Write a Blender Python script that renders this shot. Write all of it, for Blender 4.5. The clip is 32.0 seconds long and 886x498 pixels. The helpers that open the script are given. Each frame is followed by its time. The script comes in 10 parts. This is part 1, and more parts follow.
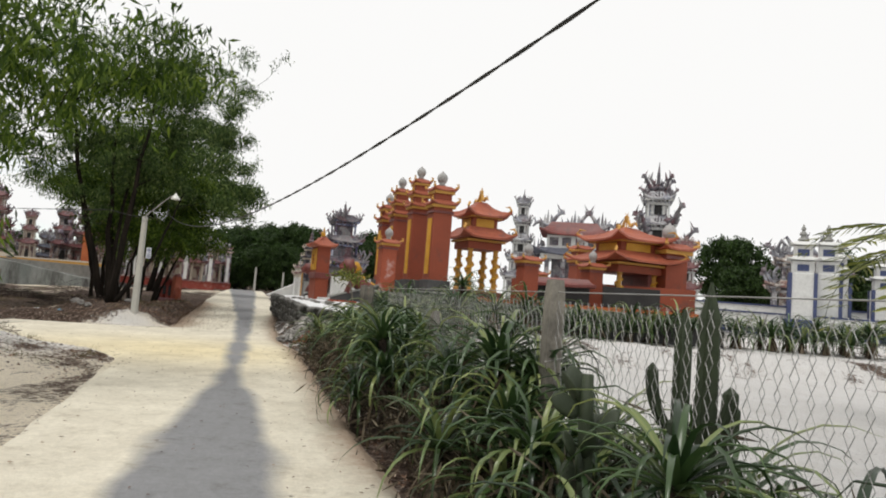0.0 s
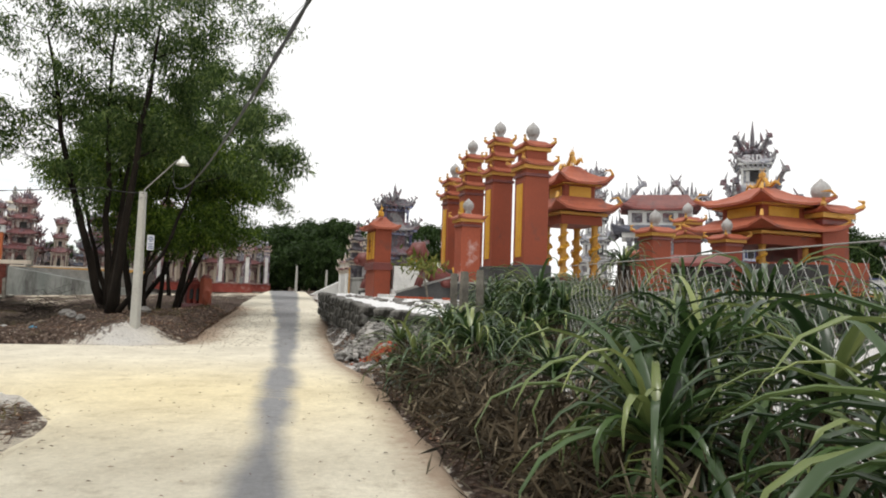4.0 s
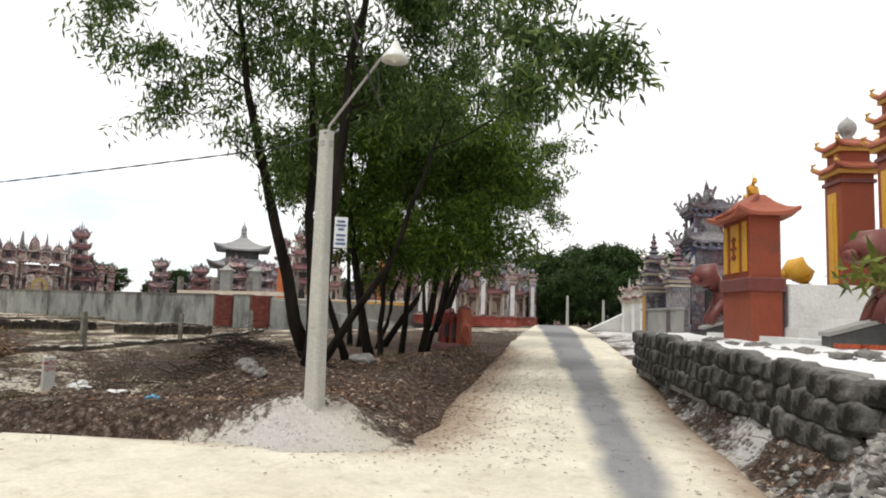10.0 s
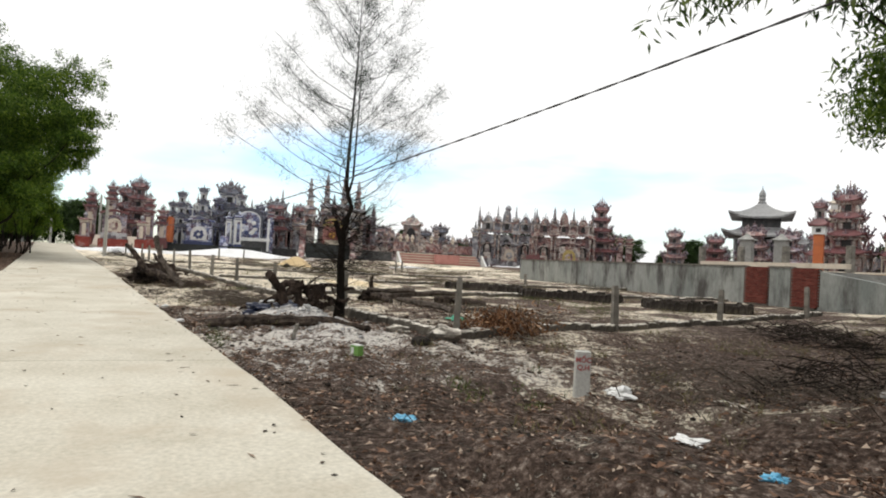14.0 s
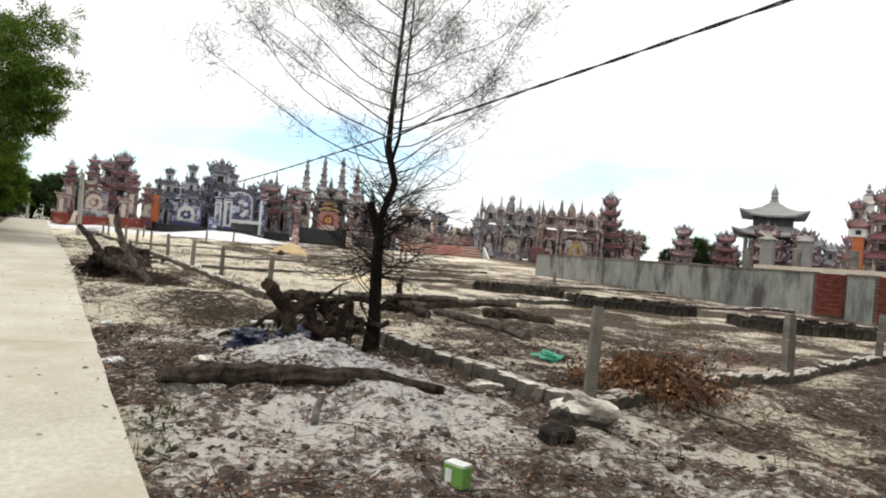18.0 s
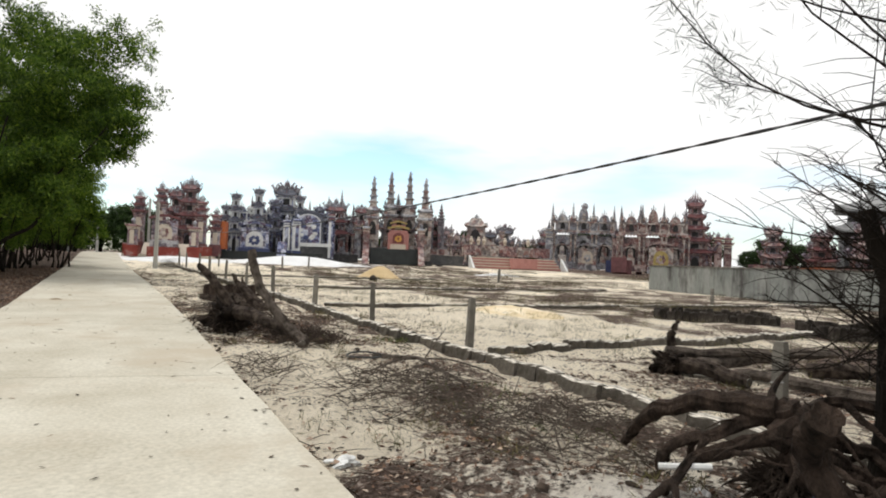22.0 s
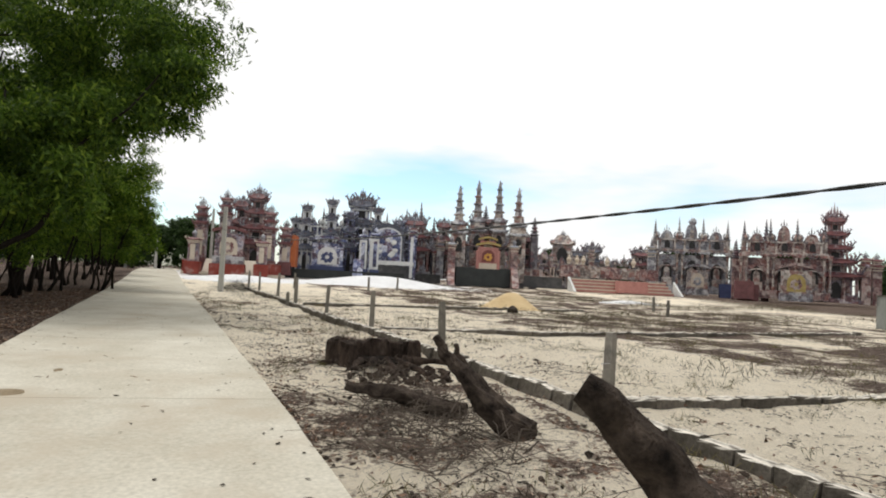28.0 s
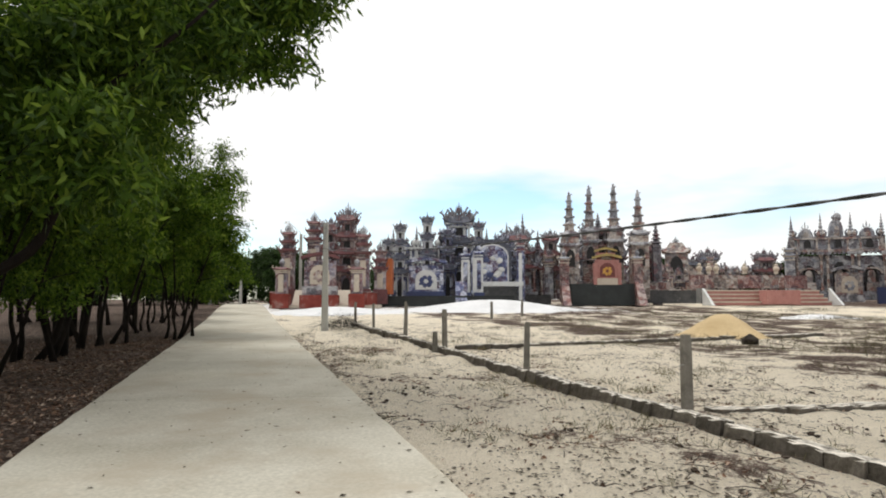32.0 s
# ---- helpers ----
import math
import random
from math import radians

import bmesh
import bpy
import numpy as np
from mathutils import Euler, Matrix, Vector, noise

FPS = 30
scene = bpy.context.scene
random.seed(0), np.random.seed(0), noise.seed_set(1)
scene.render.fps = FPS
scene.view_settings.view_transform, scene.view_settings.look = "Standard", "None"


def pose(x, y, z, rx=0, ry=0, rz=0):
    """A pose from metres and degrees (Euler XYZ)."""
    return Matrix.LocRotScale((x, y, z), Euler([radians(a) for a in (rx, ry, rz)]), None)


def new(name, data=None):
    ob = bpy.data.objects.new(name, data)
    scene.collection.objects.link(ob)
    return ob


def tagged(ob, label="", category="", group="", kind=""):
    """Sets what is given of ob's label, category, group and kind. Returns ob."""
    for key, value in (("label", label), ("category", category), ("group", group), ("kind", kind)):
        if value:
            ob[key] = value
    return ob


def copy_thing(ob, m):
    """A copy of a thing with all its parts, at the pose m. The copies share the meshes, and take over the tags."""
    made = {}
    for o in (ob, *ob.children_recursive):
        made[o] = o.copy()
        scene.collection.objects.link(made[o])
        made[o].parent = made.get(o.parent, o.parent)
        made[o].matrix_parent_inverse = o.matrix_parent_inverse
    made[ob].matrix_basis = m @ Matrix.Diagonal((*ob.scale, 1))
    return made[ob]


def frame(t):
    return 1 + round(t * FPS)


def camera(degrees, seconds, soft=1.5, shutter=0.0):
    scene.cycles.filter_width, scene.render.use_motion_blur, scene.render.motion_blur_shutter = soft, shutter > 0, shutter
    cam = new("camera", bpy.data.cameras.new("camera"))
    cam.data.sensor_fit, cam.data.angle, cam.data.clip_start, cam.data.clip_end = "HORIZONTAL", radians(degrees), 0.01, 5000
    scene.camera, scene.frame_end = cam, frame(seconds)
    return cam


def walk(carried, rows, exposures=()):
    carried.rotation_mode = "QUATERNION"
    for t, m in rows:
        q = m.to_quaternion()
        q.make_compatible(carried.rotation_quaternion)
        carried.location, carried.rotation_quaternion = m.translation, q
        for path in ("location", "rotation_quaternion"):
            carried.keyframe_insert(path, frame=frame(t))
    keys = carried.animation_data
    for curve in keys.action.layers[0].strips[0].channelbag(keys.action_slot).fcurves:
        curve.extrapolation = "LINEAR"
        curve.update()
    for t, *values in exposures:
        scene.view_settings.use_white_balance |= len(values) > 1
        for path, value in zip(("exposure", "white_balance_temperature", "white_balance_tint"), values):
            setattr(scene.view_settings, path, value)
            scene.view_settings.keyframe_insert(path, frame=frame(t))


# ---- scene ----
import itertools

cam = camera(68.4, 32.0, soft=1.9)
# seconds, eye x y z in metres, yaw, pitch, roll in degrees
ROWS = [
    (0.0, -0.026, -0.178, 1.447, -0.22, 4.38, -4.47),
    (0.5, -0.223, 0.618, 1.420, -0.23, 4.04, -5.06),
    (1.0, -0.392, 1.330, 1.405, 0.07, 3.26, -4.88),
    (1.5, -0.575, 2.024, 1.404, 0.21, 3.10, -4.47),
    (2.0, -0.794, 2.840, 1.383, 0.72, 3.20, -3.75),
    (2.5, -1.006, 3.521, 1.367, 1.59, 3.28, -4.55),
    (3.0, -1.226, 4.194, 1.344, 2.29, 3.47, -4.04),
    (3.5, -1.475, 4.884, 1.326, 2.87, 3.87, -2.89),
    (5.5, -2.513, 7.700, 1.277, 2.54, 2.47, 0.38),
    (6.0, -2.800, 8.481, 1.283, 1.89, 2.66, 1.36),
    (6.5, -3.048, 9.159, 1.272, 1.91, 2.40, 2.00),
    (7.0, -3.281, 9.832, 1.290, 2.02, 2.33, 2.83),
    (7.5, -3.492, 10.504, 1.291, 2.10, 2.39, 2.81),
    (8.0, -3.711, 11.240, 1.304, 1.69, 2.70, 3.14),
    (8.5, -3.937, 11.811, 1.317, 0.22, 5.71, 2.93),
    (9.0, -4.211, 12.372, 1.308, 2.67, 7.43, 2.77),
    (9.5, -4.477, 12.836, 1.285, 12.12, 7.18, 0.41),
    (10.0, -4.759, 13.214, 1.309, 25.63, 5.78, -1.97),
    (10.5, -5.125, 13.616, 1.340, 35.92, 5.69, -3.49),
    (11.0, -5.581, 14.053, 1.378, 44.43, 5.56, -2.50),
    (11.5, -5.976, 14.379, 1.392, 48.60, 5.44, -3.27),
    (12.0, -6.348, 14.648, 1.379, 51.37, 2.99, -3.16),
    (12.5, -6.768, 14.856, 1.351, 57.39, 2.69, -3.54),
    (13.0, -7.280, 15.071, 1.352, 63.96, 2.21, -3.02),
    (13.5, -7.712, 15.260, 1.345, 67.93, 1.66, -3.24),
    (15.5, -9.913, 15.890, 1.420, 68.77, 0.71, -2.77),
    (16.0, -10.515, 15.972, 1.427, 71.47, 0.37, -3.68),
    (16.5, -11.215, 15.983, 1.483, 74.17, -0.09, -4.40),
    (17.0, -11.779, 15.977, 1.502, 73.90, 0.02, -4.70),
    (17.5, -12.356, 15.959, 1.508, 71.15, 0.19, -4.89),
    (18.0, -12.928, 15.880, 1.522, 67.57, 0.32, -4.93),
    (18.5, -13.615, 15.754, 1.560, 64.11, 0.65, -5.00),
    (19.0, -14.208, 15.574, 1.611, 64.47, 1.52, -5.20),
    (19.5, -14.797, 15.354, 1.638, 66.92, 2.41, -4.68),
    (20.0, -15.380, 15.100, 1.645, 70.45, 2.77, -4.72),
    (20.5, -16.100, 14.815, 1.653, 74.13, 2.45, -4.08),
    (21.0, -16.772, 14.600, 1.652, 75.53, 2.06, -3.41),
    (21.5, -17.463, 14.404, 1.653, 73.80, 1.46, -2.32),
    (22.0, -18.198, 14.223, 1.644, 71.79, 1.24, -2.30),
    (22.5, -19.067, 14.064, 1.635, 69.06, 1.23, -1.98),
    (23.0, -19.841, 13.954, 1.629, 63.81, 1.43, -1.84),
    (23.5, -20.642, 13.844, 1.642, 58.03, 1.74, -1.65),
    (24.0, -21.418, 13.747, 1.659, 49.68, 1.96, -1.98),
    (24.5, -22.383, 13.630, 1.694, 38.99, 2.19, -1.97),
    (25.0, -23.320, 13.536, 1.714, 41.25, 1.54, -2.19),
    (25.5, -24.216, 13.457, 1.722, 45.95, 1.44, -2.61),
    (26.0, -25.178, 13.347, 1.722, 52.97, 1.31, -2.74),
    (26.5, -26.241, 13.234, 1.723, 61.15, 1.51, -2.91),
    (28.5, -30.250, 12.633, 1.728, 78.72, 3.06, -2.63),
    (29.0, -31.267, 12.450, 1.728, 80.50, 3.34, -2.13),
    (29.5, -32.292, 12.256, 1.729, 82.22, 3.53, -1.88),
    (30.0, -33.287, 12.064, 1.740, 84.17, 3.57, -1.78),
    (30.5, -34.502, 11.795, 1.746, 85.58, 3.95, -0.92),
    (31.0, -35.541, 11.569, 1.769, 85.05, 4.10, -0.62),
    (31.5, -36.569, 11.326, 1.785, 83.92, 4.26, -0.05),
    (32.0, -37.635, 11.098, 1.803, 82.75, 4.40, 0.06)
]
walk(cam, [(t, pose(x, y, z, 90 + pitch, roll, yaw)) for t, x, y, z, yaw, pitch, roll in ROWS],
     [(0.0, -0.05), (3.0, 0.1), (6.0, 0.32), (9.0, 0.38), (11.0, 0.25), (13.0, 0.15), (17.0, 0.22), (19.0, 0.16), (22.0, 0.1), (24.5, 0.0), (26.0, 0.06), (29.0, 0.03), (32.0, 0.08)])

# ---- light ----
SUN_EL, SUN_AZ = 66.0, 218.0   # elevation, and compass-like turn of the sun in degrees
world = bpy.data.worlds.new("world")
scene.world = world
world.use_nodes = True
wt = world.node_tree
wt.nodes.clear()


def wn(kind, **values):
    node = wt.nodes.new(kind)
    for key, value in values.items():
        node.inputs[key].default_value = value
    return node


sky = wn("ShaderNodeTexSky")
sky.sky_type, sky.sun_disc = "NISHITA", False
sky.sun_elevation, sky.sun_rotation = radians(SUN_EL), radians(SUN_AZ)
blue = wn("ShaderNodeBackground", Strength=0.19)
cloud = wn("ShaderNodeBackground", Color=(1.0, 0.995, 0.985, 1), Strength=1.0)
wcoord = wn("ShaderNodeTexCoord")
wmap = wn("ShaderNodeMapping")
wmap.inputs["Scale"].default_value = (1.0, 1.0, 4.2)
wnoise = wn("ShaderNodeTexNoise", Scale=1.5, Detail=5.0, Roughness=0.52)
wsep = wn("ShaderNodeSeparateXYZ")
# cloud cover: nearly whole overhead, gaps of pale blue low over the horizon
wlow = wn("ShaderNodeMapRange")
wlow.inputs["From Min"].default_value, wlow.inputs["From Max"].default_value = 0.14, 0.46
wlow.inputs["To Min"].default_value, wlow.inputs["To Max"].default_value = 0.0, 0.42
wadd = wn("ShaderNodeMath")
wramp = wn("ShaderNodeMapRange")
wramp.inputs["From Min"].default_value, wramp.inputs["From Max"].default_value = 0.40, 0.53
wtint = wt.nodes.new("ShaderNodeMix")
wtint.data_type, wtint.blend_type = "RGBA", "MULTIPLY"
wtint.inputs[0].default_value = 1.0
wtint.inputs[7].default_value = (0.96, 1.06, 1.06, 1)
wmix, wout = wn("ShaderNodeMixShader"), wn("ShaderNodeOutputWorld")
for a, b in ((wcoord.outputs["Generated"], wmap.inputs["Vector"]), (wmap.outputs[0], wnoise.inputs["Vector"]),
             (wcoord.outputs["Generated"], wsep.inputs[0]), (wsep.outputs["Z"], wlow.inputs["Value"]),
             (wnoise.outputs["Fac"], wadd.inputs[0]), (wlow.outputs[0], wadd.inputs[1]), (wadd.outputs[0], wramp.inputs["Value"]),
             (wramp.outputs[0], wmix.inputs["Fac"]), (sky.outputs[0], wtint.inputs[6]), (wtint.outputs[2], blue.inputs["Color"]), (blue.outputs[0], wmix.inputs[1]),
             (cloud.outputs[0], wmix.inputs[2]), (wmix.outputs[0], wout.inputs["Surface"])):
    wt.links.new(a, b)
sun_data = bpy.data.lights.new("sun", "SUN")
sun_data.energy, sun_data.angle, sun_data.color = 1.5, radians(16.0), (1.0, 0.97, 0.92)
sun = new("sun", sun_data)
az = radians(SUN_AZ)
sun_way = Vector((math.sin(az) * math.cos(radians(SUN_EL)), math.cos(az) * math.cos(radians(SUN_EL)), math.sin(radians(SUN_EL))))
sun.matrix_world = Matrix.Translation((0, 0, 60)) @ sun_way.to_track_quat("Z", "Y").to_matrix().to_4x4()
scene.view_settings.exposure = 0.0


# ---- materials ----
def nodes_of(name):
    m = bpy.data.materials.new(name)
    m.use_nodes = True
    t = m.node_tree
    return m, t, t.nodes["Principled BSDF"]


def noise_node(t, scale, detail=4.0, rough=0.55, coord="Object", stretch=None):
    n = t.nodes.new("ShaderNodeTexNoise")
    n.inputs["Scale"].default_value, n.inputs["Detail"].default_value, n.inputs["Roughness"].default_value = scale, detail, rough
    c = t.nodes.new("ShaderNodeTexCoord")
    if stretch:
        mp = t.nodes.new("ShaderNodeMapping")
        mp.inputs["Scale"].default_value = stretch
        t.links.new(c.outputs[coord], mp.inputs["Vector"])
        t.links.new(mp.outputs[0], n.inputs["Vector"])
    else:
        t.links.new(c.outputs[coord], n.inputs["Vector"])
    return n


def ramp_node(t, stops, value):
    r = t.nodes.new("ShaderNodeValToRGB")
    while len(r.color_ramp.elements) < len(stops):
        r.color_ramp.elements.new(0.5)
    for e, (p, c) in zip(r.color_ramp.elements, stops):
        e.position, e.color = p, (*c, 1)
    t.links.new(value, r.inputs["Fac"])
    return r


def mix_node(t, a, b, fac, mode="MIX"):
    m = t.nodes.new("ShaderNodeMix")
    m.data_type, m.blend_type = "RGBA", mode
    for sock, v in ((m.inputs[6], a), (m.inputs[7], b), (m.inputs[0], fac)):
        if isinstance(v, (int, float)):
            sock.default_value = v
        elif isinstance(v, tuple):
            sock.default_value = (*v, 1)
        else:
            t.links.new(v, sock)
    return m.outputs[2]


def bump_node(t, bs, height, strength, dist):
    b = t.nodes.new("ShaderNodeBump")
    b.inputs["Strength"].default_value, b.inputs["Distance"].default_value = strength, dist
    t.links.new(height, b.inputs["Height"])
    t.links.new(b.outputs[0], bs.inputs["Normal"])


def range_node(t, value, a, b):
    r = t.nodes.new("ShaderNodeMapRange")
    r.inputs["From Min"].default_value, r.inputs["From Max"].default_value = a, b
    t.links.new(value, r.inputs["Value"])
    return r.outputs[0]


def surface(name, dark, light, scale=3.0, fine=40.0, rough=0.8, bump=0.3, dist=0.01, stain=None, stain_scale=1.2, stain_at=(0.52, 0.68),
            vary=0.0, stretch=None, metal=0.0, coord="Object"):
    """Two scales of variation between two colours, with stains of a third and a fine relief."""
    m, t, bs = nodes_of(name)
    big, small = noise_node(t, scale, 5.0, 0.6, coord, stretch), noise_node(t, fine, 4.0, 0.6, coord, stretch)
    col = ramp_node(t, ((0.3, dark), (0.7, light)), big.outputs["Fac"]).outputs[0]
    shade = ramp_node(t, ((0.25, (0.72, 0.72, 0.72)), (0.75, (1.12, 1.12, 1.12))), small.outputs["Fac"]).outputs[0]
    col = mix_node(t, col, shade, 0.85, "MULTIPLY")
    if stain:
        st = noise_node(t, stain_scale, 6.0, 0.65, coord, stretch)
        col = mix_node(t, col, stain, range_node(t, st.outputs["Fac"], *stain_at))
    if vary:
        info = t.nodes.new("ShaderNodeObjectInfo")
        v = t.nodes.new("ShaderNodeMapRange")
        v.inputs["To Min"].default_value, v.inputs["To Max"].default_value = 1 - vary, 1 + vary
        t.links.new(info.outputs["Random"], v.inputs["Value"])
        h = t.nodes.new("ShaderNodeHueSaturation")
        t.links.new(v.outputs[0], h.inputs["Value"])
        t.links.new(col, h.inputs["Color"])
        col = h.outputs[0]
    t.links.new(col, bs.inputs["Base Color"])
    bs.inputs["Roughness"].default_value, bs.inputs["Metallic"].default_value = rough, metal
    if rough >= 0.85:
        bs.inputs["Specular IOR Level"].default_value = 0.12
    if bump:
        bump_node(t, bs, small.outputs["Fac"], bump, dist)
    return m


def mosaic(name, colours, size=0.16, rough=0.55, grime=(0.04, 0.035, 0.036), grime_at=(0.51, 0.74)):
    """Broken-tile mosaic and painted relief: cells of several colours, grimed."""
    m, t, bs = nodes_of(name)
    c = t.nodes.new("ShaderNodeTexCoord")
    v = t.nodes.new("ShaderNodeTexVoronoi")
    v.inputs["Scale"].default_value = 1 / size
    t.links.new(c.outputs["Object"], v.inputs["Vector"])
    sep = t.nodes.new("ShaderNodeSeparateColor")
    t.links.new(v.outputs["Color"], sep.inputs[0])
    stops = [((i + 0.0) / len(colours), k) for i, k in enumerate(colours)]
    r = ramp_node(t, stops, sep.outputs[0])
    r.color_ramp.interpolation = "CONSTANT"
    big = noise_node(t, 1.1, 6.0, 0.65)
    # larger painted fields over the small tesserae
    field = t.nodes.new("ShaderNodeTexVoronoi")
    field.distance = "CHEBYCHEV"
    field.inputs["Scale"].default_value = 1.9
    t.links.new(c.outputs["Object"], field.inputs["Vector"])
    fsep = t.nodes.new("ShaderNodeSeparateColor")
    t.links.new(field.outputs["Color"], fsep.inputs[0])
    fr = ramp_node(t, [((i + 0.0) / len(colours), k) for i, k in enumerate(colours[::-1])], fsep.outputs[1])
    fr.color_ramp.interpolation = "CONSTANT"
    body = mix_node(t, r.outputs[0], fr.outputs[0], 0.62)
    col = mix_node(t, body, grime, range_node(t, big.outputs["Fac"], *grime_at))
    t.links.new(col, bs.inputs["Base Color"])
    bs.inputs["Roughness"].default_value = rough
    bump_node(t, bs, v.outputs["Distance"], 0.6, 0.04)
    return m


def leaf_material(name, dark, light, tip=None, trans=0.25, rough=0.5, gloss=0.22):
    m, t, bs = nodes_of(name)
    g = t.nodes.new("ShaderNodeNewGeometry")
    col = ramp_node(t, ((0.0, dark), (0.75, light), (1.0, tip or light)), g.outputs["Random Per Island"]).outputs[0]
    big = noise_node(t, 0.7, 3.0)
    col = mix_node(t, col, ramp_node(t, ((0.3, (0.65, 0.7, 0.65)), (0.7, (1.2, 1.15, 1.0))), big.outputs["Fac"]).outputs[0], 0.8, "MULTIPLY")
    t.links.new(col, bs.inputs["Base Color"])
    bs.inputs["Roughness"].default_value = rough
    bs.inputs["Specular IOR Level"].default_value = gloss
    tr = t.nodes.new("ShaderNodeBsdfTranslucent")
    t.links.new(col, tr.inputs["Color"])
    mx = t.nodes.new("ShaderNodeMixShader")
    mx.inputs[0].default_value = trans
    t.links.new(bs.outputs[0], mx.inputs[1])
    t.links.new(tr.outputs[0], mx.inputs[2])
    t.links.new(mx.outputs[0], t.nodes["Material Output"].inputs["Surface"])
    return m


M_RED = surface("red_paint", (0.22, 0.044, 0.018), (0.3, 0.062, 0.024), 0.9, 30, 0.7, 0.15, 0.004, (0.11, 0.045, 0.036), 1.6, (0.56, 0.74))
M_REDFADE = surface("faded_red_paint", (0.30, 0.065, 0.03), (0.36, 0.08, 0.035), 0.9, 30, 0.75, 0.2, 0.004, (0.5, 0.33, 0.3), 1.1, (0.52, 0.62))
M_ROOFRED = surface("red_roof_tile", (0.27, 0.062, 0.03), (0.4, 0.11, 0.055), 1.5, 25, 0.6, 0.4, 0.02, (0.12, 0.05, 0.04), 2.2, (0.55, 0.75))
M_GOLD = surface("yellow_paint", (0.55, 0.27, 0.015), (0.66, 0.36, 0.03), 2.0, 30, 0.55, 0.2, 0.006, (0.3, 0.13, 0.02), 2.5, (0.6, 0.8))
M_OCHRE = surface("ochre_paint", (0.5, 0.25, 0.04), (0.6, 0.33, 0.07), 2.0, 30, 0.65, 0.2, 0.006, (0.34, 0.2, 0.1), 2.5, (0.55, 0.8))
M_GREYSTONE = surface("grey_render", (0.058, 0.058, 0.06), (0.115, 0.112, 0.11), 1.5, 35, 0.85, 0.4, 0.008, (0.26, 0.25, 0.24), 1.3, (0.6, 0.8))
M_CEMENT = surface("cement", (0.25, 0.25, 0.235), (0.38, 0.375, 0.35), 1.4, 35, 0.9, 0.35, 0.008, (0.13, 0.12, 0.11), 1.5, (0.58, 0.8))
M_WALLCEMENT = surface("wall_cement", (0.2, 0.215, 0.2), (0.32, 0.325, 0.3), 0.8, 12, 0.9, 0.35, 0.01, (0.08, 0.075, 0.07), 1.1, (0.48, 0.64), stretch=(1, 1, 0.3))
M_POST = surface("weathered_concrete", (0.11, 0.1, 0.085), (0.26, 0.24, 0.205), 4.0, 50, 0.9, 0.6, 0.01, (0.07, 0.065, 0.06), 3.0, (0.5, 0.72), vary=0.25)
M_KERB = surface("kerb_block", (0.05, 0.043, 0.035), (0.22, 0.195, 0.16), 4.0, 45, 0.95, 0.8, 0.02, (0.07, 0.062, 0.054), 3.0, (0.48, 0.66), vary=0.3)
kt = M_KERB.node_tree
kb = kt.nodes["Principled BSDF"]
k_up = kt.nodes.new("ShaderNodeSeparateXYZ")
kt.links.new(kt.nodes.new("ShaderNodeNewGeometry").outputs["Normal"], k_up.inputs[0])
# upward faces painted paler: sand lying there and the light on the tops
k_top_pale = kt.nodes.new("ShaderNodeMath")
k_top_pale.operation = "MULTIPLY"
kt.links.new(range_node(kt, k_up.outputs["Z"], 0.6, 0.9), k_top_pale.inputs[0])
kt.links.new(range_node(kt, noise_node(kt, 1.3, 5.0, 0.6, "Generated").outputs["Fac"], 0.34, 0.52), k_top_pale.inputs[1])
kt.links.new(mix_node(kt, kb.inputs["Base Color"].links[0].from_socket, (0.74, 0.69, 0.6), k_top_pale.outputs[0]), kb.inputs["Base Color"])
M_POLE = surface("pole_concrete", (0.4, 0.39, 0.36), (0.5, 0.49, 0.45), 2.0, 40, 0.9, 0.3, 0.006, (0.3, 0.27, 0.22), 1.5, (0.58, 0.75))
M_ROAD = surface("road_concrete", (0.445, 0.41, 0.33), (0.59, 0.56, 0.475), 0.8, 26, 0.92, 0.35, 0.006, (0.43, 0.38, 0.3), 0.7, (0.5, 0.66), vary=0.04, coord="Object")
M_RUBBLE = surface("pale_broken_concrete", (0.2, 0.19, 0.175), (0.5, 0.48, 0.45), 9.0, 30, 0.95, 0.7, 0.02, (0.1, 0.085, 0.07), 6.0, (0.52, 0.66), vary=0.35)
M_NEWBRICK = surface("broken_red_brick", (0.3, 0.065, 0.035), (0.46, 0.12, 0.06), 5.0, 40, 0.9, 0.5, 0.01, (0.42, 0.3, 0.25), 4.0, (0.62, 0.78), vary=0.2)
M_ROCK = surface("rubble_stone", (0.16, 0.15, 0.14), (0.4, 0.38, 0.35), 4.0, 30, 0.95, 0.8, 0.03, (0.08, 0.075, 0.065), 3.0, (0.55, 0.75), vary=0.3)
M_BRICK = surface("red_brick", (0.085, 0.025, 0.02), (0.18, 0.055, 0.042), 5.0, 40, 0.9, 0.5, 0.01, (0.3, 0.24, 0.2), 4.0, (0.6, 0.78), vary=0.3)
M_BARK = surface("tree_bark", (0.006, 0.005, 0.004), (0.026, 0.02, 0.015), 5.0, 30, 0.95, 0.9, 0.03, None, stretch=(1, 1, 0.25))
M_DEADWOOD = surface("dead_wood", (0.008, 0.006, 0.005), (0.12, 0.092, 0.073), 9.0, 60, 0.95, 1.0, 0.04, (0.02, 0.015, 0.012), 5.0, (0.58, 0.74))
M_ROOTSOIL = surface("root_soil", (0.005, 0.004, 0.003), (0.028, 0.02, 0.015), 7.0, 30, 0.98, 1.0, 0.06)
M_GREYLOG = surface("grey_log", (0.03, 0.024, 0.02), (0.18, 0.148, 0.122), 7.0, 40, 0.95, 1.0, 0.04, (0.03, 0.024, 0.02), 4.0, (0.58, 0.74))
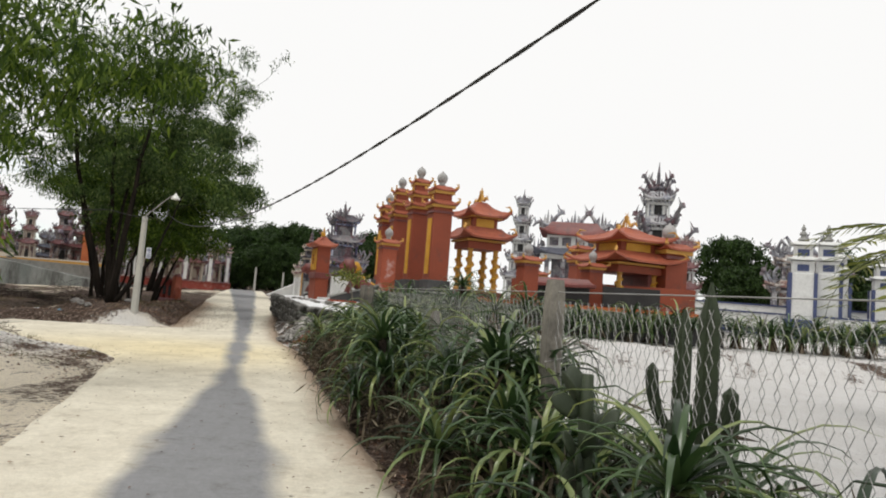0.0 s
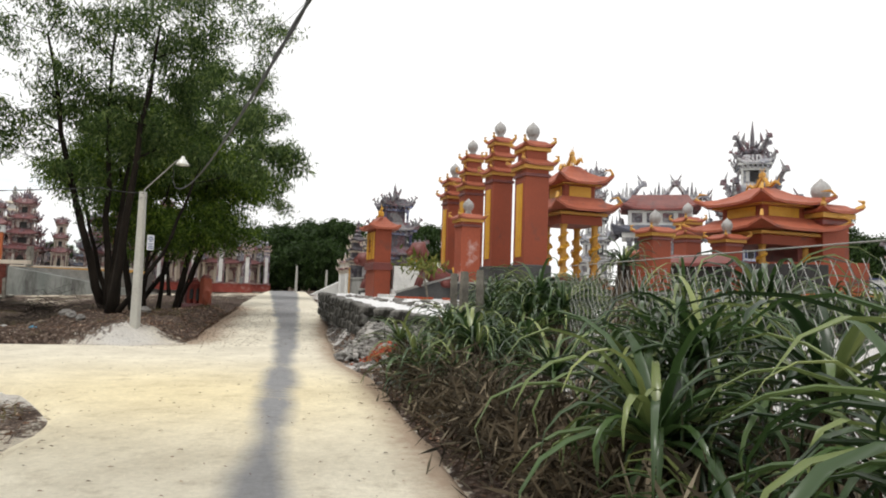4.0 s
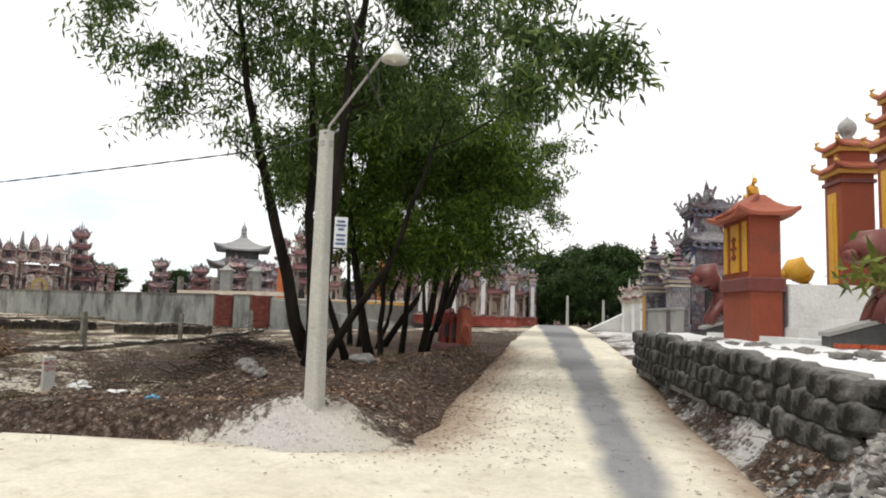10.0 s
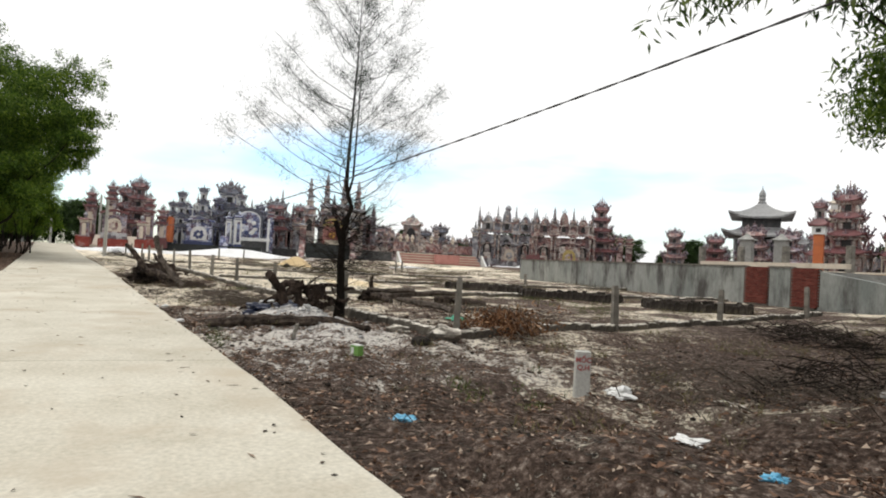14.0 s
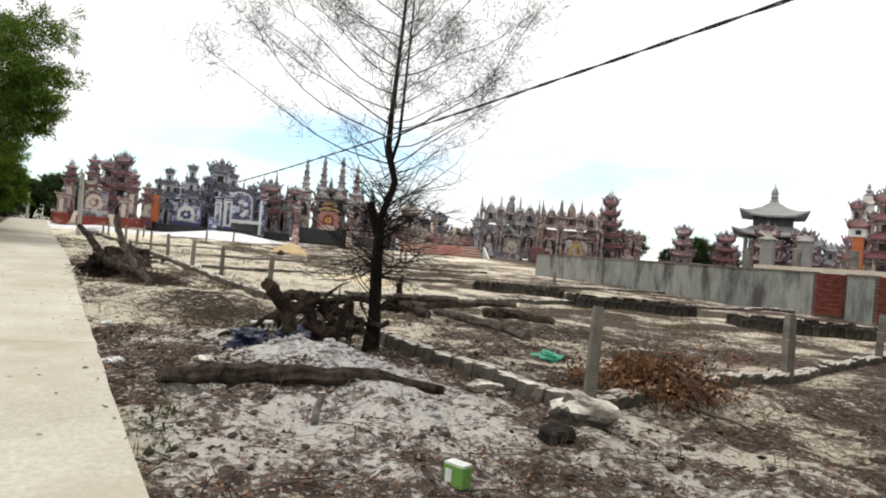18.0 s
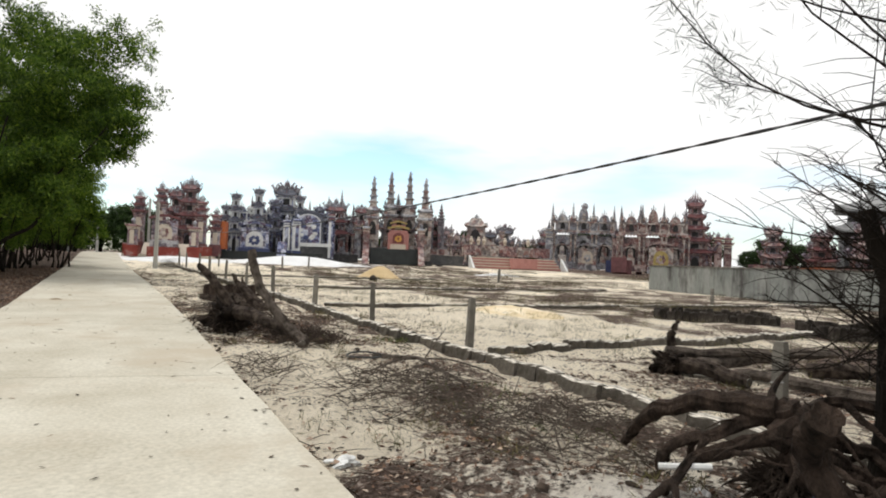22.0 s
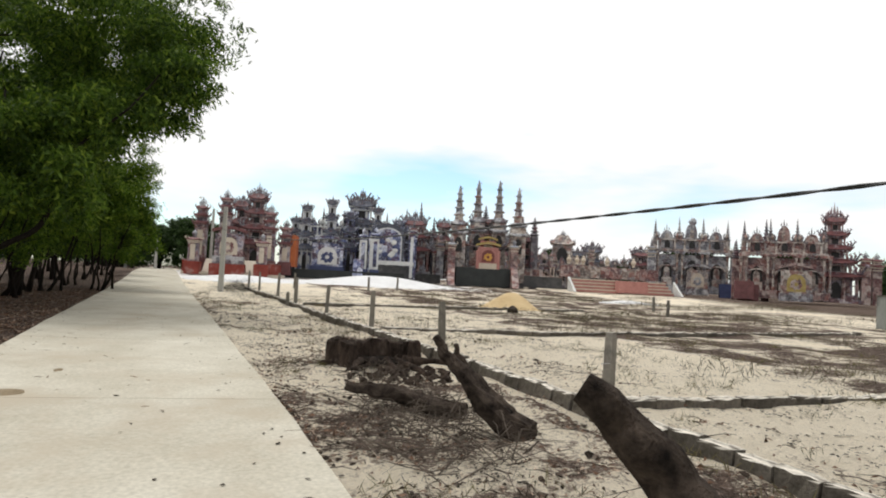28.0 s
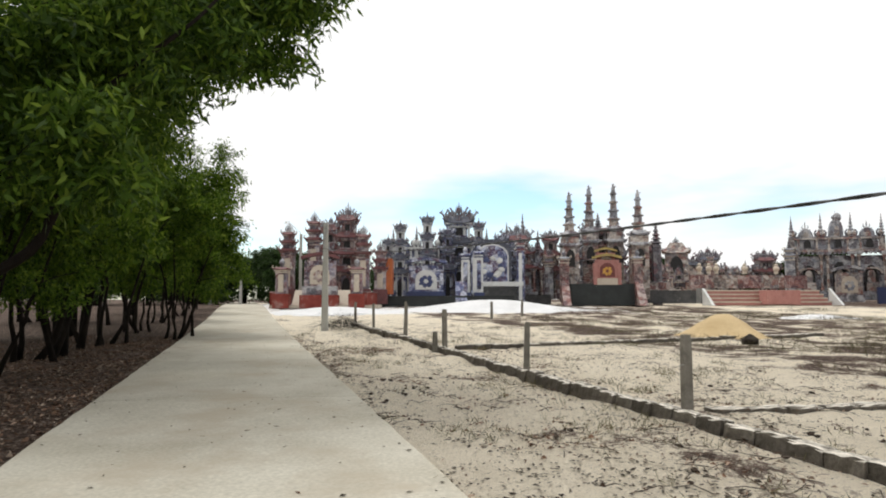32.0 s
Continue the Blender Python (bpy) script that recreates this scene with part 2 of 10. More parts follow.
M_TWIG = surface("dry_twigs", (0.035, 0.028, 0.022), (0.17, 0.138, 0.112), 4.0, 25, 0.95, 0.0)
M_STICK = surface("dark_dry_stick", (0.012, 0.009, 0.007), (0.09, 0.068, 0.053), 6.0, 25, 0.95, 0.0)
M_CHAR = surface("charred_block", (0.016, 0.013, 0.011), (0.07, 0.06, 0.05), 4.0, 30, 0.95, 0.8, 0.03, (0.22, 0.2, 0.17), 2.2, (0.6, 0.75), vary=0.4)
M_WHITE = surface("white_paint", (0.6, 0.6, 0.58), (0.75, 0.75, 0.73), 1.5, 30, 0.6, 0.1, 0.003, (0.4, 0.39, 0.37), 1.6, (0.58, 0.8))
M_CREAM = surface("cream_paint", (0.5, 0.42, 0.33), (0.62, 0.54, 0.44), 1.5, 30, 0.65, 0.1, 0.003, (0.3, 0.25, 0.2), 1.6, (0.58, 0.8))
M_BLUE = surface("blue_paint", (0.035, 0.045, 0.11), (0.06, 0.08, 0.19), 1.5, 30, 0.55, 0.1, 0.003)
# near-black for granite, and for sheets that paint shade into openings
M_DARK = surface("shade_and_black_granite", (0.012, 0.011, 0.011), (0.03, 0.027, 0.026), 2.0, 20, 0.7, 0.2)
M_DARKGREEN = surface("dark_green_wall", (0.011, 0.014, 0.013), (0.03, 0.034, 0.032), 1.0, 20, 0.6, 0.2)
M_ORANGE = surface("orange_paint", (0.4, 0.095, 0.025), (0.52, 0.145, 0.04), 1.5, 30, 0.6, 0.1, 0.004, (0.22, 0.08, 0.05), 1.2, (0.55, 0.72))
M_MAROON = surface("maroon_tile", (0.11, 0.036, 0.037), (0.2, 0.075, 0.075), 2.5, 25, 0.55, 0.5, 0.02, (0.08, 0.05, 0.05), 2.0, (0.55, 0.75))
M_GREYROOF = surface("grey_roof_tile", (0.22, 0.22, 0.22), (0.33, 0.33, 0.325), 2.5, 25, 0.7, 0.5, 0.02, (0.13, 0.13, 0.125), 1.5, (0.55, 0.75))
M_SHELL = surface("grey_shell", (0.3, 0.29, 0.28), (0.45, 0.44, 0.43), 3.0, 14, 0.6, 0.8, 0.04)
M_MOSMAUVE = mosaic("mauve_mosaic", ((0.34, 0.27, 0.28), (0.1, 0.04, 0.045), (0.58, 0.52, 0.51), (0.2, 0.08, 0.08), (0.26, 0.24, 0.3), (0.05, 0.04, 0.06)), 0.12)
M_MOSGREY = mosaic("grey_mosaic", ((0.36, 0.36, 0.37), (0.12, 0.12, 0.14), (0.52, 0.51, 0.51), (0.11, 0.07, 0.08), (0.25, 0.26, 0.3)), 0.12)
M_MOSBLUE = mosaic("blue_mosaic", ((0.08, 0.1, 0.22), (0.62, 0.64, 0.72), (0.025, 0.032, 0.1), (0.1, 0.045, 0.07), (0.3, 0.34, 0.5), (0.022, 0.026, 0.075)), 0.14)
M_BLUEROOF = surface("blue_grey_roof_tile", (0.045, 0.05, 0.07), (0.1, 0.105, 0.135), 2.0, 25, 0.7, 0.4, 0.02, (0.24, 0.24, 0.27), 2.4, (0.56, 0.72))
M_MOSRED = mosaic("red_mosaic", ((0.24, 0.09, 0.075), (0.46, 0.39, 0.35), (0.12, 0.04, 0.04), (0.36, 0.25, 0.23), (0.08, 0.045, 0.055)), 0.1)
M_MOSSAND = mosaic("sand_mosaic", ((0.42, 0.36, 0.31), (0.16, 0.12, 0.1), (0.58, 0.53, 0.48), (0.24, 0.1, 0.08), (0.17, 0.16, 0.17)), 0.12)
M_MOSDARK = mosaic("dark_mosaic", ((0.09, 0.085, 0.1), (0.17, 0.16, 0.18), (0.055, 0.05, 0.065), (0.15, 0.06, 0.07), (0.25, 0.24, 0.24)), 0.09)
M_LEAF = leaf_material("acacia_leaf", (0.022, 0.05, 0.006), (0.1, 0.175, 0.02), (0.24, 0.33, 0.045), 0.45, 0.55)
M_LEAFGREEN = leaf_material("young_acacia_leaf", (0.026, 0.06, 0.006), (0.13, 0.22, 0.02), (0.27, 0.36, 0.05), 0.5, 0.58)
# darker copy of the green acacia leaf, the roadside crowns' shade put into its colour
M_LEAFSHADE = leaf_material("shaded_acacia_leaf", (0.016, 0.038, 0.004), (0.075, 0.13, 0.012), (0.19, 0.26, 0.04), 0.35, 0.6)
M_LEAFGREY = leaf_material("eucalyptus_leaf", (0.02, 0.042, 0.012), (0.085, 0.14, 0.04), (0.22, 0.28, 0.1), 0.45, 0.55)
M_LEAFFAR = leaf_material("far_leaf", (0.012, 0.026, 0.008), (0.042, 0.08, 0.018), None, 0.25)
M_NEEDLE = leaf_material("casuarina_needle", (0.03, 0.04, 0.036), (0.085, 0.105, 0.09), None, 0.15)
M_PANDAN = leaf_material("pandanus_blade", (0.01, 0.026, 0.01), (0.07, 0.125, 0.042), (0.3, 0.34, 0.13), 0.25, 0.3, 0.55)
M_UNDER = leaf_material("dry_undergrowth", (0.018, 0.014, 0.009), (0.085, 0.066, 0.046), (0.24, 0.2, 0.15), 0.1, 0.8)
M_PANDEAD = leaf_material("dead_pandanus_blade", (0.04, 0.029, 0.02), (0.18, 0.14, 0.105), (0.4, 0.34, 0.27), 0.1, 0.7)
M_GRASS = leaf_material("dry_grass", (0.06, 0.06, 0.025), (0.17, 0.15, 0.07), (0.25, 0.2, 0.11), 0.2, 0.7)
M_SCRUB = leaf_material("dry_scrub", (0.03, 0.026, 0.015), (0.11, 0.095, 0.055), (0.2, 0.17, 0.1), 0.1, 0.8)
M_SCRUBGREEN = leaf_material("low_green_weed", (0.03, 0.045, 0.012), (0.1, 0.125, 0.04), (0.22, 0.22, 0.09), 0.25, 0.7)
M_LITTER = leaf_material("fallen_leaf", (0.03, 0.017, 0.011), (0.24, 0.14, 0.1), (0.55, 0.44, 0.37), 0.05, 0.85)
M_RUSSET = leaf_material("russet_dead_leaf", (0.06, 0.026, 0.014), (0.2, 0.095, 0.047), (0.42, 0.25, 0.15), 0.15, 0.75)
M_CACTUS = surface("cactus_skin", (0.012, 0.02, 0.008), (0.034, 0.05, 0.018), 3.0, 30, 0.65, 0.3, 0.01, (0.13, 0.12, 0.06), 4.0, (0.6, 0.75))
M_WIRE = surface("wire", (0.26, 0.25, 0.24), (0.42, 0.41, 0.4), 5.0, 60, 0.5, 0.0, metal=0.2)
M_CABLE = surface("black_cable", (0.012, 0.012, 0.012), (0.03, 0.03, 0.03), 8.0, 60, 0.5, 0.0)
M_LAMP = surface("lamp_enamel", (0.6, 0.6, 0.55), (0.72, 0.72, 0.68), 6.0, 60, 0.3, 0.0)
M_SIGN = surface("sign_card", (0.6, 0.62, 0.66), (0.72, 0.74, 0.78), 6.0, 60, 0.6, 0.0)
M_INK = surface("sign_ink", (0.06, 0.09, 0.2), (0.1, 0.13, 0.26), 6.0, 60, 0.6, 0.0)
M_REDINK = surface("red_ink", (0.3, 0.03, 0.03), (0.36, 0.05, 0.05), 6.0, 60, 0.6, 0.0)
M_TARP = surface("blue_tarp", (0.003, 0.006, 0.022), (0.01, 0.018, 0.055), 6.0, 30, 0.3, 0.4, 0.02)
M_GREENBAG = surface("green_bag", (0.03, 0.3, 0.17), (0.07, 0.42, 0.26), 6.0, 40, 0.35, 0.4, 0.02)
M_BLUEBAG = surface("light_blue_bag", (0.08, 0.32, 0.5), (0.14, 0.42, 0.6), 6.0, 40, 0.4, 0.4, 0.02)
M_CARTON = surface("green_carton", (0.12, 0.27, 0.05), (0.17, 0.34, 0.07), 6.0, 40, 0.5, 0.1)
M_SANDHEAP = surface("yellow_sand", (0.5, 0.37, 0.2), (0.6, 0.46, 0.27), 2.0, 40, 0.95, 0.5, 0.02)
M_PALESAND = surface("pale_yellow_sand", (0.6, 0.48, 0.3), (0.7, 0.58, 0.39), 2.0, 40, 0.95, 0.5, 0.02, (0.78, 0.7, 0.55), 1.2, (0.5, 0.65))
M_WHITESAND = surface("white_sand", (0.68, 0.68, 0.68), (0.8, 0.8, 0.8), 1.0, 30, 0.95, 0.5, 0.03, (0.5, 0.49, 0.46), 0.8, (0.6, 0.8))
M_CLAY = surface("dark_red_glaze", (0.13, 0.03, 0.025), (0.2, 0.05, 0.04), 3.0, 30, 0.45, 0.4, 0.02, (0.07, 0.03, 0.03), 2.0, (0.55, 0.75))
M_SOILPAT = surface("brown_dirt", (0.2, 0.155, 0.1), (0.3, 0.24, 0.16), 6.0, 40, 0.95, 0.6, 0.02)
M_REDWASH = surface("worn_red_wash", (0.2, 0.045, 0.035), (0.3, 0.075, 0.06), 1.5, 30, 0.85, 0.3, 0.01, (0.36, 0.27, 0.24), 1.4, (0.55, 0.72))
M_PINKWASH = surface("pink_wash", (0.36, 0.15, 0.13), (0.46, 0.22, 0.19), 1.5, 30, 0.8, 0.3, 0.01, (0.22, 0.12, 0.1), 2.0, (0.55, 0.75))
M_OLDGOLD = surface("old_gold_paint", (0.34, 0.25, 0.07), (0.46, 0.36, 0.13), 2.0, 30, 0.6, 0.3, 0.01, (0.2, 0.13, 0.06), 2.5, (0.52, 0.75))
M_WALLSTONE = surface("mossy_wall_stone", (0.11, 0.107, 0.1), (0.3, 0.29, 0.27), 3.0, 26, 0.95, 0.8, 0.03, (0.022, 0.021, 0.018), 1.3, (0.46, 0.6), vary=0.3)
M_DARKSTUMP = surface("dark_stump_wood", (0.01, 0.008, 0.006), (0.095, 0.067, 0.052), 9.0, 50, 0.95, 1.0, 0.06, (0.13, 0.1, 0.08), 4.0, (0.6, 0.74), stretch=(1, 1, 0.4))
M_PALM = leaf_material("palm_frond", (0.06, 0.08, 0.015), (0.2, 0.22, 0.05), (0.34, 0.33, 0.11), 0.3, 0.5)
M_SCRAP = leaf_material("dark_scrap", (0.012, 0.009, 0.007), (0.06, 0.046, 0.037), (0.14, 0.11, 0.09), 0.0, 0.9)
M_ASH = surface("ash_lump", (0.3, 0.295, 0.285), (0.52, 0.51, 0.5), 5.0, 40, 0.95, 0.6, 0.02, (0.14, 0.13, 0.12), 4.0, (0.55, 0.72))


# ---- shape helpers ----
class Shape:
    """Collects vertices and faces of one mesh."""

    def __init__(self):
        self.v, self.f = [], []

    def add(self, verts, faces):
        n = len(self.v)
        self.v.extend(tuple(p) for p in verts)
        self.f.extend(tuple(i + n for i in q) for q in faces)
        return self

    def box(self, c, s, rz=0.0, taper=1.0, bevel=0.0):
        """A box on centre c of size s, its top narrowed by taper and its upright edges cut by bevel."""
        hx, hy, hz = s[0] / 2, s[1] / 2, s[2] / 2
        b = min(bevel, hx * 0.45, hy * 0.45)
        ring = [(-hx + b, -hy), (hx - b, -hy), (hx, -hy + b), (hx, hy - b), (hx - b, hy), (-hx + b, hy), (-hx, hy - b), (-hx, -hy + b)] if b else \
            [(-hx, -hy), (hx, -hy), (hx, hy), (-hx, hy)]
        n, ca, sa = len(ring), math.cos(rz), math.sin(rz)
        levels = [(-hz, 1.0), (hz, taper)]
        if b:
            levels = [(-hz, 1.0), (hz - b * 0.7, 1 + (taper - 1) * 0.95), (hz, taper * (1 - 0.7 * b / max(hx, 0.01)))]
        vs, fs = [], []
        for z, k in levels:
            vs += [(c[0] + (x * ca - y * sa) * k, c[1] + (x * sa + y * ca) * k, c[2] + z) for x, y in ring]
        for l in range(len(levels) - 1):
            fs += [(l * n + i, l * n + (i + 1) % n, (l + 1) * n + (i + 1) % n, (l + 1) * n + i) for i in range(n)]
        fs += [tuple(range(n - 1, -1, -1)), tuple(range((len(levels) - 1) * n, len(levels) * n))]
        return self.add(vs, fs)

    def tube(self, pts, radii, sides=6):
        vs, fs = [], []
        pts = [Vector(p) for p in pts]
        for i, p in enumerate(pts):
            way = (pts[min(i + 1, len(pts) - 1)] - pts[max(i - 1, 0)]).normalized()
            a = way.cross(Vector((0.31, 0.17, 1.0) if abs(way.z) < 0.9 else (1.0, 0.2, 0.1))).normalized()
            b = way.cross(a)
            r = radii[i] if hasattr(radii, "__len__") else radii
            vs += [tuple(p + (a * math.cos(k * math.tau / sides) + b * math.sin(k * math.tau / sides)) * r) for k in range(sides)]
        for i in range(len(pts) - 1):
            fs += [(i * sides + k, i * sides + (k + 1) % sides, (i + 1) * sides + (k + 1) % sides, (i + 1) * sides + k) for k in range(sides)]
        fs += [tuple(range(sides - 1, -1, -1)), tuple(range((len(pts) - 1) * sides, len(pts) * sides))]
        return self.add(vs, fs)

    def bark(self, pts, radii, sides=16, seed=0, depth=0.16, fine=3):
        """A tube with fibrous ridges along it, dents and a slightly uneven line."""
        pts = [Vector(p) for p in pts]
        line, rad = [], []
        for i in range(len(pts) - 1):
            a, b, c, d = pts[max(i - 1, 0)], pts[i], pts[i + 1], pts[min(i + 2, len(pts) - 1)]
            for k in range(fine):
                u = k / fine
                line.append(0.5 * (2 * b + (c - a) * u + (2 * a - 5 * b + 4 * c - d) * u * u + (3 * b - a - 3 * c + d) * u ** 3))
                rad.append(radii[i] * (1 - u) + radii[i + 1] * u)
        line.append(pts[-1])
        rad.append(radii[-1])
        vs, fs, run = [], [], 0.0
        for i, p in enumerate(line):
            way = (line[min(i + 1, len(line) - 1)] - line[max(i - 1, 0)]).normalized()
            a = way.cross(Vector((0.31, 0.17, 1.0) if abs(way.z) < 0.9 else (1.0, 0.2, 0.1))).normalized()
            b = way.cross(a)
            run += (p - line[i - 1]).length if i else 0.0
            for k in range(sides):
                t = k * math.tau / sides + 0.25 * math.sin(run * 2.0 + seed)
                q = Vector((math.cos(t) * 2.6, math.sin(t) * 2.6, run * 1.1 + seed * 3.1))
                m = 1 + depth * 1.3 * noise.noise(q) + depth * noise.noise(Vector((q.x * 2.3, q.y * 2.3, run * 2.2 + seed)))
                vs.append(tuple(p + (a * math.cos(t) + b * math.sin(t)) * rad[i] * m))
        for i in range(len(line) - 1):
            fs += [(i * sides + k, i * sides + (k + 1) % sides, (i + 1) * sides + (k + 1) % sides, (i + 1) * sides + k) for k in range(sides)]
        fs += [tuple(range(sides - 1, -1, -1)), tuple(range((len(line) - 1) * sides, len(line) * sides))]
        return self.add(vs, fs)

    def lathe(self, c, profile, sides=12):
        """profile: (radius, height) from the bottom up."""
        vs, fs = [], []
        for r, z in profile:
            vs += [(c[0] + r * math.cos(k * math.tau / sides), c[1] + r * math.sin(k * math.tau / sides), c[2] + z) for k in range(sides)]
        for i in range(len(profile) - 1):
            fs += [(i * sides + k, i * sides + (k + 1) % sides, (i + 1) * sides + (k + 1) % sides, (i + 1) * sides + k) for k in range(sides)]
        fs += [tuple(range(sides - 1, -1, -1)), tuple(range((len(profile) - 1) * sides, len(profile) * sides))]
        return self.add(vs, fs)

    def roof(self, c, w, d, h, lift=0.25, top=0.25, thick=0.1, side=6):
        """A hipped roof with hollow slopes and upturned corners; c is the middle of its eaves. top: the ridge's share of the width."""
        def ring(k, dz):
            hw = (w / 2) * (1 - k) + (max(0.0, w - d) / 2 + min(w, d) * top / 2) * k
            hd = (d / 2) * (1 - k) + (max(0.0, d - w) / 2 + min(w, d) * top / 2) * k
            out = []
            for q, (ax, ay, bx, by) in enumerate(((-1, -1, 1, -1), (1, -1, 1, 1), (1, 1, -1, 1), (-1, 1, -1, -1))):
                for i in range(side):
                    u = i / side
                    edge = abs(2 * u - 1) ** 4
                    flare = 1 + 0.07 * edge * (1 - k)
                    out.append((c[0] + (ax + (bx - ax) * u) * hw * flare, c[1] + (ay + (by - ay) * u) * hd * flare,
                                c[2] + dz + h * k ** 1.5 + lift * edge * (1 - k) ** 2))
            return out
        steps = (0.0, 0.18, 0.4, 0.7, 1.0)
        n = side * 4
        vs = ring(0.0, -thick)
        for k in steps:
            vs += ring(k, 0.0)
        fs = [(l * n + i, l * n + (i + 1) % n, (l + 1) * n + (i + 1) % n, (l + 1) * n + i) for l in range(len(steps)) for i in range(n)]
        fs += [tuple(range(n - 1, -1, -1)), tuple(range(len(steps) * n, (len(steps) + 1) * n))]
        return self.add(vs, fs)

    def arch(self, c, w, h, d, rise=0.5, n=8):
        """An upright slab with a round head, its foot at c, facing -y."""
        pts = [(-w / 2, 0), (w / 2, 0)] + [(w / 2 * math.cos(a), h * (1 - rise) + h * rise * math.sin(a)) for a in [math.pi * i / n for i in range(n + 1)]]
        m = len(pts)
        vs = [(c[0] + x, c[1] - d / 2, c[2] + z) for x, z in pts] + [(c[0] + x, c[1] + d / 2, c[2] + z) for x, z in pts]
        fs = [tuple(range(m)), tuple(range(2 * m - 1, m - 1, -1))] + [(i + m, (i + 1) % m + m, (i + 1) % m, i) for i in range(m)]
        return self.add(vs, fs)

    def serpent(self, c, size, way=0.0, flip=1, spikes=True):
        """A curling ridge beast in the plane at turn way: a tapered coil with a raised head and fins."""
        ca, sa = math.cos(way), math.sin(way)
        pts, rad = [], []
        for i in range(11):
            u = i / 10
            x = (u - 0.5) * size * flip
            z = size * (0.10 + 0.42 * u ** 1.4 + 0.13 * math.sin(u * 8.5))
            pts.append((c[0] + x * ca, c[1] + x * sa, c[2] + z))
            rad.append(size * (0.035 + 0.06 * math.sin(u * 3.0)))
        self.tube(pts, rad, 5)
        hx, hy, hz = pts[-1]
        self.box((hx, hy, hz + size * 0.05), (size * 0.2, size * 0.13, size * 0.17), way, 0.6)
        for i in (1, 3, 5, 7, 9):
            x, y, z = pts[i]
            r = size * 0.05
            self.add([(x - r * ca, y - r * sa, z), (x + r * ca, y + r * sa, z), (x - r * 1.5 * flip * ca, y - r * 1.5 * flip * sa, z + size * (0.22 + 0.05 * (i % 3))), (x + 0.4 * r * sa, y - 0.4 * r * ca, z)],
                     [(0, 1, 2), (1, 3, 2), (3, 0, 2)])
        for i, s in ((10, 0.34), (10, 0.26)):
            self.tube([pts[i], (hx - (0.1 + s * 0.3) * size * flip * ca, hy - (0.1 + s * 0.3) * size * flip * sa, hz + s * size)], [size * 0.03, size * 0.008], 4)
        return self

    def flame(self, c, size, n=5):
        """A spray of curved tongues, as on ridge centres."""
        for i in range(n):
            a = (i - (n - 1) / 2) / max(1, (n - 1) / 2)
            h = size * (1.0 - 0.45 * abs(a))
            self.tube([(c[0] + a * size * 0.15, c[1], c[2]), (c[0] + a * size * 0.34, c[1] + 0.03 * size, c[2] + h * 0.45), (c[0] + a * size * 0.27, c[1], c[2] + h)],
                      [size * 0.09, size * 0.075, size * 0.01], 5)
        return self

    def spire(self, c, r, h, rings=6, sides=8):
        """A stacked pinnacle of diminishing discs."""
        prof = [(r * 0.8, 0)]
        for i in range(rings):
            k, z = 1 - i / (rings + 0.6), h * 0.9 * i / rings
            dz = h * 0.9 / rings
            prof += [(r * k * 0.6, z + dz * 0.15), (r * k * 1.15, z + dz * 0.45), (r * k * 1.0, z + dz * 0.55), (r * k * 0.55, z + dz * 0.95)]
        prof += [(r * 0.06, h)]
        return self.lathe(c, prof, sides)

    def ball(self, c, r, squash=1.0, sides=10, rings=6):
        prof = [(max(0.02 * r, r * math.sin(math.pi * i / rings)), -r * squash * math.cos(math.pi * i / rings)) for i in range(rings + 1)]
        return self.lathe(c, prof, sides)

    def lump(self, c, s, seed=0, sub=2, rough=0.25):
        """A rounded, uneven stone or heap."""
        b = bmesh.new()
        bmesh.ops.create_icosphere(b, subdivisions=sub, radius=1.0)
        for v in b.verts:
            k = 1 + rough * noise.noise(v.co * 1.3 + Vector((seed * 3.7, seed * 1.3, 0)))
            v.co *= k
        self.add([(c[0] + v.co.x * s[0], c[1] + v.co.y * s[1], c[2] + v.co.z * s[2]) for v in b.verts], [tuple(v.index for v in f.verts) for f in b.faces])
        b.free()
        return self

    def mesh(self, name, material, smooth=False):
        me = bpy.data.meshes.new(name)
        me.from_pydata(self.v, [], self.f)
        me.materials.append(material)
        if smooth:
            me.polygons.foreach_set("use_smooth", [True] * len(me.polygons))
        me.update()
        return me


def part(name, shape, material, parent, label="", smooth=False, kind=""):
    ob = new(name, shape.mesh(name, material, smooth) if isinstance(shape, Shape) else shape)
    ob.parent = parent
    return tagged(ob, label, kind=kind)


def thing(name, place, label, category, group="", turn=0.0):
    ob = new(name)
    ob.empty_display_size = 0.2
    ob.matrix_basis = place if isinstance(place, Matrix) else pose(*place, 0, 0, turn)
    return tagged(ob, label, category, group)


def solid(name, shape, material, label, category, place=(0, 0, 0), turn=0.0, group="", smooth=False, kind=""):
    ob = new(name, shape.mesh(name, material, smooth))
    ob.matrix_basis = pose(*place, 0, 0, turn)
    return tagged(ob, label, category, group, kind)


def fast_mesh(name, verts, faces, material):
    """verts (n, 3) and faces (m, 3 or 4) as arrays."""
    me = bpy.data.meshes.new(name)
    verts, faces = np.asarray(verts, np.float32), np.asarray(faces, np.int32)
    m, k = faces.shape
    me.vertices.add(len(verts))
    me.vertices.foreach_set("co", verts.ravel())
    me.loops.add(m * k)
    me.loops.foreach_set("vertex_index", faces.ravel())
    me.polygons.add(m)
    me.polygons.foreach_set("loop_start", np.arange(m, dtype=np.int32) * k)
    me.materials.append(material)
    me.update(calc_edges=True)
    return me


noise_tables = {}


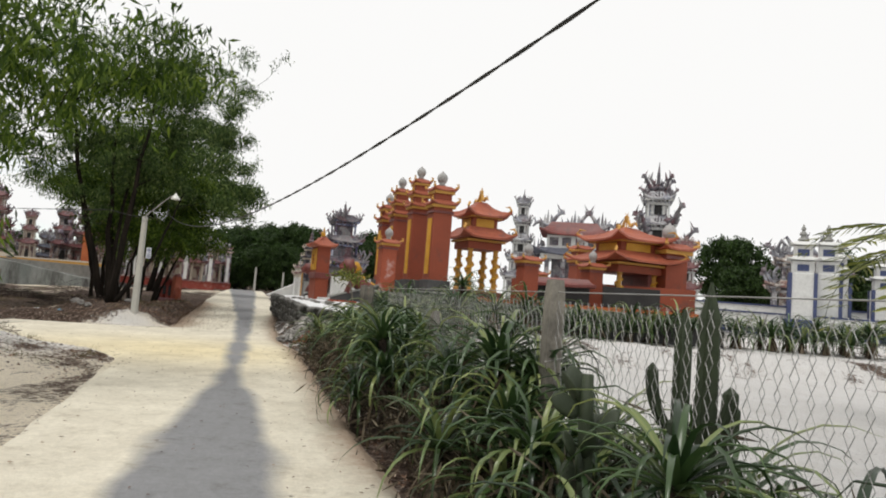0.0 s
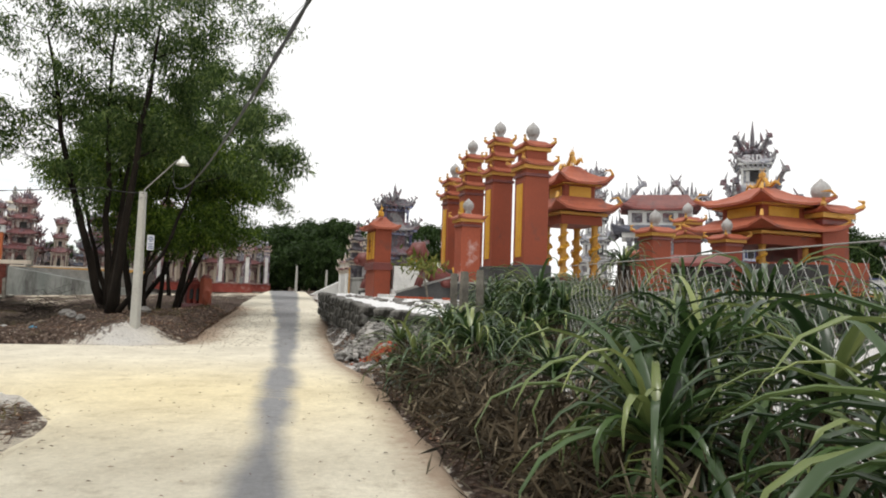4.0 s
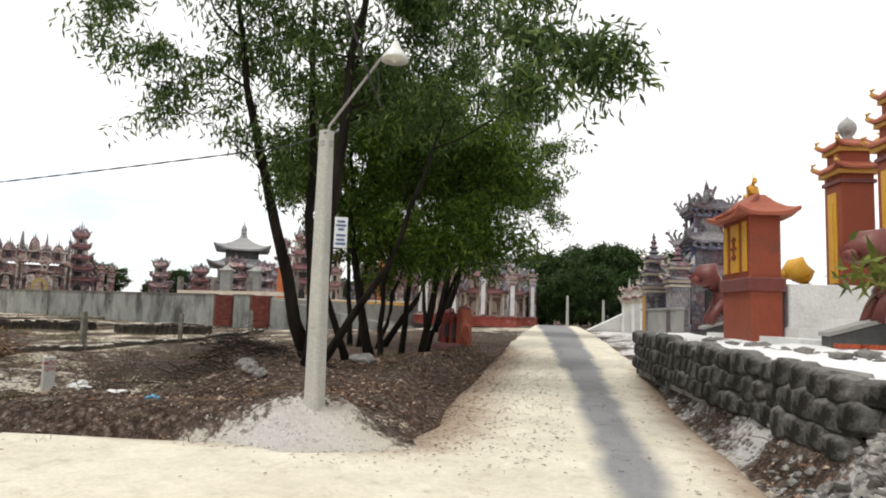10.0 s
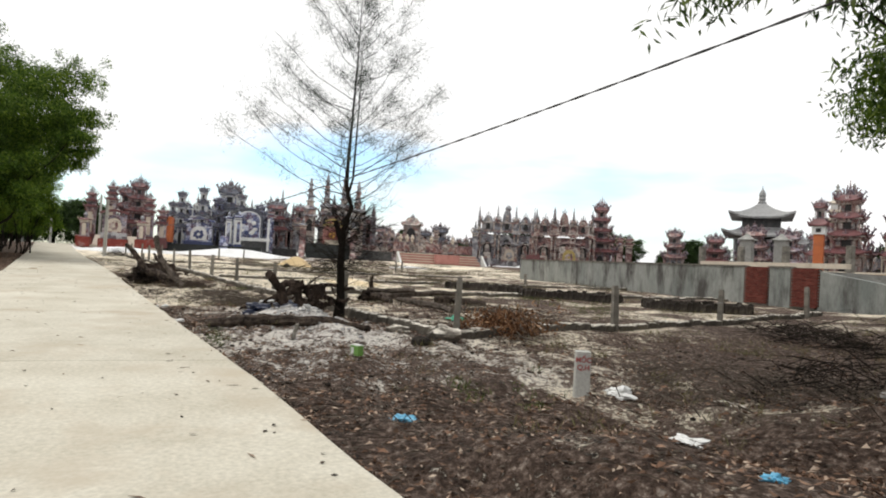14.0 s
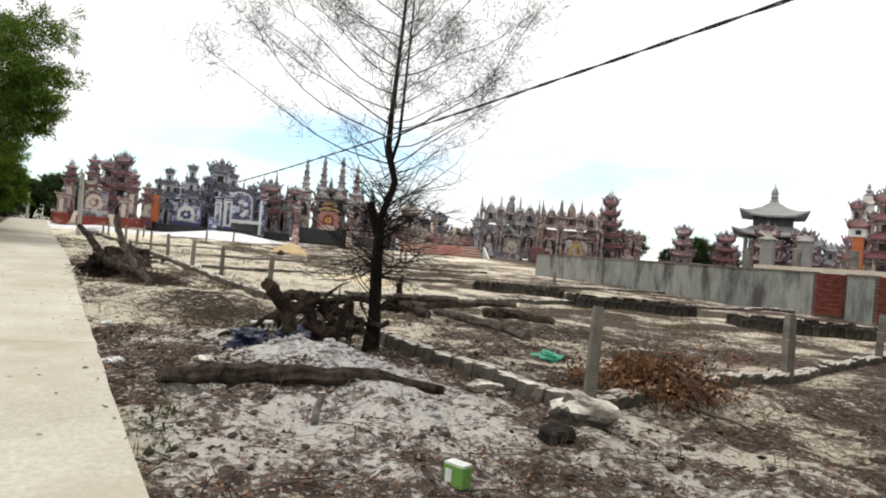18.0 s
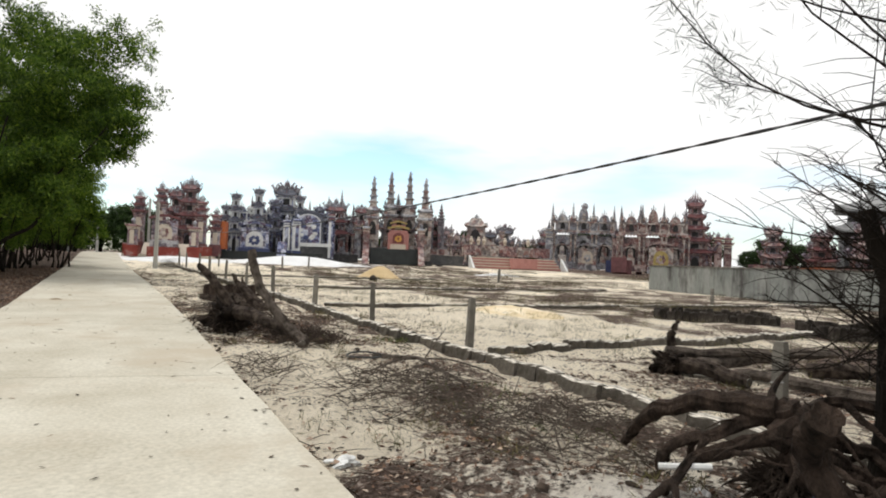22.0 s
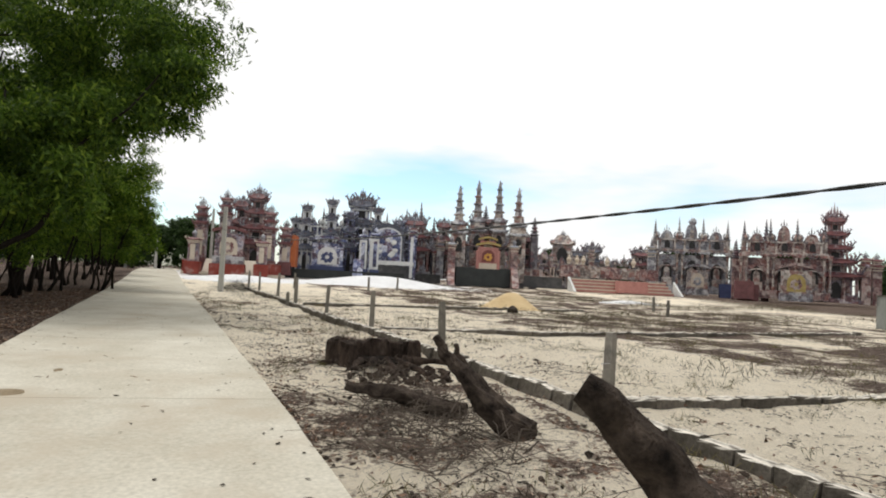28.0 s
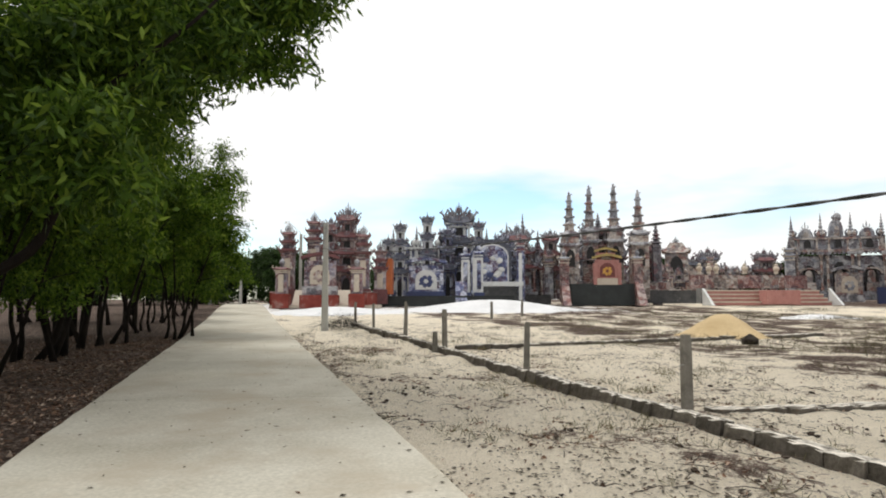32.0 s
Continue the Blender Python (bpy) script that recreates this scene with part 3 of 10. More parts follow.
def value_noise(x, y, size, seed):
    """Smooth noise in 0..1 on a plan, in numpy."""
    if seed not in noise_tables:
        noise_tables[seed] = np.random.RandomState(seed).rand(256, 256)
    tab = noise_tables[seed]
    u, v = np.asarray(x) / size, np.asarray(y) / size
    i, j = np.floor(u).astype(int), np.floor(v).astype(int)
    fu, fv = u - i, v - j
    fu, fv = fu * fu * (3 - 2 * fu), fv * fv * (3 - 2 * fv)
    a, b, c, d = tab[i % 256, j % 256], tab[(i + 1) % 256, j % 256], tab[i % 256, (j + 1) % 256], tab[(i + 1) % 256, (j + 1) % 256]
    return (a * (1 - fu) + b * fu) * (1 - fv) + (c * (1 - fu) + d * fu) * fv


def step(x, a, b):
    k = np.clip((np.asarray(x, float) - a) / (b - a), 0, 1)
    return k * k * (3 - 2 * k)


# ---- ground ----
ALONG = ((0, 0), (8, 0), (15, 0.12), (30, 0.24), (45, 0.40), (60, 0.52), (75, 0.75), (88, 1.12), (100, 1.25), (130, 1.3), (1500, 1.4))
AHEAD = ((0, 0), (18, 0), (24, 0.1), (30, 0.28), (36, 0.48), (45, 0.65), (60, 0.75), (80, 0.85), (1500, 1.2))


def level(x, y):
    """The smooth lie of the land."""
    x, y = np.asarray(x, float), np.asarray(y, float)
    a = np.interp(-x, *zip(*ALONG))
    b = np.interp(y, *zip(*AHEAD))
    k = step(-x, 9, 15) * (1 - step(y, 26, 34) * (1 - step(-x, 20, 28)))
    return b * (1 - k) + a * k


def edge2(x):
    """y of the field-side edge of the side road."""
    x = np.asarray(x, float)
    return 16.27 + 0.1547 * (x + 13.9) + 0.08 * step(-x, 24, 34) - 0.0145 * np.maximum(0, -x - 36)


ROAD2 = 3.5


def edge1(y):
    """x of the fence-side edge of the main road."""
    y = np.asarray(y, float)
    return -0.26 - 0.29 * (y - 4.95) - 0.3 * step(y, 14.5, 17.5) * (1 - step(y, 23, 28))


def edge1_left(y):
    y = np.asarray(y, float)
    return np.interp(y, (-40, 5.9, 9.5, 11.6, 12.9, 14.0, 17.2, 17.9, 18.4, 19.0, 20.2, 22.6, 80), (10.0, -3.75, -4.95, -5.75, -7.0, -11.4, -11.6, -10.0, -8.7, -8.05, -8.15, -9.0, -25.5))


def blob(x, y, cx, cy, rx, ry, rz=0.0):
    ca, sa = math.cos(rz), math.sin(rz)
    u, v = (x - cx) * ca + (y - cy) * sa, -(x - cx) * sa + (y - cy) * ca
    return np.exp(-((u / rx) ** 2 + (v / ry) ** 2))


def land(x, y):
    """The ground's height: the lie of the land with hollows under the roads, mounds and ditches."""
    x, y = np.asarray(x, float), np.asarray(y, float)
    z = level(x, y)
    bump = 0.10 * (value_noise(x, y, 1.7, 3) - 0.5) + 0.05 * (value_noise(x, y, 0.6, 4) - 0.5)
    in2 = step(edge2(x) - y, -0.25, 0.05) * step(y - (edge2(x) - ROAD2), -0.25, 0.05) * step(-x, 8.5, 10.5)
    in1 = step(edge1(y) - x, -0.25, 0.0) * step(x - edge1_left(y), -0.3, 0.0)
    on = np.maximum(in1, in2)
    trod = step(y - edge2(x), 0.05, 0.5) * (1 - step(y - edge2(x), 4.0, 8.0)) * step(-x, 10.0, 12.0)
    bump = bump + trod * (0.085 * (value_noise(x, y, 0.37, 26) - 0.5) + 0.07 * (value_noise(x + 0.4 * y, y, 0.19, 27) - 0.5))
    z = z + (bump - 0.05) * (1 - on) - 0.06 * on
    # ash mound under the young tree, sand mound at the junction, ditch and spoil by the lamp pole
    z += (0.27 + 0.26 * (value_noise(x, y, 0.42, 8) - 0.5)) * blob(x, y, -19.9, 17.4, 1.35, 0.85, 0.3) + 0.12 * blob(x, y, -22.0, 16.6, 1.0, 0.6, 0.4)
    z += 0.30 * blob(x, y, -8.9, 12.2, 1.7, 0.8, -0.25)
    bank = step(y - edge2(x), 0.2, 1.5) * step(edge1_left(y) - x, 0.0, 0.9) * (1 - step(-x, 11.3, 13.7)) * (1 - step(y, 36, 44))
    z += 0.34 * bank - 0.34 * blob(x, y, -11.9, 19.4, 1.5, 0.75, 0.4)
    z += 0.24 * blob(x, y, -8.75, 18.65, 1.0, 0.5, 0.35) + 0.12 * (value_noise(x, y, 0.3, 23) - 0.5) * blob(x, y, -8.9, 18.7, 1.3, 0.9) + 0.15 * blob(x, y, -11.3, 21.6, 1.5, 1.2, 0.5)
    z += 0.18 * blob(x, y, -2.9, 20.4, 1.2, 1.4)
    z += 0.58 * step(x - edge1(y), 0.0, 0.7) * step(y, 17.6, 18.9) * (1 - step(y, 29, 33))
    # the plots behind the kerb lie a little higher
    z += 0.075 * step(y - (19.62 + 0.1757 * (x + 18.15)), -0.02, 0.12) * step(-x, 18.0, 18.3) * step(75 + x, 0, 6) * step(40 - y, 0, 3)
    # verge bank below the fence of the main road, fenced sand yard beyond it
    off = x - edge1(y)
    z += 0.14 * step(off, 0.2, 0.9) * step(18.0 - y, 0, 2.0) * step(10 - x, 0, 3)
    return z


def side_axis(parts):
    out = [np.array([parts[0][0]])]
    for a, b, n in parts:
        out.append(np.linspace(a, b, n + 1)[1:])
    return np.concatenate(out)


gx = side_axis(((-1600, -300, 12), (-300, -110, 40), (-110, -66, 44), (-66, -34, 96), (-34, 1, 380), (1, 22, 46), (22, 60, 20), (60, 1200, 12)))
gy = side_axis(((-900, -60, 12), (-60, -6, 18), (-6, 3, 18), (3, 24, 230), (24, 32, 50), (32, 48, 46), (48, 130, 41), (130, 300, 20), (300, 1600, 12)))
GX, GY = np.meshgrid(gx, gy, indexing="ij")
GZ = land(GX, GY)
nx, ny = GX.shape
ids = np.arange(nx * ny).reshape(nx, ny)
faces = np.stack([ids[:-1, :-1], ids[1:, :-1], ids[1:, 1:], ids[:-1, 1:]], -1).reshape(-1, 4)
ground_mesh = fast_mesh("ground", np.stack([GX, GY, GZ], -1).reshape(-1, 3), faces, bpy.data.materials.new("ground"))
ground_mesh.polygons.foreach_set("use_smooth", [True] * len(ground_mesh.polygons))


def litter_at(x, y):
    """Share of dry leaf litter and dark soil on the sand."""
    field = y - edge2(x)
    l = 0.41 + 0.5 * (0.6 * value_noise(x, y, 3.0, 11) + 0.4 * value_noise(x, y, 0.8, 28) - 0.5)
    l = np.where((field > 0) & (field < 4.2) & (x < -12), 0.5 + 0.44 * (value_noise(x, y, 0.9, 12) - 0.5), l)
    l = np.where((field > 0) & (x < -38) & (field < 3.2), 0.27 + 0.6 * (value_noise(x, y, 1.3, 12) - 0.5), l)
    far_part = 0.27 + 0.3 * step(field, 8.0, 10.5)
    l = np.where((field > 3.2) & (x < -34) & (y < 40), far_part + (0.4 + 0.25 * step(field, 8.0, 10.5)) * (0.5 * value_noise(x, y, 1.3, 13) + 0.5 * value_noise(x, y, 0.45, 30) - 0.5) * 1.6, l)
    l = np.where((field > 0) & (x > -18.6) & (x < -6), 0.55 + 0.24 * step(x, -15.8, -13.6) + 0.28 * (value_noise(x, y, 2.0, 14) - 0.5), l)
    l = np.where((field > 3) & (x > -27.5) & (x < -12), 0.545 + 0.55 * (0.6 * value_noise(x, y, 1.0, 15) + 0.4 * value_noise(x, y, 0.35, 33) - 0.5), l)
    l = np.where((y > 23.5) & (y < 41) & (x > -48 + 0.5 * np.maximum(0, 36 - y)) & (x < -14), 0.62 + 0.5 * (value_noise(x, y, 1.1, 34) - 0.5), l)
    l = np.maximum(l, 0.9 * blob(x, y, -13, 25, 7, 6) + 0.85 * blob(x, y, -15, 36, 6, 9))
    wav = x + 5.0 * (value_noise(x, y, 2.5, 24) - 0.5) + 1.6 * (value_noise(x, y, 0.7, 25) - 0.5)
    l = np.where((y < edge2(x) - ROAD2) & (wav < -17), 0.86 + 0.3 * (value_noise(x, y, 4.0, 16) - 0.5), l)
    l = np.where((x > edge1(y)) & (y < 17.5), np.where(x - edge1(y) < 2.2, 0.8, 0.05), l)
    l = np.where((x > edge1(y)) & (y >= 16.2), 0.36 + 0.22 * step(edge1(y) + 0.9 - x, 0, 0.6) + 0.5 * (value_noise(x, y, 0.6, 19) - 0.5), l)
    l = np.maximum(l, 0.75 * step(y, 44, 60) + 0.7 * step(-x, 125, 150))
    l = l - 0.42 * blob(x, y, -20.0, 17.4, 1.1, 0.6, 0.3) - 0.7 * blob(x, y, -8.6, 12.4, 1.2, 0.6) - 0.6 * blob(x, y, -8.9, 18.1, 1.3, 0.4, 0.2) - 0.4 * blob(x, y, -8.3, 18.5, 0.7, 0.5, 0.2)
    l = l - 0.5 * blob(x, y, -24.6, 15.4, 1.3, 0.7) - 0.55 * blob(x, y, -27.3, 15.2, 1.6, 0.9) - 0.6 * blob(x, y, -31.5, 21.3, 3.4, 2.6) - 0.5 * blob(x, y, -40, 19.5, 3.0, 1.6) - 0.4 * blob(x, y, -26.6, 18.9, 0.5, 0.5) + 0.3 * blob(x, y, -30.8, 15.1, 1.9, 1.1)
    left = (x < edge1_left(y)) & (y < edge2(x) - ROAD2 - 0.3) & (wav >= -17)
    l = np.where(left, 0.36 + 0.5 * (value_noise(x, y, 1.2, 18) - 0.5) - 0.7 * blob(x, y, -8.6, 12.4, 1.2, 0.6), l)
    return np.clip(l, 0, 1)


def grey_at(x, y):
    """0: cream sand, 1: grey-white sand."""
    w = 0.5 * step(-x, 14.0, 15.5) * (1 - step(-x, 20.5, 23.5)) * step(y - edge2(x), 0, 0.3) * (1 - step(y - edge2(x), 3.0, 5.5)) + 0.35 * blob(x, y, -20.0, 17.4, 2.2, 1.2, 0.3) + 0.8 * blob(x, y, -8.9, 18.4, 1.1, 0.6) + 0.3 * blob(x, y, -14, 17, 4, 1.5) + blob(x, y, -8.6, 12.3, 3, 1.5)
    w = np.where((x > edge1(y)) & ((x > -3) | (y > 16)), 1.0, w)
    w = np.maximum(w, step(-x, 78, 84) * step(130 + x, 0, 8) * step(34 - y, 0, 6))
    return np.clip(w, 0, 1)


for key, data in (("litter", litter_at(GX, GY)), ("grey", grey_at(GX, GY))):
    ground_mesh.attributes.new(key, "FLOAT", "POINT").data.foreach_set("value", data.ravel().astype(np.float32))
ground = tagged(new("ground", ground_mesh), "pale sandy ground with dry leaf litter and dark soil patches", "ground", kind="structure")

gm = ground_mesh.materials[0]
gm.use_nodes = True
gt = gm.node_tree
gb = gt.nodes["Principled BSDF"]


def attribute_node(t, key):
    a = t.nodes.new("ShaderNodeAttribute")
    a.attribute_name = key
    return a.outputs["Fac"]


def math_node(t, op, a, b=0.0):
    m = t.nodes.new("ShaderNodeMath")
    m.operation = op
    for s, v in zip(m.inputs, (a, b)):
        if isinstance(v, (int, float)):
            s.default_value = v
        else:
            t.links.new(v, s)
    return m.outputs[0]


n_patch, n_fine, n_grain, n_tone = noise_node(gt, 1.7, 9.0, 0.74), noise_node(gt, 12.0, 6.0, 0.75), noise_node(gt, 60.0, 3.0, 0.6), noise_node(gt, 0.25, 3.0)
g_sum = math_node(gt, "ADD", math_node(gt, "MULTIPLY", range_node(gt, n_patch.outputs["Fac"], 0.28, 0.72), 0.5), math_node(gt, "MULTIPLY", range_node(gt, n_fine.outputs["Fac"], 0.28, 0.72), 0.5))
g_mask = range_node(gt, math_node(gt, "ADD", g_sum, attribute_node(gt, "litter")), 0.93, 1.07)
sand = mix_node(gt, (0.86, 0.775, 0.625), (0.83, 0.815, 0.8), attribute_node(gt, "grey"))
sand = mix_node(gt, sand, ramp_node(gt, ((0.3, (0.88, 0.86, 0.83)), (0.7, (1.08, 1.08, 1.08))), n_patch.outputs["Fac"]).outputs[0], 0.8, "MULTIPLY")
soil = ramp_node(gt, ((0.32, (0.014, 0.01, 0.008)), (0.48, (0.085, 0.058, 0.045)), (0.58, (0.2, 0.147, 0.118)), (0.67, (0.46, 0.39, 0.33))), n_fine.outputs["Fac"]).outputs[0]
g_col = mix_node(gt, sand, soil, g_mask)
g_col = mix_node(gt, g_col, ramp_node(gt, ((0.3, (0.84, 0.84, 0.84)), (0.7, (1.13, 1.13, 1.13))), n_grain.outputs["Fac"]).outputs[0], 0.8, "MULTIPLY")
n_mottle = noise_node(gt, 4.5, 9.0, 0.8)
g_col = mix_node(gt, g_col, ramp_node(gt, ((0.32, (0.5, 0.48, 0.46)), (0.41, (0.98, 0.98, 0.98)), (0.7, (1.1, 1.1, 1.1))), n_mottle.outputs["Fac"]).outputs[0], math_node(gt, "SUBTRACT", 0.85, math_node(gt, "MULTIPLY", attribute_node(gt, "grey"), 0.5)), "MULTIPLY")
n_speck = noise_node(gt, 26.0, 3.0, 0.65)
speck = math_node(gt, "MULTIPLY", range_node(gt, n_speck.outputs["Fac"], 0.575, 0.63), range_node(gt, n_mottle.outputs["Fac"], 0.4, 0.62))
g_col = mix_node(gt, g_col, (0.1, 0.08, 0.064), math_node(gt, "MULTIPLY", speck, 0.6))
gt.links.new(g_col, gb.inputs["Base Color"])
gb.inputs["Roughness"].default_value, gb.inputs["Specular IOR Level"].default_value = 0.96, 0.12
bump_node(gt, gb, math_node(gt, "ADD", g_sum, math_node(gt, "MULTIPLY", n_mottle.outputs["Fac"], 0.8)), 0.9, 0.12)

# ---- the concrete side road, slab by slab ----
road2 = thing("road", (0, 0, 0), "pale concrete lane of long cast slabs, dusted with sand", "road")
tagged(road2, kind="structure")
cuts = [-10.6]
while cuts[-1] > -150:
    cuts.append(cuts[-1] - (5.2 if cuts[-1] > -90 else 12.0))
for i, (a, b) in enumerate(zip(cuts[:-1], cuts[1:])):
    s, n, rows = Shape(), 10, 6
    vs = []
    for k in range(n + 1):
        x = a + (b + 0.012 - a) * k / n
        ye = float(edge2(x))
        for r in range(rows + 1):
            wob = 0.03 * (float(value_noise(x, r * 9.0, 0.5, 21)) - 0.5) if r in (0, rows) else 0
            y = ye - ROAD2 * r / rows + wob
            vs.append((x, y, float(level(x, y)) + 0.035))
    m = rows + 1
    fs = [(k * m + r, (k + 1) * m + r, (k + 1) * m + r + 1, k * m + r + 1) for k in range(n) for r in range(rows)]
    s.add(vs, fs)
    rim = [k * m for k in range(n + 1)] + [n * m + r for r in range(1, rows + 1)] + [k * m + rows for k in range(n - 1, -1, -1)] + [r for r in range(rows - 1, 0, -1)]
    low = [(vs[q][0], vs[q][1], vs[q][2] - 0.16) for q in rim]
    base = len(s.v)
    s.v += low
    for q in range(len(rim)):
        p = (q + 1) % len(rim)
        s.f.append((rim[q], base + q, base + p, rim[p]))
    part("slab", s, M_ROAD, road2)

# ---- the main road: packed pale sand over asphalt that shows as a worn strip ----
yy = side_axis(((-38, -2, 12), (-2, 30, 190), (30, 66, 60)))
rr = np.linspace(0, 1, 56)
RY, RU = np.meshgrid(yy, rr, indexing="ij")
ragged = 0.12 * (value_noise(RY, RY * 0 + 2, 0.7, 5) - 0.5)
RX = edge1(RY) * (1 - RU) + edge1_left(RY) * RU + ragged * (np.abs(RU - 0.5) > 0.49)
RZ = level(RX, RY) + 0.02 + 0.012 * (value_noise(RX, RY, 0.9, 6) - 0.5)
RZ -= 0.075 * step(np.abs(RU - 0.5), 0.46, 0.5)
ids = np.arange(RX.size).reshape(RX.shape)
road_mesh = fast_mesh("main_road", np.stack([RX, RY, RZ], -1).reshape(-1, 3), np.stack([ids[:-1, :-1], ids[:-1, 1:], ids[1:, 1:], ids[1:, :-1]], -1).reshape(-1, 4), bpy.data.materials.new("packed_sand"))
mid = np.interp(RY, (0, 4.7, 9.7, 12.9, 23, 54, 70), (-0.2, -1.6, -3.08, -3.98, -6.85, -16.4, -21.4))
half = np.interp(RY, (0, 4.7, 7.5, 9.7, 12.9, 23, 54), (0.66, 0.56, 0.36, 0.22, 0.17, 0.3, 1.1))
worn = step(half - np.abs(RX - mid) + 0.05 * (value_noise(RX, RY, 0.22, 7) - 0.5) + 0.16 * (value_noise(RX, RY, 0.7, 29) - 0.5) + 0.35 * step(9 - RY, 0, 4) * (value_noise(RX, RY, 0.9, 9) - 0.5), -0.22, 0.2)
gold = np.clip(blob(RX, RY, -5.2, 13.2, 3.4, 2.6), 0, 1)
wide = np.abs(edge1(RY) - edge1_left(RY))
dirt = np.clip(1 - (1 - RU) * wide / 1.5, 0, 1) * step(RY, 16, 19) * (1 - step(RY, 31, 36)) + np.clip(1 - RU * wide / 0.8, 0, 1) * step(RY, 3, 6) * (1 - step(RY, 27, 31))
for key, data in (("worn", worn), ("gold", gold), ("dirt", dirt)):
    road_mesh.attributes.new(key, "FLOAT", "POINT").data.foreach_set("value", data.ravel().astype(np.float32))
tagged(new("main_road", road_mesh), "sandy road with a worn grey asphalt strip", "road", kind="structure")
rm = road_mesh.materials[0]
rm.use_nodes = True
rt = rm.node_tree
rb = rt.nodes["Principled BSDF"]
r_big, r_fine, r_mid = noise_node(rt, 0.9, 6.0, 0.65), noise_node(rt, 22.0, 5.0, 0.7), noise_node(rt, 3.2, 8.0, 0.75)
r_col = mix_node(rt, (0.69, 0.645, 0.535), (0.71, 0.62, 0.41), attribute_node(rt, "gold"))
r_col = mix_node(rt, r_col, ramp_node(rt, ((0.3, (0.82, 0.8, 0.78)), (0.7, (1.1, 1.1, 1.1))), r_big.outputs["Fac"]).outputs[0], 0.9, "MULTIPLY")
r_mask = range_node(rt, math_node(rt, "ADD", attribute_node(rt, "worn"), math_node(rt, "MULTIPLY", r_big.outputs["Fac"], 0.5)), 0.5, 1.15)
r_col = mix_node(rt, r_col, (0.25, 0.25, 0.255), r_mask)
r_dirt = range_node(rt, math_node(rt, "ADD", attribute_node(rt, "dirt"), r_mid.outputs["Fac"]), 0.85, 1.3)
r_col = mix_node(rt, r_col, (0.3, 0.215, 0.155), math_node(rt, "MULTIPLY", r_dirt, 0.85))
r_col = mix_node(rt, r_col, ramp_node(rt, ((0.25, (0.78, 0.78, 0.78)), (0.75, (1.12, 1.12, 1.12))), r_fine.outputs["Fac"]).outputs[0], 0.75, "MULTIPLY")
r_col = mix_node(rt, r_col, ramp_node(rt, ((0.32, (0.72, 0.69, 0.66)), (0.45, (0.97, 0.97, 0.96)), (0.65, (1.06, 1.06, 1.06))), r_mid.outputs["Fac"]).outputs[0], 0.8, "MULTIPLY")
rt.links.new(r_col, rb.inputs["Base Color"])
rb.inputs["Roughness"].default_value, rb.inputs["Specular IOR Level"].default_value = 0.94, 0.12
bump_node(rt, rb, math_node(rt, "ADD", r_fine.outputs["Fac"], math_node(rt, "MULTIPLY", r_mid.outputs["Fac"], 2.0)), 0.6, 0.03)


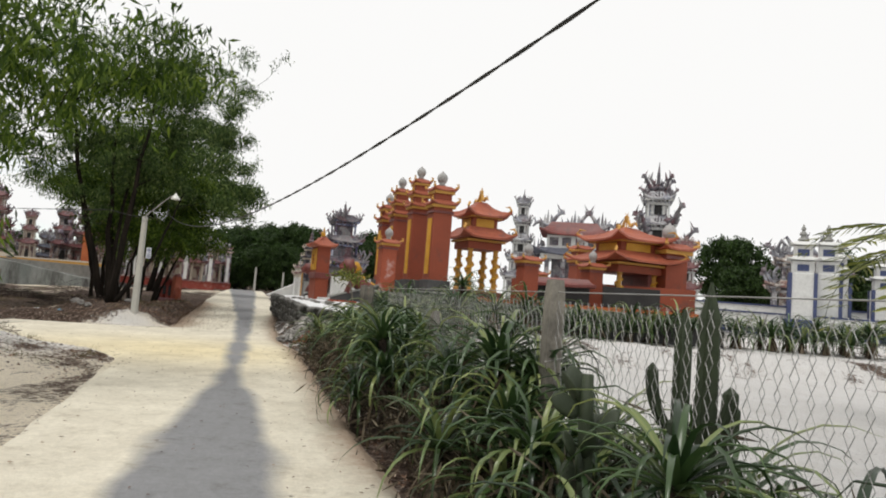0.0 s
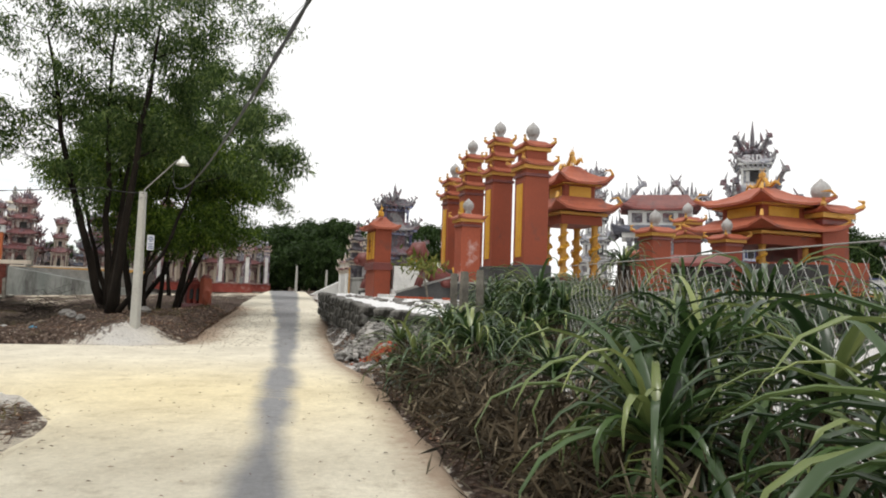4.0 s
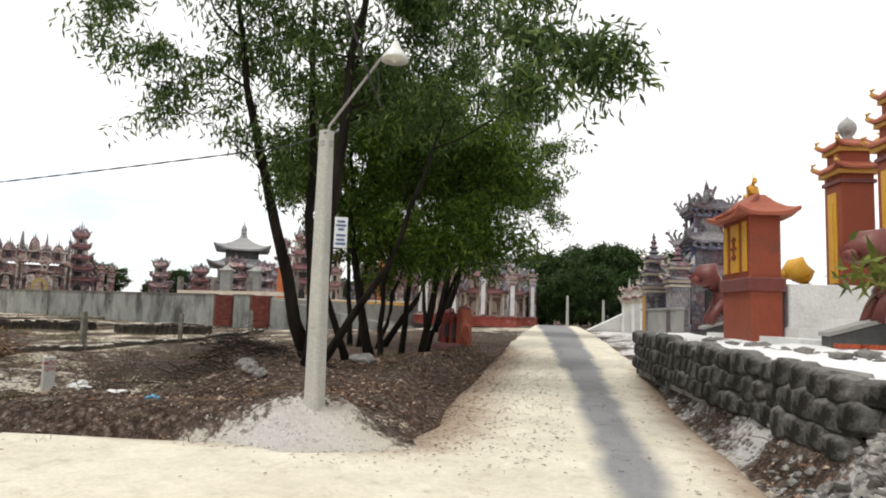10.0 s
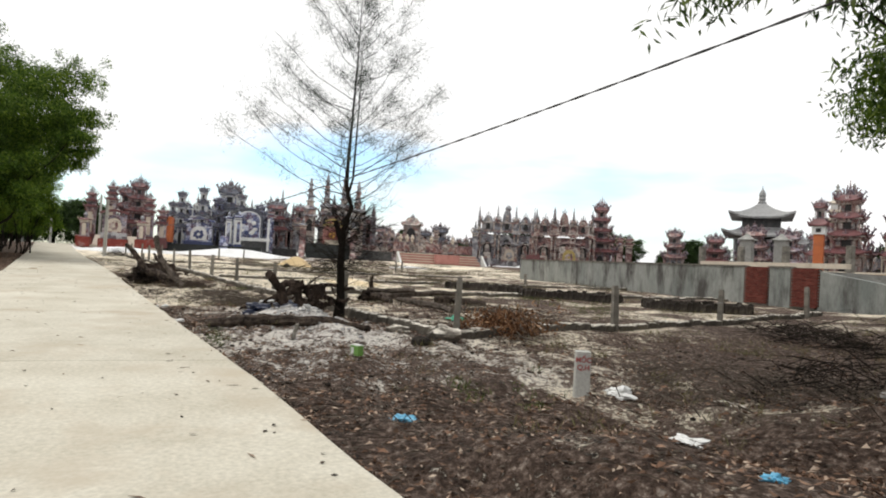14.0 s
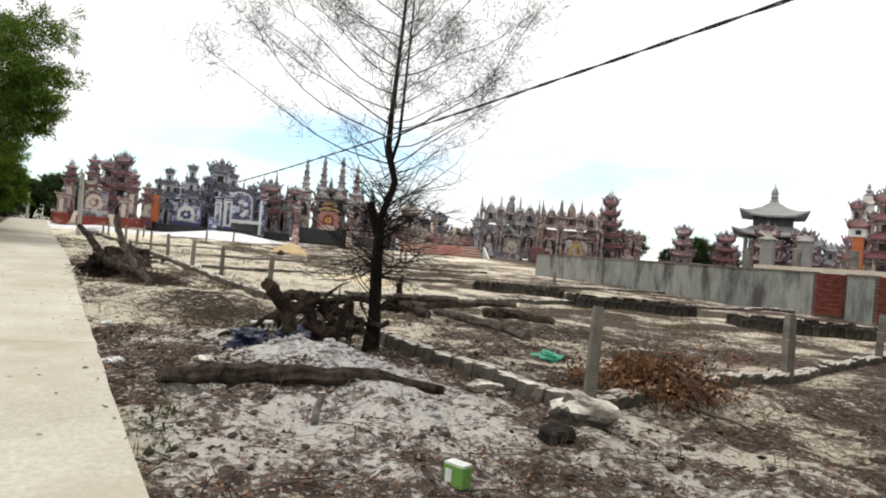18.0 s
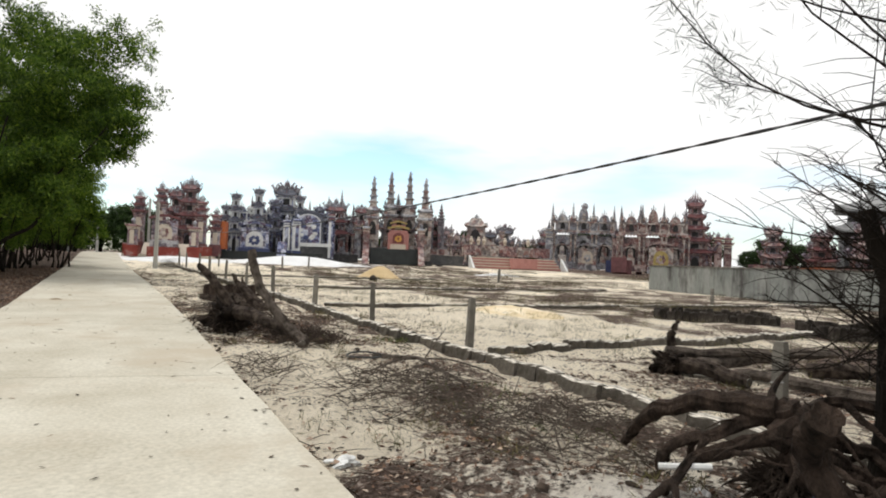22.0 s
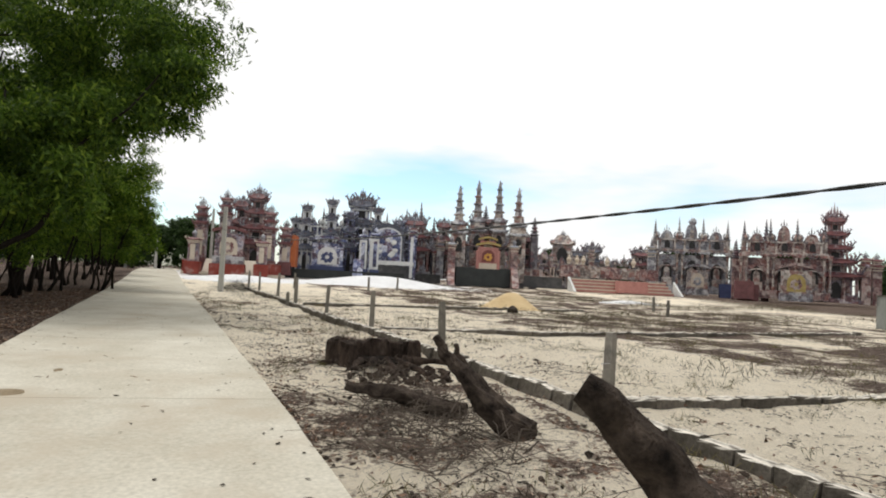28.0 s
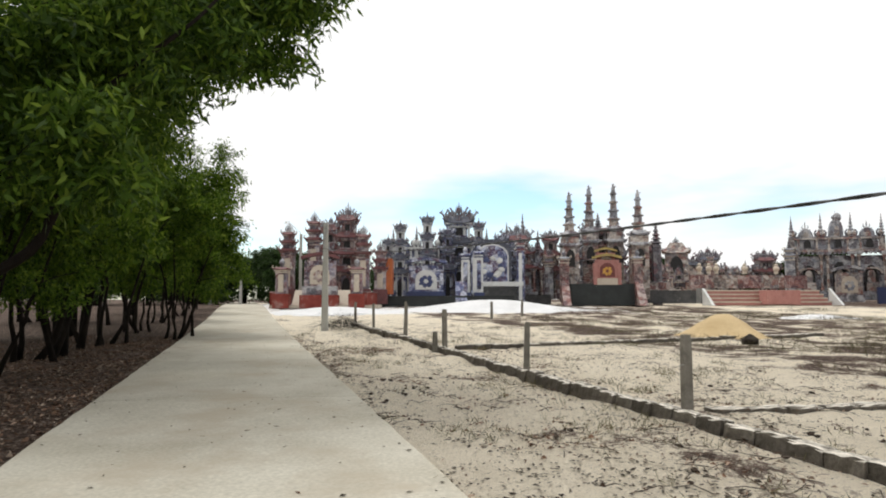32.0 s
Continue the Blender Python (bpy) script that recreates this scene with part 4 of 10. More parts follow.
# ---- parts of tombs ----
def pillar(p, x, y, z, w, h, shaft, roof, trim, finial, tiers=2, base=None, base_h=0.0, panel=None, panel_side=(0, -1), fin="bud"):
    """A square gate pillar: plinth, shaft, collar, tiers of small roofs and a finial."""
    if base_h:
        part("plinth", Shape().box((x, y, z + base_h / 2), (w * 1.25, w * 1.25, base_h), bevel=0.03), base or shaft, p)
    z0, fh = z + base_h, w * 0.62
    tier_h = w * 0.72
    sh = h - base_h - fh - tiers * tier_h
    part("shaft", Shape().box((x, y, z0 + sh / 2), (w, w, sh), bevel=0.02), shaft, p)
    if panel:
        px, py = panel_side
        part("panel", Shape().box((x + px * (w / 2 + 0.012), y + py * (w / 2 + 0.012), z0 + sh * 0.46), (w * 0.5 if py else 0.03, w * 0.5 if px else 0.03, sh * 0.76), bevel=0.005), panel, p)
        part("panel_relief", Shape().box((x + px * (w / 2 + 0.03), y + py * (w / 2 + 0.03), z0 + sh * 0.46), (w * 0.16 if py else 0.02, w * 0.16 if px else 0.02, sh * 0.6), bevel=0.004), panel, p)
    part("collar", Shape().box((x, y, z0 + sh * 0.93), (w * 1.12, w * 1.12, w * 0.12), bevel=0.02), M_CLAY if shaft in (M_RED, M_REDFADE) else trim, p)
    zt = z0 + sh
    for i in range(tiers):
        k = 1.0 - 0.13 * i
        part("tier_band", Shape().box((x, y, zt + 0.03 * w), (w * 1.24 * k, w * 1.24 * k, w * 0.14)), trim, p)
        r = Shape().roof((x, y, zt + w * 0.17), w * 1.42 * k, w * 1.42 * k, w * 0.2, w * 0.15, 0.62, w * 0.08)
        part("tier_roof", r, roof, p)
        for cx, cy in ((-1, -1), (1, -1), (1, 1), (-1, 1)):
            a = w * 0.7 * k
            part("tier_horn", Shape().tube([(x + cx * a * 0.9, y + cy * a * 0.9, zt + w * 0.24), (x + cx * a * 1.08, y + cy * a * 1.08, zt + w * 0.34), (x + cx * a * 1.08, y + cy * a * 1.08, zt + w * 0.46), (x + cx * a * 0.94, y + cy * a * 0.94, zt + w * 0.5)], [w * 0.08, w * 0.075, w * 0.06, w * 0.02], 5), trim, p)
        if i < tiers - 1:
            part("tier_neck", Shape().box((x, y, zt + w * 0.52), (w * 0.86 * k, w * 0.86 * k, w * 0.45)), shaft, p)
        zt += tier_h
    zt -= tier_h * 0.46
    if fin == "bud":
        part("finial", Shape().lathe((x, y, zt), [(w * 0.16, 0), (w * 0.2, fh * 0.1), (w * 0.13, fh * 0.2), (w * 0.22, fh * 0.38), (w * 0.275, fh * 0.62), (w * 0.26, fh * 0.86), (w * 0.17, fh * 1.06), (w * 0.06, fh * 1.2), (w * 0.02, fh * 1.3)], 10), finial, p, smooth=True)
    elif fin == "spire":
        part("finial", Shape().spire((x, y, zt), w * 0.3, fh * 2.0, 4), finial, p)
    elif fin == "flame":
        part("finial", Shape().flame((x, y, zt), fh * 1.5, 5), finial, p)


unit_meshes = {}


def unit(kind, material, build, smooth=False):
    """One mesh of size 1 per kind and material, shared by all its placings."""
    if (kind, material.name) not in unit_meshes:
        unit_meshes[kind, material.name] = build(Shape()).mesh(kind, material, smooth)
    return unit_meshes[kind, material.name]


def beast(p, x, y, z, size, way, material, name="corner_beast"):
    """A rearing dragon at a roof corner, its head outwards."""
    def build(sh):
        sh.serpent((0, 0, 0), 1.0, 0.0, 1)
        sh.tube([(-0.1, 0, 0.2), (0.02, 0.1, 0.55), (-0.12, 0.16, 0.8), (-0.22, 0.12, 0.7)], [0.07, 0.08, 0.06, 0.02], 5)
        sh.tube([(-0.2, 0, 0.15), (-0.18, -0.12, 0.5), (-0.3, -0.16, 0.66), (-0.36, -0.1, 0.55)], [0.06, 0.07, 0.05, 0.02], 5)
        return sh
    ob = part(name, unit("corner_beast", material, build), None, p)
    ob.matrix_basis = pose(x, y, z, 0, 0, math.degrees(way)) @ Matrix.Diagonal((size, size, size, 1))
    return ob


def tower(p, x, y, z, w, d, h, levels, body, roof, trim, beast_mat, beasts=True, top="flame", door=M_DARK, columns=None, base_h=0.4):
    """A stepped shrine tower: plinth, columned ground storey, diminishing storeys with upturned roofs, ridge beasts."""
    part("plinth", Shape().box((x, y, z + base_h / 2), (w * 1.08, d * 1.08, base_h), bevel=0.04), body, p)
    z0 = z + base_h
    top_h = w * 0.3
    unit_h = (h - base_h - top_h) / (levels + 0.75)
    zt = z0
    for i in range(levels):
        k = 0.8 ** i
        bh = unit_h * (1.4 if i == 0 else 0.64)
        core = 0.74 if i == 0 else 0.66
        part("storey", Shape().box((x, y, zt + bh / 2), (w * k * core, d * k * core, bh), bevel=0.03), body, p)
        if i == 0:
            # no opening is cut: near-black sheets paint the inner shade on the wall
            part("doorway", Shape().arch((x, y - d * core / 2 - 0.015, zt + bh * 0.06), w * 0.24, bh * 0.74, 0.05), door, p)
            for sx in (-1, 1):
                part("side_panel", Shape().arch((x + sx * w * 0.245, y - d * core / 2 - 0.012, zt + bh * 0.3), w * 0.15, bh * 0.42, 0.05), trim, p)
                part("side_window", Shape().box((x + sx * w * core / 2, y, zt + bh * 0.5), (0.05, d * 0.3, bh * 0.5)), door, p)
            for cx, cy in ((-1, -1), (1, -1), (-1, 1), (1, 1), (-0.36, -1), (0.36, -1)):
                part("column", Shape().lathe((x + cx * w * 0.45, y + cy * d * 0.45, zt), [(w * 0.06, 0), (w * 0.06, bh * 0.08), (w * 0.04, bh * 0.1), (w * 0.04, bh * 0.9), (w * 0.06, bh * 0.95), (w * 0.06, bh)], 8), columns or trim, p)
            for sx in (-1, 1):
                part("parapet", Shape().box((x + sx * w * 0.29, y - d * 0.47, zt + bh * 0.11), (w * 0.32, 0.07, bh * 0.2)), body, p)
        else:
            # flat near-black sheet, the window's shade put into its colour
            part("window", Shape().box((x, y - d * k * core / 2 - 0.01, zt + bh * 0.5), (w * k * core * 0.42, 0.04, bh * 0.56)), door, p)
            for sx in (-1, 1):
                part("storey_panel", Shape().box((x + sx * w * k * core * 0.33, y - d * k * core / 2 - 0.015, zt + bh * 0.5), (w * k * core * 0.16, 0.04, bh * 0.5), bevel=0.008), trim, p)
            c = Shape()
            for cx, cy in ((-1, -1), (1, -1), (-1, 1), (1, 1)):
                c.box((x + cx * w * k * 0.4, y + cy * d * k * 0.4, zt + bh / 2), (w * k * 0.07, w * k * 0.07, bh))
            part("colonette", c, columns or trim, p, kind="stuff")
        zt += bh
        part("frieze", Shape().box((x, y, zt - 0.1 * unit_h), (w * k * 0.9, d * k * 0.9, unit_h * 0.1)), trim, p)
        br = Shape()
        for q in range(6):
            u = (q + 0.5) / 6 - 0.5
            bw = w * k * 0.07
            for cx, cy in ((u * w * k * 0.96, -d * k * 0.49), (-w * k * 0.49, u * d * k * 0.96), (w * k * 0.49, u * d * k * 0.96)):
                br.box((x + cx, y + cy, zt - 0.03 * unit_h), (bw, bw, unit_h * 0.13))
        part("bracket", br, body, p, kind="stuff")
        rh = unit_h * 0.34
        part("eave_band", Shape().box((x, y, zt + unit_h * 0.03), (w * k * 1.1, d * k * 1.1, unit_h * 0.06)), trim, p)
        part("roof", Shape().roof((x, y, zt + unit_h * 0.06), w * k * 1.17, d * k * 1.17, rh * 0.85, rh * 0.55, 0.55, unit_h * 0.05), roof, p)
        if beasts:
            for cx, cy in ((-1, -1), (1, -1), (1, 1), (-1, 1)):
                beast(p, x + cx * w * k * 0.5, y + cy * d * k * 0.5, zt + rh * 0.25, max(w * k * 0.4, unit_h * 0.38), math.atan2(cy, cx), beast_mat)
            part("eave_crest", Shape().flame((x, y - d * k * 0.46, zt + rh * 0.35), unit_h * 0.34, 3), beast_mat, p)
        zt += rh * 0.8
    k = 0.8 ** (levels - 1)
    if top == "flame":
        part("ridge_flame", Shape().flame((x, y, zt - 0.04), top_h * 1.5, 5), beast_mat, p)
        for sgn in (-1, 1):
            beast(p, x + sgn * w * k * 0.28, y, zt - 0.05, w * k * 0.62, 0.0 if sgn < 0 else math.pi, beast_mat, "ridge_beast")
            beast(p, x + sgn * w * k * 0.5, y - d * k * 0.2, zt - 0.2, w * k * 0.5, 0.3 if sgn > 0 else math.pi - 0.3, beast_mat, "ridge_beast")
    elif top == "spire":
        part("spire", Shape().spire((x, y, zt - 0.05), w * k * 0.18, top_h * 1.4, 6), beast_mat, p)
    elif top == "rod":
        part("spire", Shape().lathe((x, y, zt - 0.05), [(w * k * 0.2, 0), (w * k * 0.24, top_h * 0.15), (w * k * 0.1, top_h * 0.35), (w * k * 0.13, top_h * 0.5), (w * k * 0.04, top_h * 0.8), (0.02, top_h * 1.35)], 8), beast_mat, p)
        for sgn in (-1, 1):
            beast(p, x + sgn * w * k * 0.3, y, zt - 0.05, w * k * 0.5, 0.0 if sgn < 0 else math.pi, beast_mat, "ridge_beast")


def screen(p, x, y, z, w, h, body, trim, picture, base=None, d=0.5, roof=None):
    """A spirit screen: plinth, slab with a round-headed relief, scrolls and a little curved roof."""
    part("plinth", Shape().box((x, y, z + h * 0.1), (w * 1.1, d * 1.3, h * 0.2), bevel=0.03), base or body, p)
    part("slab", Shape().box((x, y, z + h * 0.48), (w, d, h * 0.58), bevel=0.03), body, p)
    part("picture", Shape().arch((x, y - d / 2 - 0.02, z + h * 0.24), w * 0.62, h * 0.44, 0.06), picture, p)
    for i in range(7):
        a = i * 0.9
        rel = Shape().lump((x + math.cos(a) * w * 0.14, y - d / 2 - 0.05, z + h * 0.42 + math.sin(a) * h * 0.09), (w * 0.08, 0.05, h * 0.06), i, 1, 0.6)
        part("relief", rel, trim, p)
    r = Shape()
    n = 12
    for i in range(n):
        u0, u1 = i / n * 2 - 1, (i + 1) / n * 2 - 1
        za, zb = (math.cos(u0 * 1.9) * 0.5 + 0.5) * h * 0.13, (math.cos(u1 * 1.9) * 0.5 + 0.5) * h * 0.13
        a = [(x + u0 * w * 0.6, y - d * 0.8, z + h * 0.76 + za), (x + u1 * w * 0.6, y - d * 0.8, z + h * 0.76 + zb),
             (x + u1 * w * 0.6, y + d * 0.8, z + h * 0.76 + zb), (x + u0 * w * 0.6, y + d * 0.8, z + h * 0.76 + za)]
        r.add(a + [(q[0], q[1], q[2] + h * 0.07) for q in a], [(3, 2, 1, 0), (4, 5, 6, 7), (0, 1, 5, 4), (2, 3, 7, 6), (1, 2, 6, 5), (3, 0, 4, 7)])
    part("canopy", r, roof or trim, p)
    part("crest", Shape().flame((x, y, z + h * 0.92), h * 0.14, 3), trim, p)


def minaret(p, x, y, z, r, h, body, trim, statue):
    """A tall column of stacked drums with a small figure on top."""
    part("shaft", Shape().box((x, y, z + h * 0.29), (r * 2.9, r * 2.9, h * 0.58), bevel=0.06), body, p)
    # the niche's shade is painted as a dark sheet on the shaft
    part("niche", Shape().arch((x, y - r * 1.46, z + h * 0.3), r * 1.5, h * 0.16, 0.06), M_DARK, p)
    part("lower_gallery", Shape().roof((x, y, z + h * 0.5), r * 3.7, r * 3.7, h * 0.03, r * 0.4, 0.7, h * 0.014), trim, p)
    part("bud", Shape().ball((x, y, z + h * 0.59), r * 1.25, 0.6, 10, 6), trim, p)
    part("gallery", Shape().roof((x, y, z + h * 0.6), r * 3.2, r * 3.2, h * 0.035, r * 0.4, 0.6, h * 0.015), trim, p)
    zt = z + h * 0.63
    for i in range(4):
        k = 1 - 0.16 * i
        part("drum", Shape().lathe((x, y, zt), [(r * 0.95 * k, 0), (r * 0.85 * k, h * 0.01), (r * 0.8 * k, h * 0.055), (r * 1.15 * k, h * 0.062), (r * 1.15 * k, h * 0.074)], 10), body if i % 2 == 0 else trim, p)
        zt += h * 0.075
    f = Shape().lathe((x, y, zt), [(r * 0.42, 0), (r * 0.34, h * 0.025), (r * 0.3, h * 0.05), (r * 0.13, h * 0.056), (r * 0.2, h * 0.07), (r * 0.05, h * 0.085)], 8)
    f.tube([(x, y, zt + h * 0.045), (x + r * 0.5, y - r * 0.2, zt + h * 0.06)], [r * 0.12, r * 0.08], 5)
    part("figure", f, statue, p)


def facade(p, x, y, z, w, h, body, trim, dark, spire_mat, bays=3, d=1.6, spires=4, crest=1.0):
    """A broad ornate front: plinth, bays with flat shade-dark arches between paired columns, a second tier of flat dark
    niches, gables and pinnacles.
    """
    part("plinth", Shape().box((x, y, z + h * 0.05), (w * 1.04, d * 1.5, h * 0.1), bevel=0.05), body, p)
    part("wall", Shape().box((x, y + 0.2, z + h * 0.3), (w * 0.96, d * 0.8, h * 0.42), bevel=0.04), body, p)
    bw, yf = w / bays, y - d / 2 + 0.18
    for i in range(bays):
        cx = x + (i + 0.5) * bw - w / 2
        mid_bay = i == bays // 2
        # flat dark slabs before the wall paint the depth shade of bays and niches
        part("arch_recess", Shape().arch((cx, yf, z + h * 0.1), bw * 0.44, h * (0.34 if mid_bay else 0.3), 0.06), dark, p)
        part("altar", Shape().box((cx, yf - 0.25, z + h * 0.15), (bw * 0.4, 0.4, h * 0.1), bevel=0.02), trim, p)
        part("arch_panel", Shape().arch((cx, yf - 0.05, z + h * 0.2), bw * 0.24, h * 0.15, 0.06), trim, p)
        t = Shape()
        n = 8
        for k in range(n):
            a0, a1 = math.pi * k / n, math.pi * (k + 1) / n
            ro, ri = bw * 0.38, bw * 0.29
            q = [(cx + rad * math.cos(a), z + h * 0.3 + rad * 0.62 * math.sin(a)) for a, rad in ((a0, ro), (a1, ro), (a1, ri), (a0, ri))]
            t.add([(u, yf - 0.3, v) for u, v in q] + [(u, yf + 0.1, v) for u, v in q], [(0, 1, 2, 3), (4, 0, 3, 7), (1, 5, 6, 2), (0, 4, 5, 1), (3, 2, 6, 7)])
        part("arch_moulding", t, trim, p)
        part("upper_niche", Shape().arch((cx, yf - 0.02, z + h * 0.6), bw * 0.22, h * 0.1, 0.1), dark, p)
        for sx in (-0.3, 0.3):
            part("upper_column", Shape().lathe((cx + sx * bw, yf - 0.1, z + h * 0.58), [(bw * 0.05, 0), (bw * 0.035, h * 0.02), (bw * 0.035, h * 0.1), (bw * 0.055, h * 0.12)], 6), trim, p)
    for i in range(bays + 1):
        for off in (-0.1, 0.1):
            cx = x + i * bw - w / 2 + off * bw
            part("column", Shape().lathe((cx, yf - 0.42, z + h * 0.1), [(bw * 0.075, 0), (bw * 0.075, h * 0.03), (bw * 0.045, h * 0.04), (bw * 0.045, h * 0.37), (bw * 0.075, h * 0.4), (bw * 0.075, h * 0.42)], 8), trim, p)
        part("entablature", Shape().box((x + i * bw - w / 2, yf - 0.3, z + h * 0.535), (bw * 0.36, 0.8, h * 0.035), bevel=0.02), body, p)
    part("cornice", Shape().box((x, y, z + h * 0.565), (w * 1.03, d * 1.1, h * 0.03), bevel=0.03), trim, p)
    br = Shape()
    for i in range(bays * 7):
        br.box((x + (i + 0.5) / (bays * 7) * w - w / 2, yf - 0.24, z + h * 0.54), (w / bays / 14, 0.16, h * 0.03))
    part("bracket", br, body, p, kind="stuff")
    part("attic", Shape().box((x, y + 0.25, z + h * 0.64), (w * 0.88, d * 0.6, h * 0.13), bevel=0.03), body, p)
    part("upper_cornice", Shape().box((x, y + 0.2, z + h * 0.712), (w * 0.94, d * 0.8, h * 0.02), bevel=0.02), trim, p)
    for i in range(bays):
        cx = x + (i + 0.5) * bw - w / 2
        mid_bay = i == bays // 2
        gh = h * (0.2 if mid_bay else 0.1) * crest
        part("gable", Shape().arch((cx, y, z + h * 0.72), bw * 0.44, gh, d * 0.4, 0.7), body, p)
        part("gable_rose", Shape().arch((cx, y - d * 0.22, z + h * 0.735), bw * 0.18, gh * 0.55, 0.06, 0.7), trim, p)
        part("gable_crest", Shape().flame((cx, y, z + h * 0.72 + gh * 0.97), h * 0.1, 3), spire_mat, p)
        for sgn in (-1, 1):
            beast(p, cx + sgn * bw * 0.3, y, z + h * 0.71, bw * 0.42, 0.0 if sgn < 0 else math.pi, spire_mat, "crest_beast")
            part("crest_urn", Shape().lathe((cx + sgn * bw * 0.42, y - 0.2, z + h * 0.72), [(0.14, 0), (0.1, 0.15), (0.22, 0.4), (0.2, 0.6), (0.08, 0.75), (0.03, 1.0)], 7), trim, p)
    for i in range(spires):
        cx = x + (i / max(1, spires - 1) - 0.5) * w * 0.98
        part("pinnacle_base", Shape().box((cx, y, z + h * 0.64), (bw * 0.17, bw * 0.17, h * 0.18)), trim, p)
        part("pinnacle", Shape().spire((cx, y, z + h * 0.72), bw * 0.12, h * (0.3 if i in (1, spires - 2) else 0.27), 7), spire_mat, p)


def low_wall(p, x0, y0, x1, y1, z, h, t, body, cap, name="parapet"):
    """A low wall with a coping between two plan points."""
    l, a = math.hypot(x1 - x0, y1 - y0), math.atan2(y1 - y0, x1 - x0)
    c = ((x0 + x1) / 2, (y0 + y1) / 2)
    part(name, Shape().box((*c, z + h / 2), (l, t, h), a), body, p)
    part("coping", Shape().box((*c, z + h + 0.04), (l + 0.04, t + 0.1, 0.08), a, bevel=0.02), cap, p)


def steps(p, x, y, z, w, h, d, n, mat):
    for i in range(n):
        part("tread", Shape().box((x, y + d * (i + 0.5) / n, z + h * (i + 1) / n / 2), (w, d / n + 0.002, h * (i + 1) / n)), mat, p)


def tomb(label, x, y, turn, z=None, group="family tombs"):
    return thing("family_tomb", (x, y, float(level(x, y)) if z is None else z), label, "tomb", group, turn)


# ---- the far row of tombs across the field ----
t = tomb("red and mauve tomb with roofed pillars and a spirit screen", -88.0, 8.4, 84)
part("plinth", Shape().box((0, 2.0, 0.12), (8.2, 4.4, 0.24)), M_CREAM, t)
for sx in (-3.2, 2.5):
    part("plinth_wall", Shape().box((sx, 0.0, 0.55), (1.2, 1.1, 1.1), bevel=0.03), M_REDWASH, t)
    pillar(t, sx, 0.0, 1.1, 0.8, 2.8, M_MOSMAUVE, M_MAROON, M_CREAM, M_MOSGREY, 1, panel=M_CREAM)
for sx in (-1.9, 1.2):
    part("ramp", Shape().add([(sx - 0.6, 0, 0), (sx + 0.6, 0, 0), (sx + 0.6, 1.6, 1.4), (sx - 0.6, 1.6, 1.4), (sx - 0.6, 1.6, 0), (sx + 0.6, 1.6, 0)], [(0, 1, 2, 3), (0, 3, 4), (1, 5, 2), (3, 2, 5, 4)]), M_CREAM, t)
part("screen_base", Shape().box((-0.35, 0.1, 0.5), (2.9, 1.0, 1.0), bevel=0.03), M_REDWASH, t)
screen(t, -0.35, 0.3, 1.0, 2.4, 3.4, M_MOSMAUVE, M_MOSRED, M_CREAM, M_MOSGREY, roof=M_MAROON)
low_wall(t, 3.0, 0.4, 3.6, 5.5, 0, 1.2, 0.4, M_REDWASH, M_MOSRED)
low_wall(t, -4.0, 0.4, -4.0, 5.5, 0, 1.2, 0.4, M_REDWASH, M_MOSRED)
for sx, sy, hh in ((-3.5, 3.6, 6.8), (-1.6, 4.6, 7.8), (2.6, 3.6, 6.6), (3.9, 5.0, 5.4)):
    pillar(t, sx, sy, 0.3, 0.95, hh, M_MOSMAUVE, M_MAROON, M_MOSRED, M_MOSGREY, 3, M_MAROON, 1.2, M_CREAM, fin="flame")
tower(t, 0.9, 7.0, 0.3, 3.0, 3.0, 9.0, 4, M_MOSMAUVE, M_MAROON, M_MOSRED, M_MOSGREY)
tower(t, -0.8, 8.4, 0.3, 2.2, 2.2, 8.0, 3, M_MOSMAUVE, M_MAROON, M_MOSRED, M_MOSGREY)
part("orange_wall", Shape().box((4.6, 6.4, 2.6), (0.5, 3.0, 3.0), bevel=0.03), M_ORANGE, t)

t = tomb("blue and white mosaic tomb with a unicorn screen and towers", -95.0, 18.6, 82)
part("terrace", Shape().box((0, 3.0, 0.45), (12.0, 8.0, 0.9)), M_DARKGREEN, t)
screen(t, -1.7, 0.4, 0.5, 3.1, 4.0, M_MOSBLUE, M_BLUE, M_WHITE, M_BLUE, 0.6, roof=M_MOSBLUE)
for sx, hh in ((-5.6, 5.6), (1.8, 6.2), (3.0, 6.4)):
    pillar(t, sx, 0.6, 0.4, 0.75, hh - 1.2, M_WHITE, M_MOSBLUE, M_BLUE, M_MOSBLUE, 1, M_BLUE, 0.8, M_MOSBLUE)
for sx, sy, hh in ((-4.2, 2.6, 8.0), (-1.7, 3.0, 8.8), (3.1, 2.8, 8.2), (-5.4, 3.4, 6.6)):
    tower(t, sx, sy, 0.4, 1.7, 1.6, hh, 4, M_MOSBLUE, M_BLUEROOF, M_WHITE, M_MOSDARK, True, "rod")
tower(t, 1.3, 6.2, 0.4, 3.8, 3.2, 9.8, 3, M_MOSBLUE, M_BLUEROOF, M_WHITE, M_MOSDARK, True, "flame")
part("panel_wall", Shape().box((4.9, 0.6, 1.0), (4.0, 0.5, 1.4), bevel=0.03), M_GREYSTONE, t)
part("panel_rail", Shape().box((4.9, 0.5, 1.95), (4.1, 0.55, 0.4), bevel=0.03), M_WHITE, t)
part("mural", Shape().arch((4.2, 0.6, 2.1), 2.7, 3.3, 0.35, 0.3), M_MOSBLUE, t)
part("mural_frame", Shape().arch((4.2, 0.68, 2.05), 2.95, 3.5, 0.3, 0.3), M_WHITE, t)
part("mural_hood", Shape().arch((4.2, 0.8, 2.05), 3.5, 3.95, 0.3, 0.3), M_BLUEROOF, t)
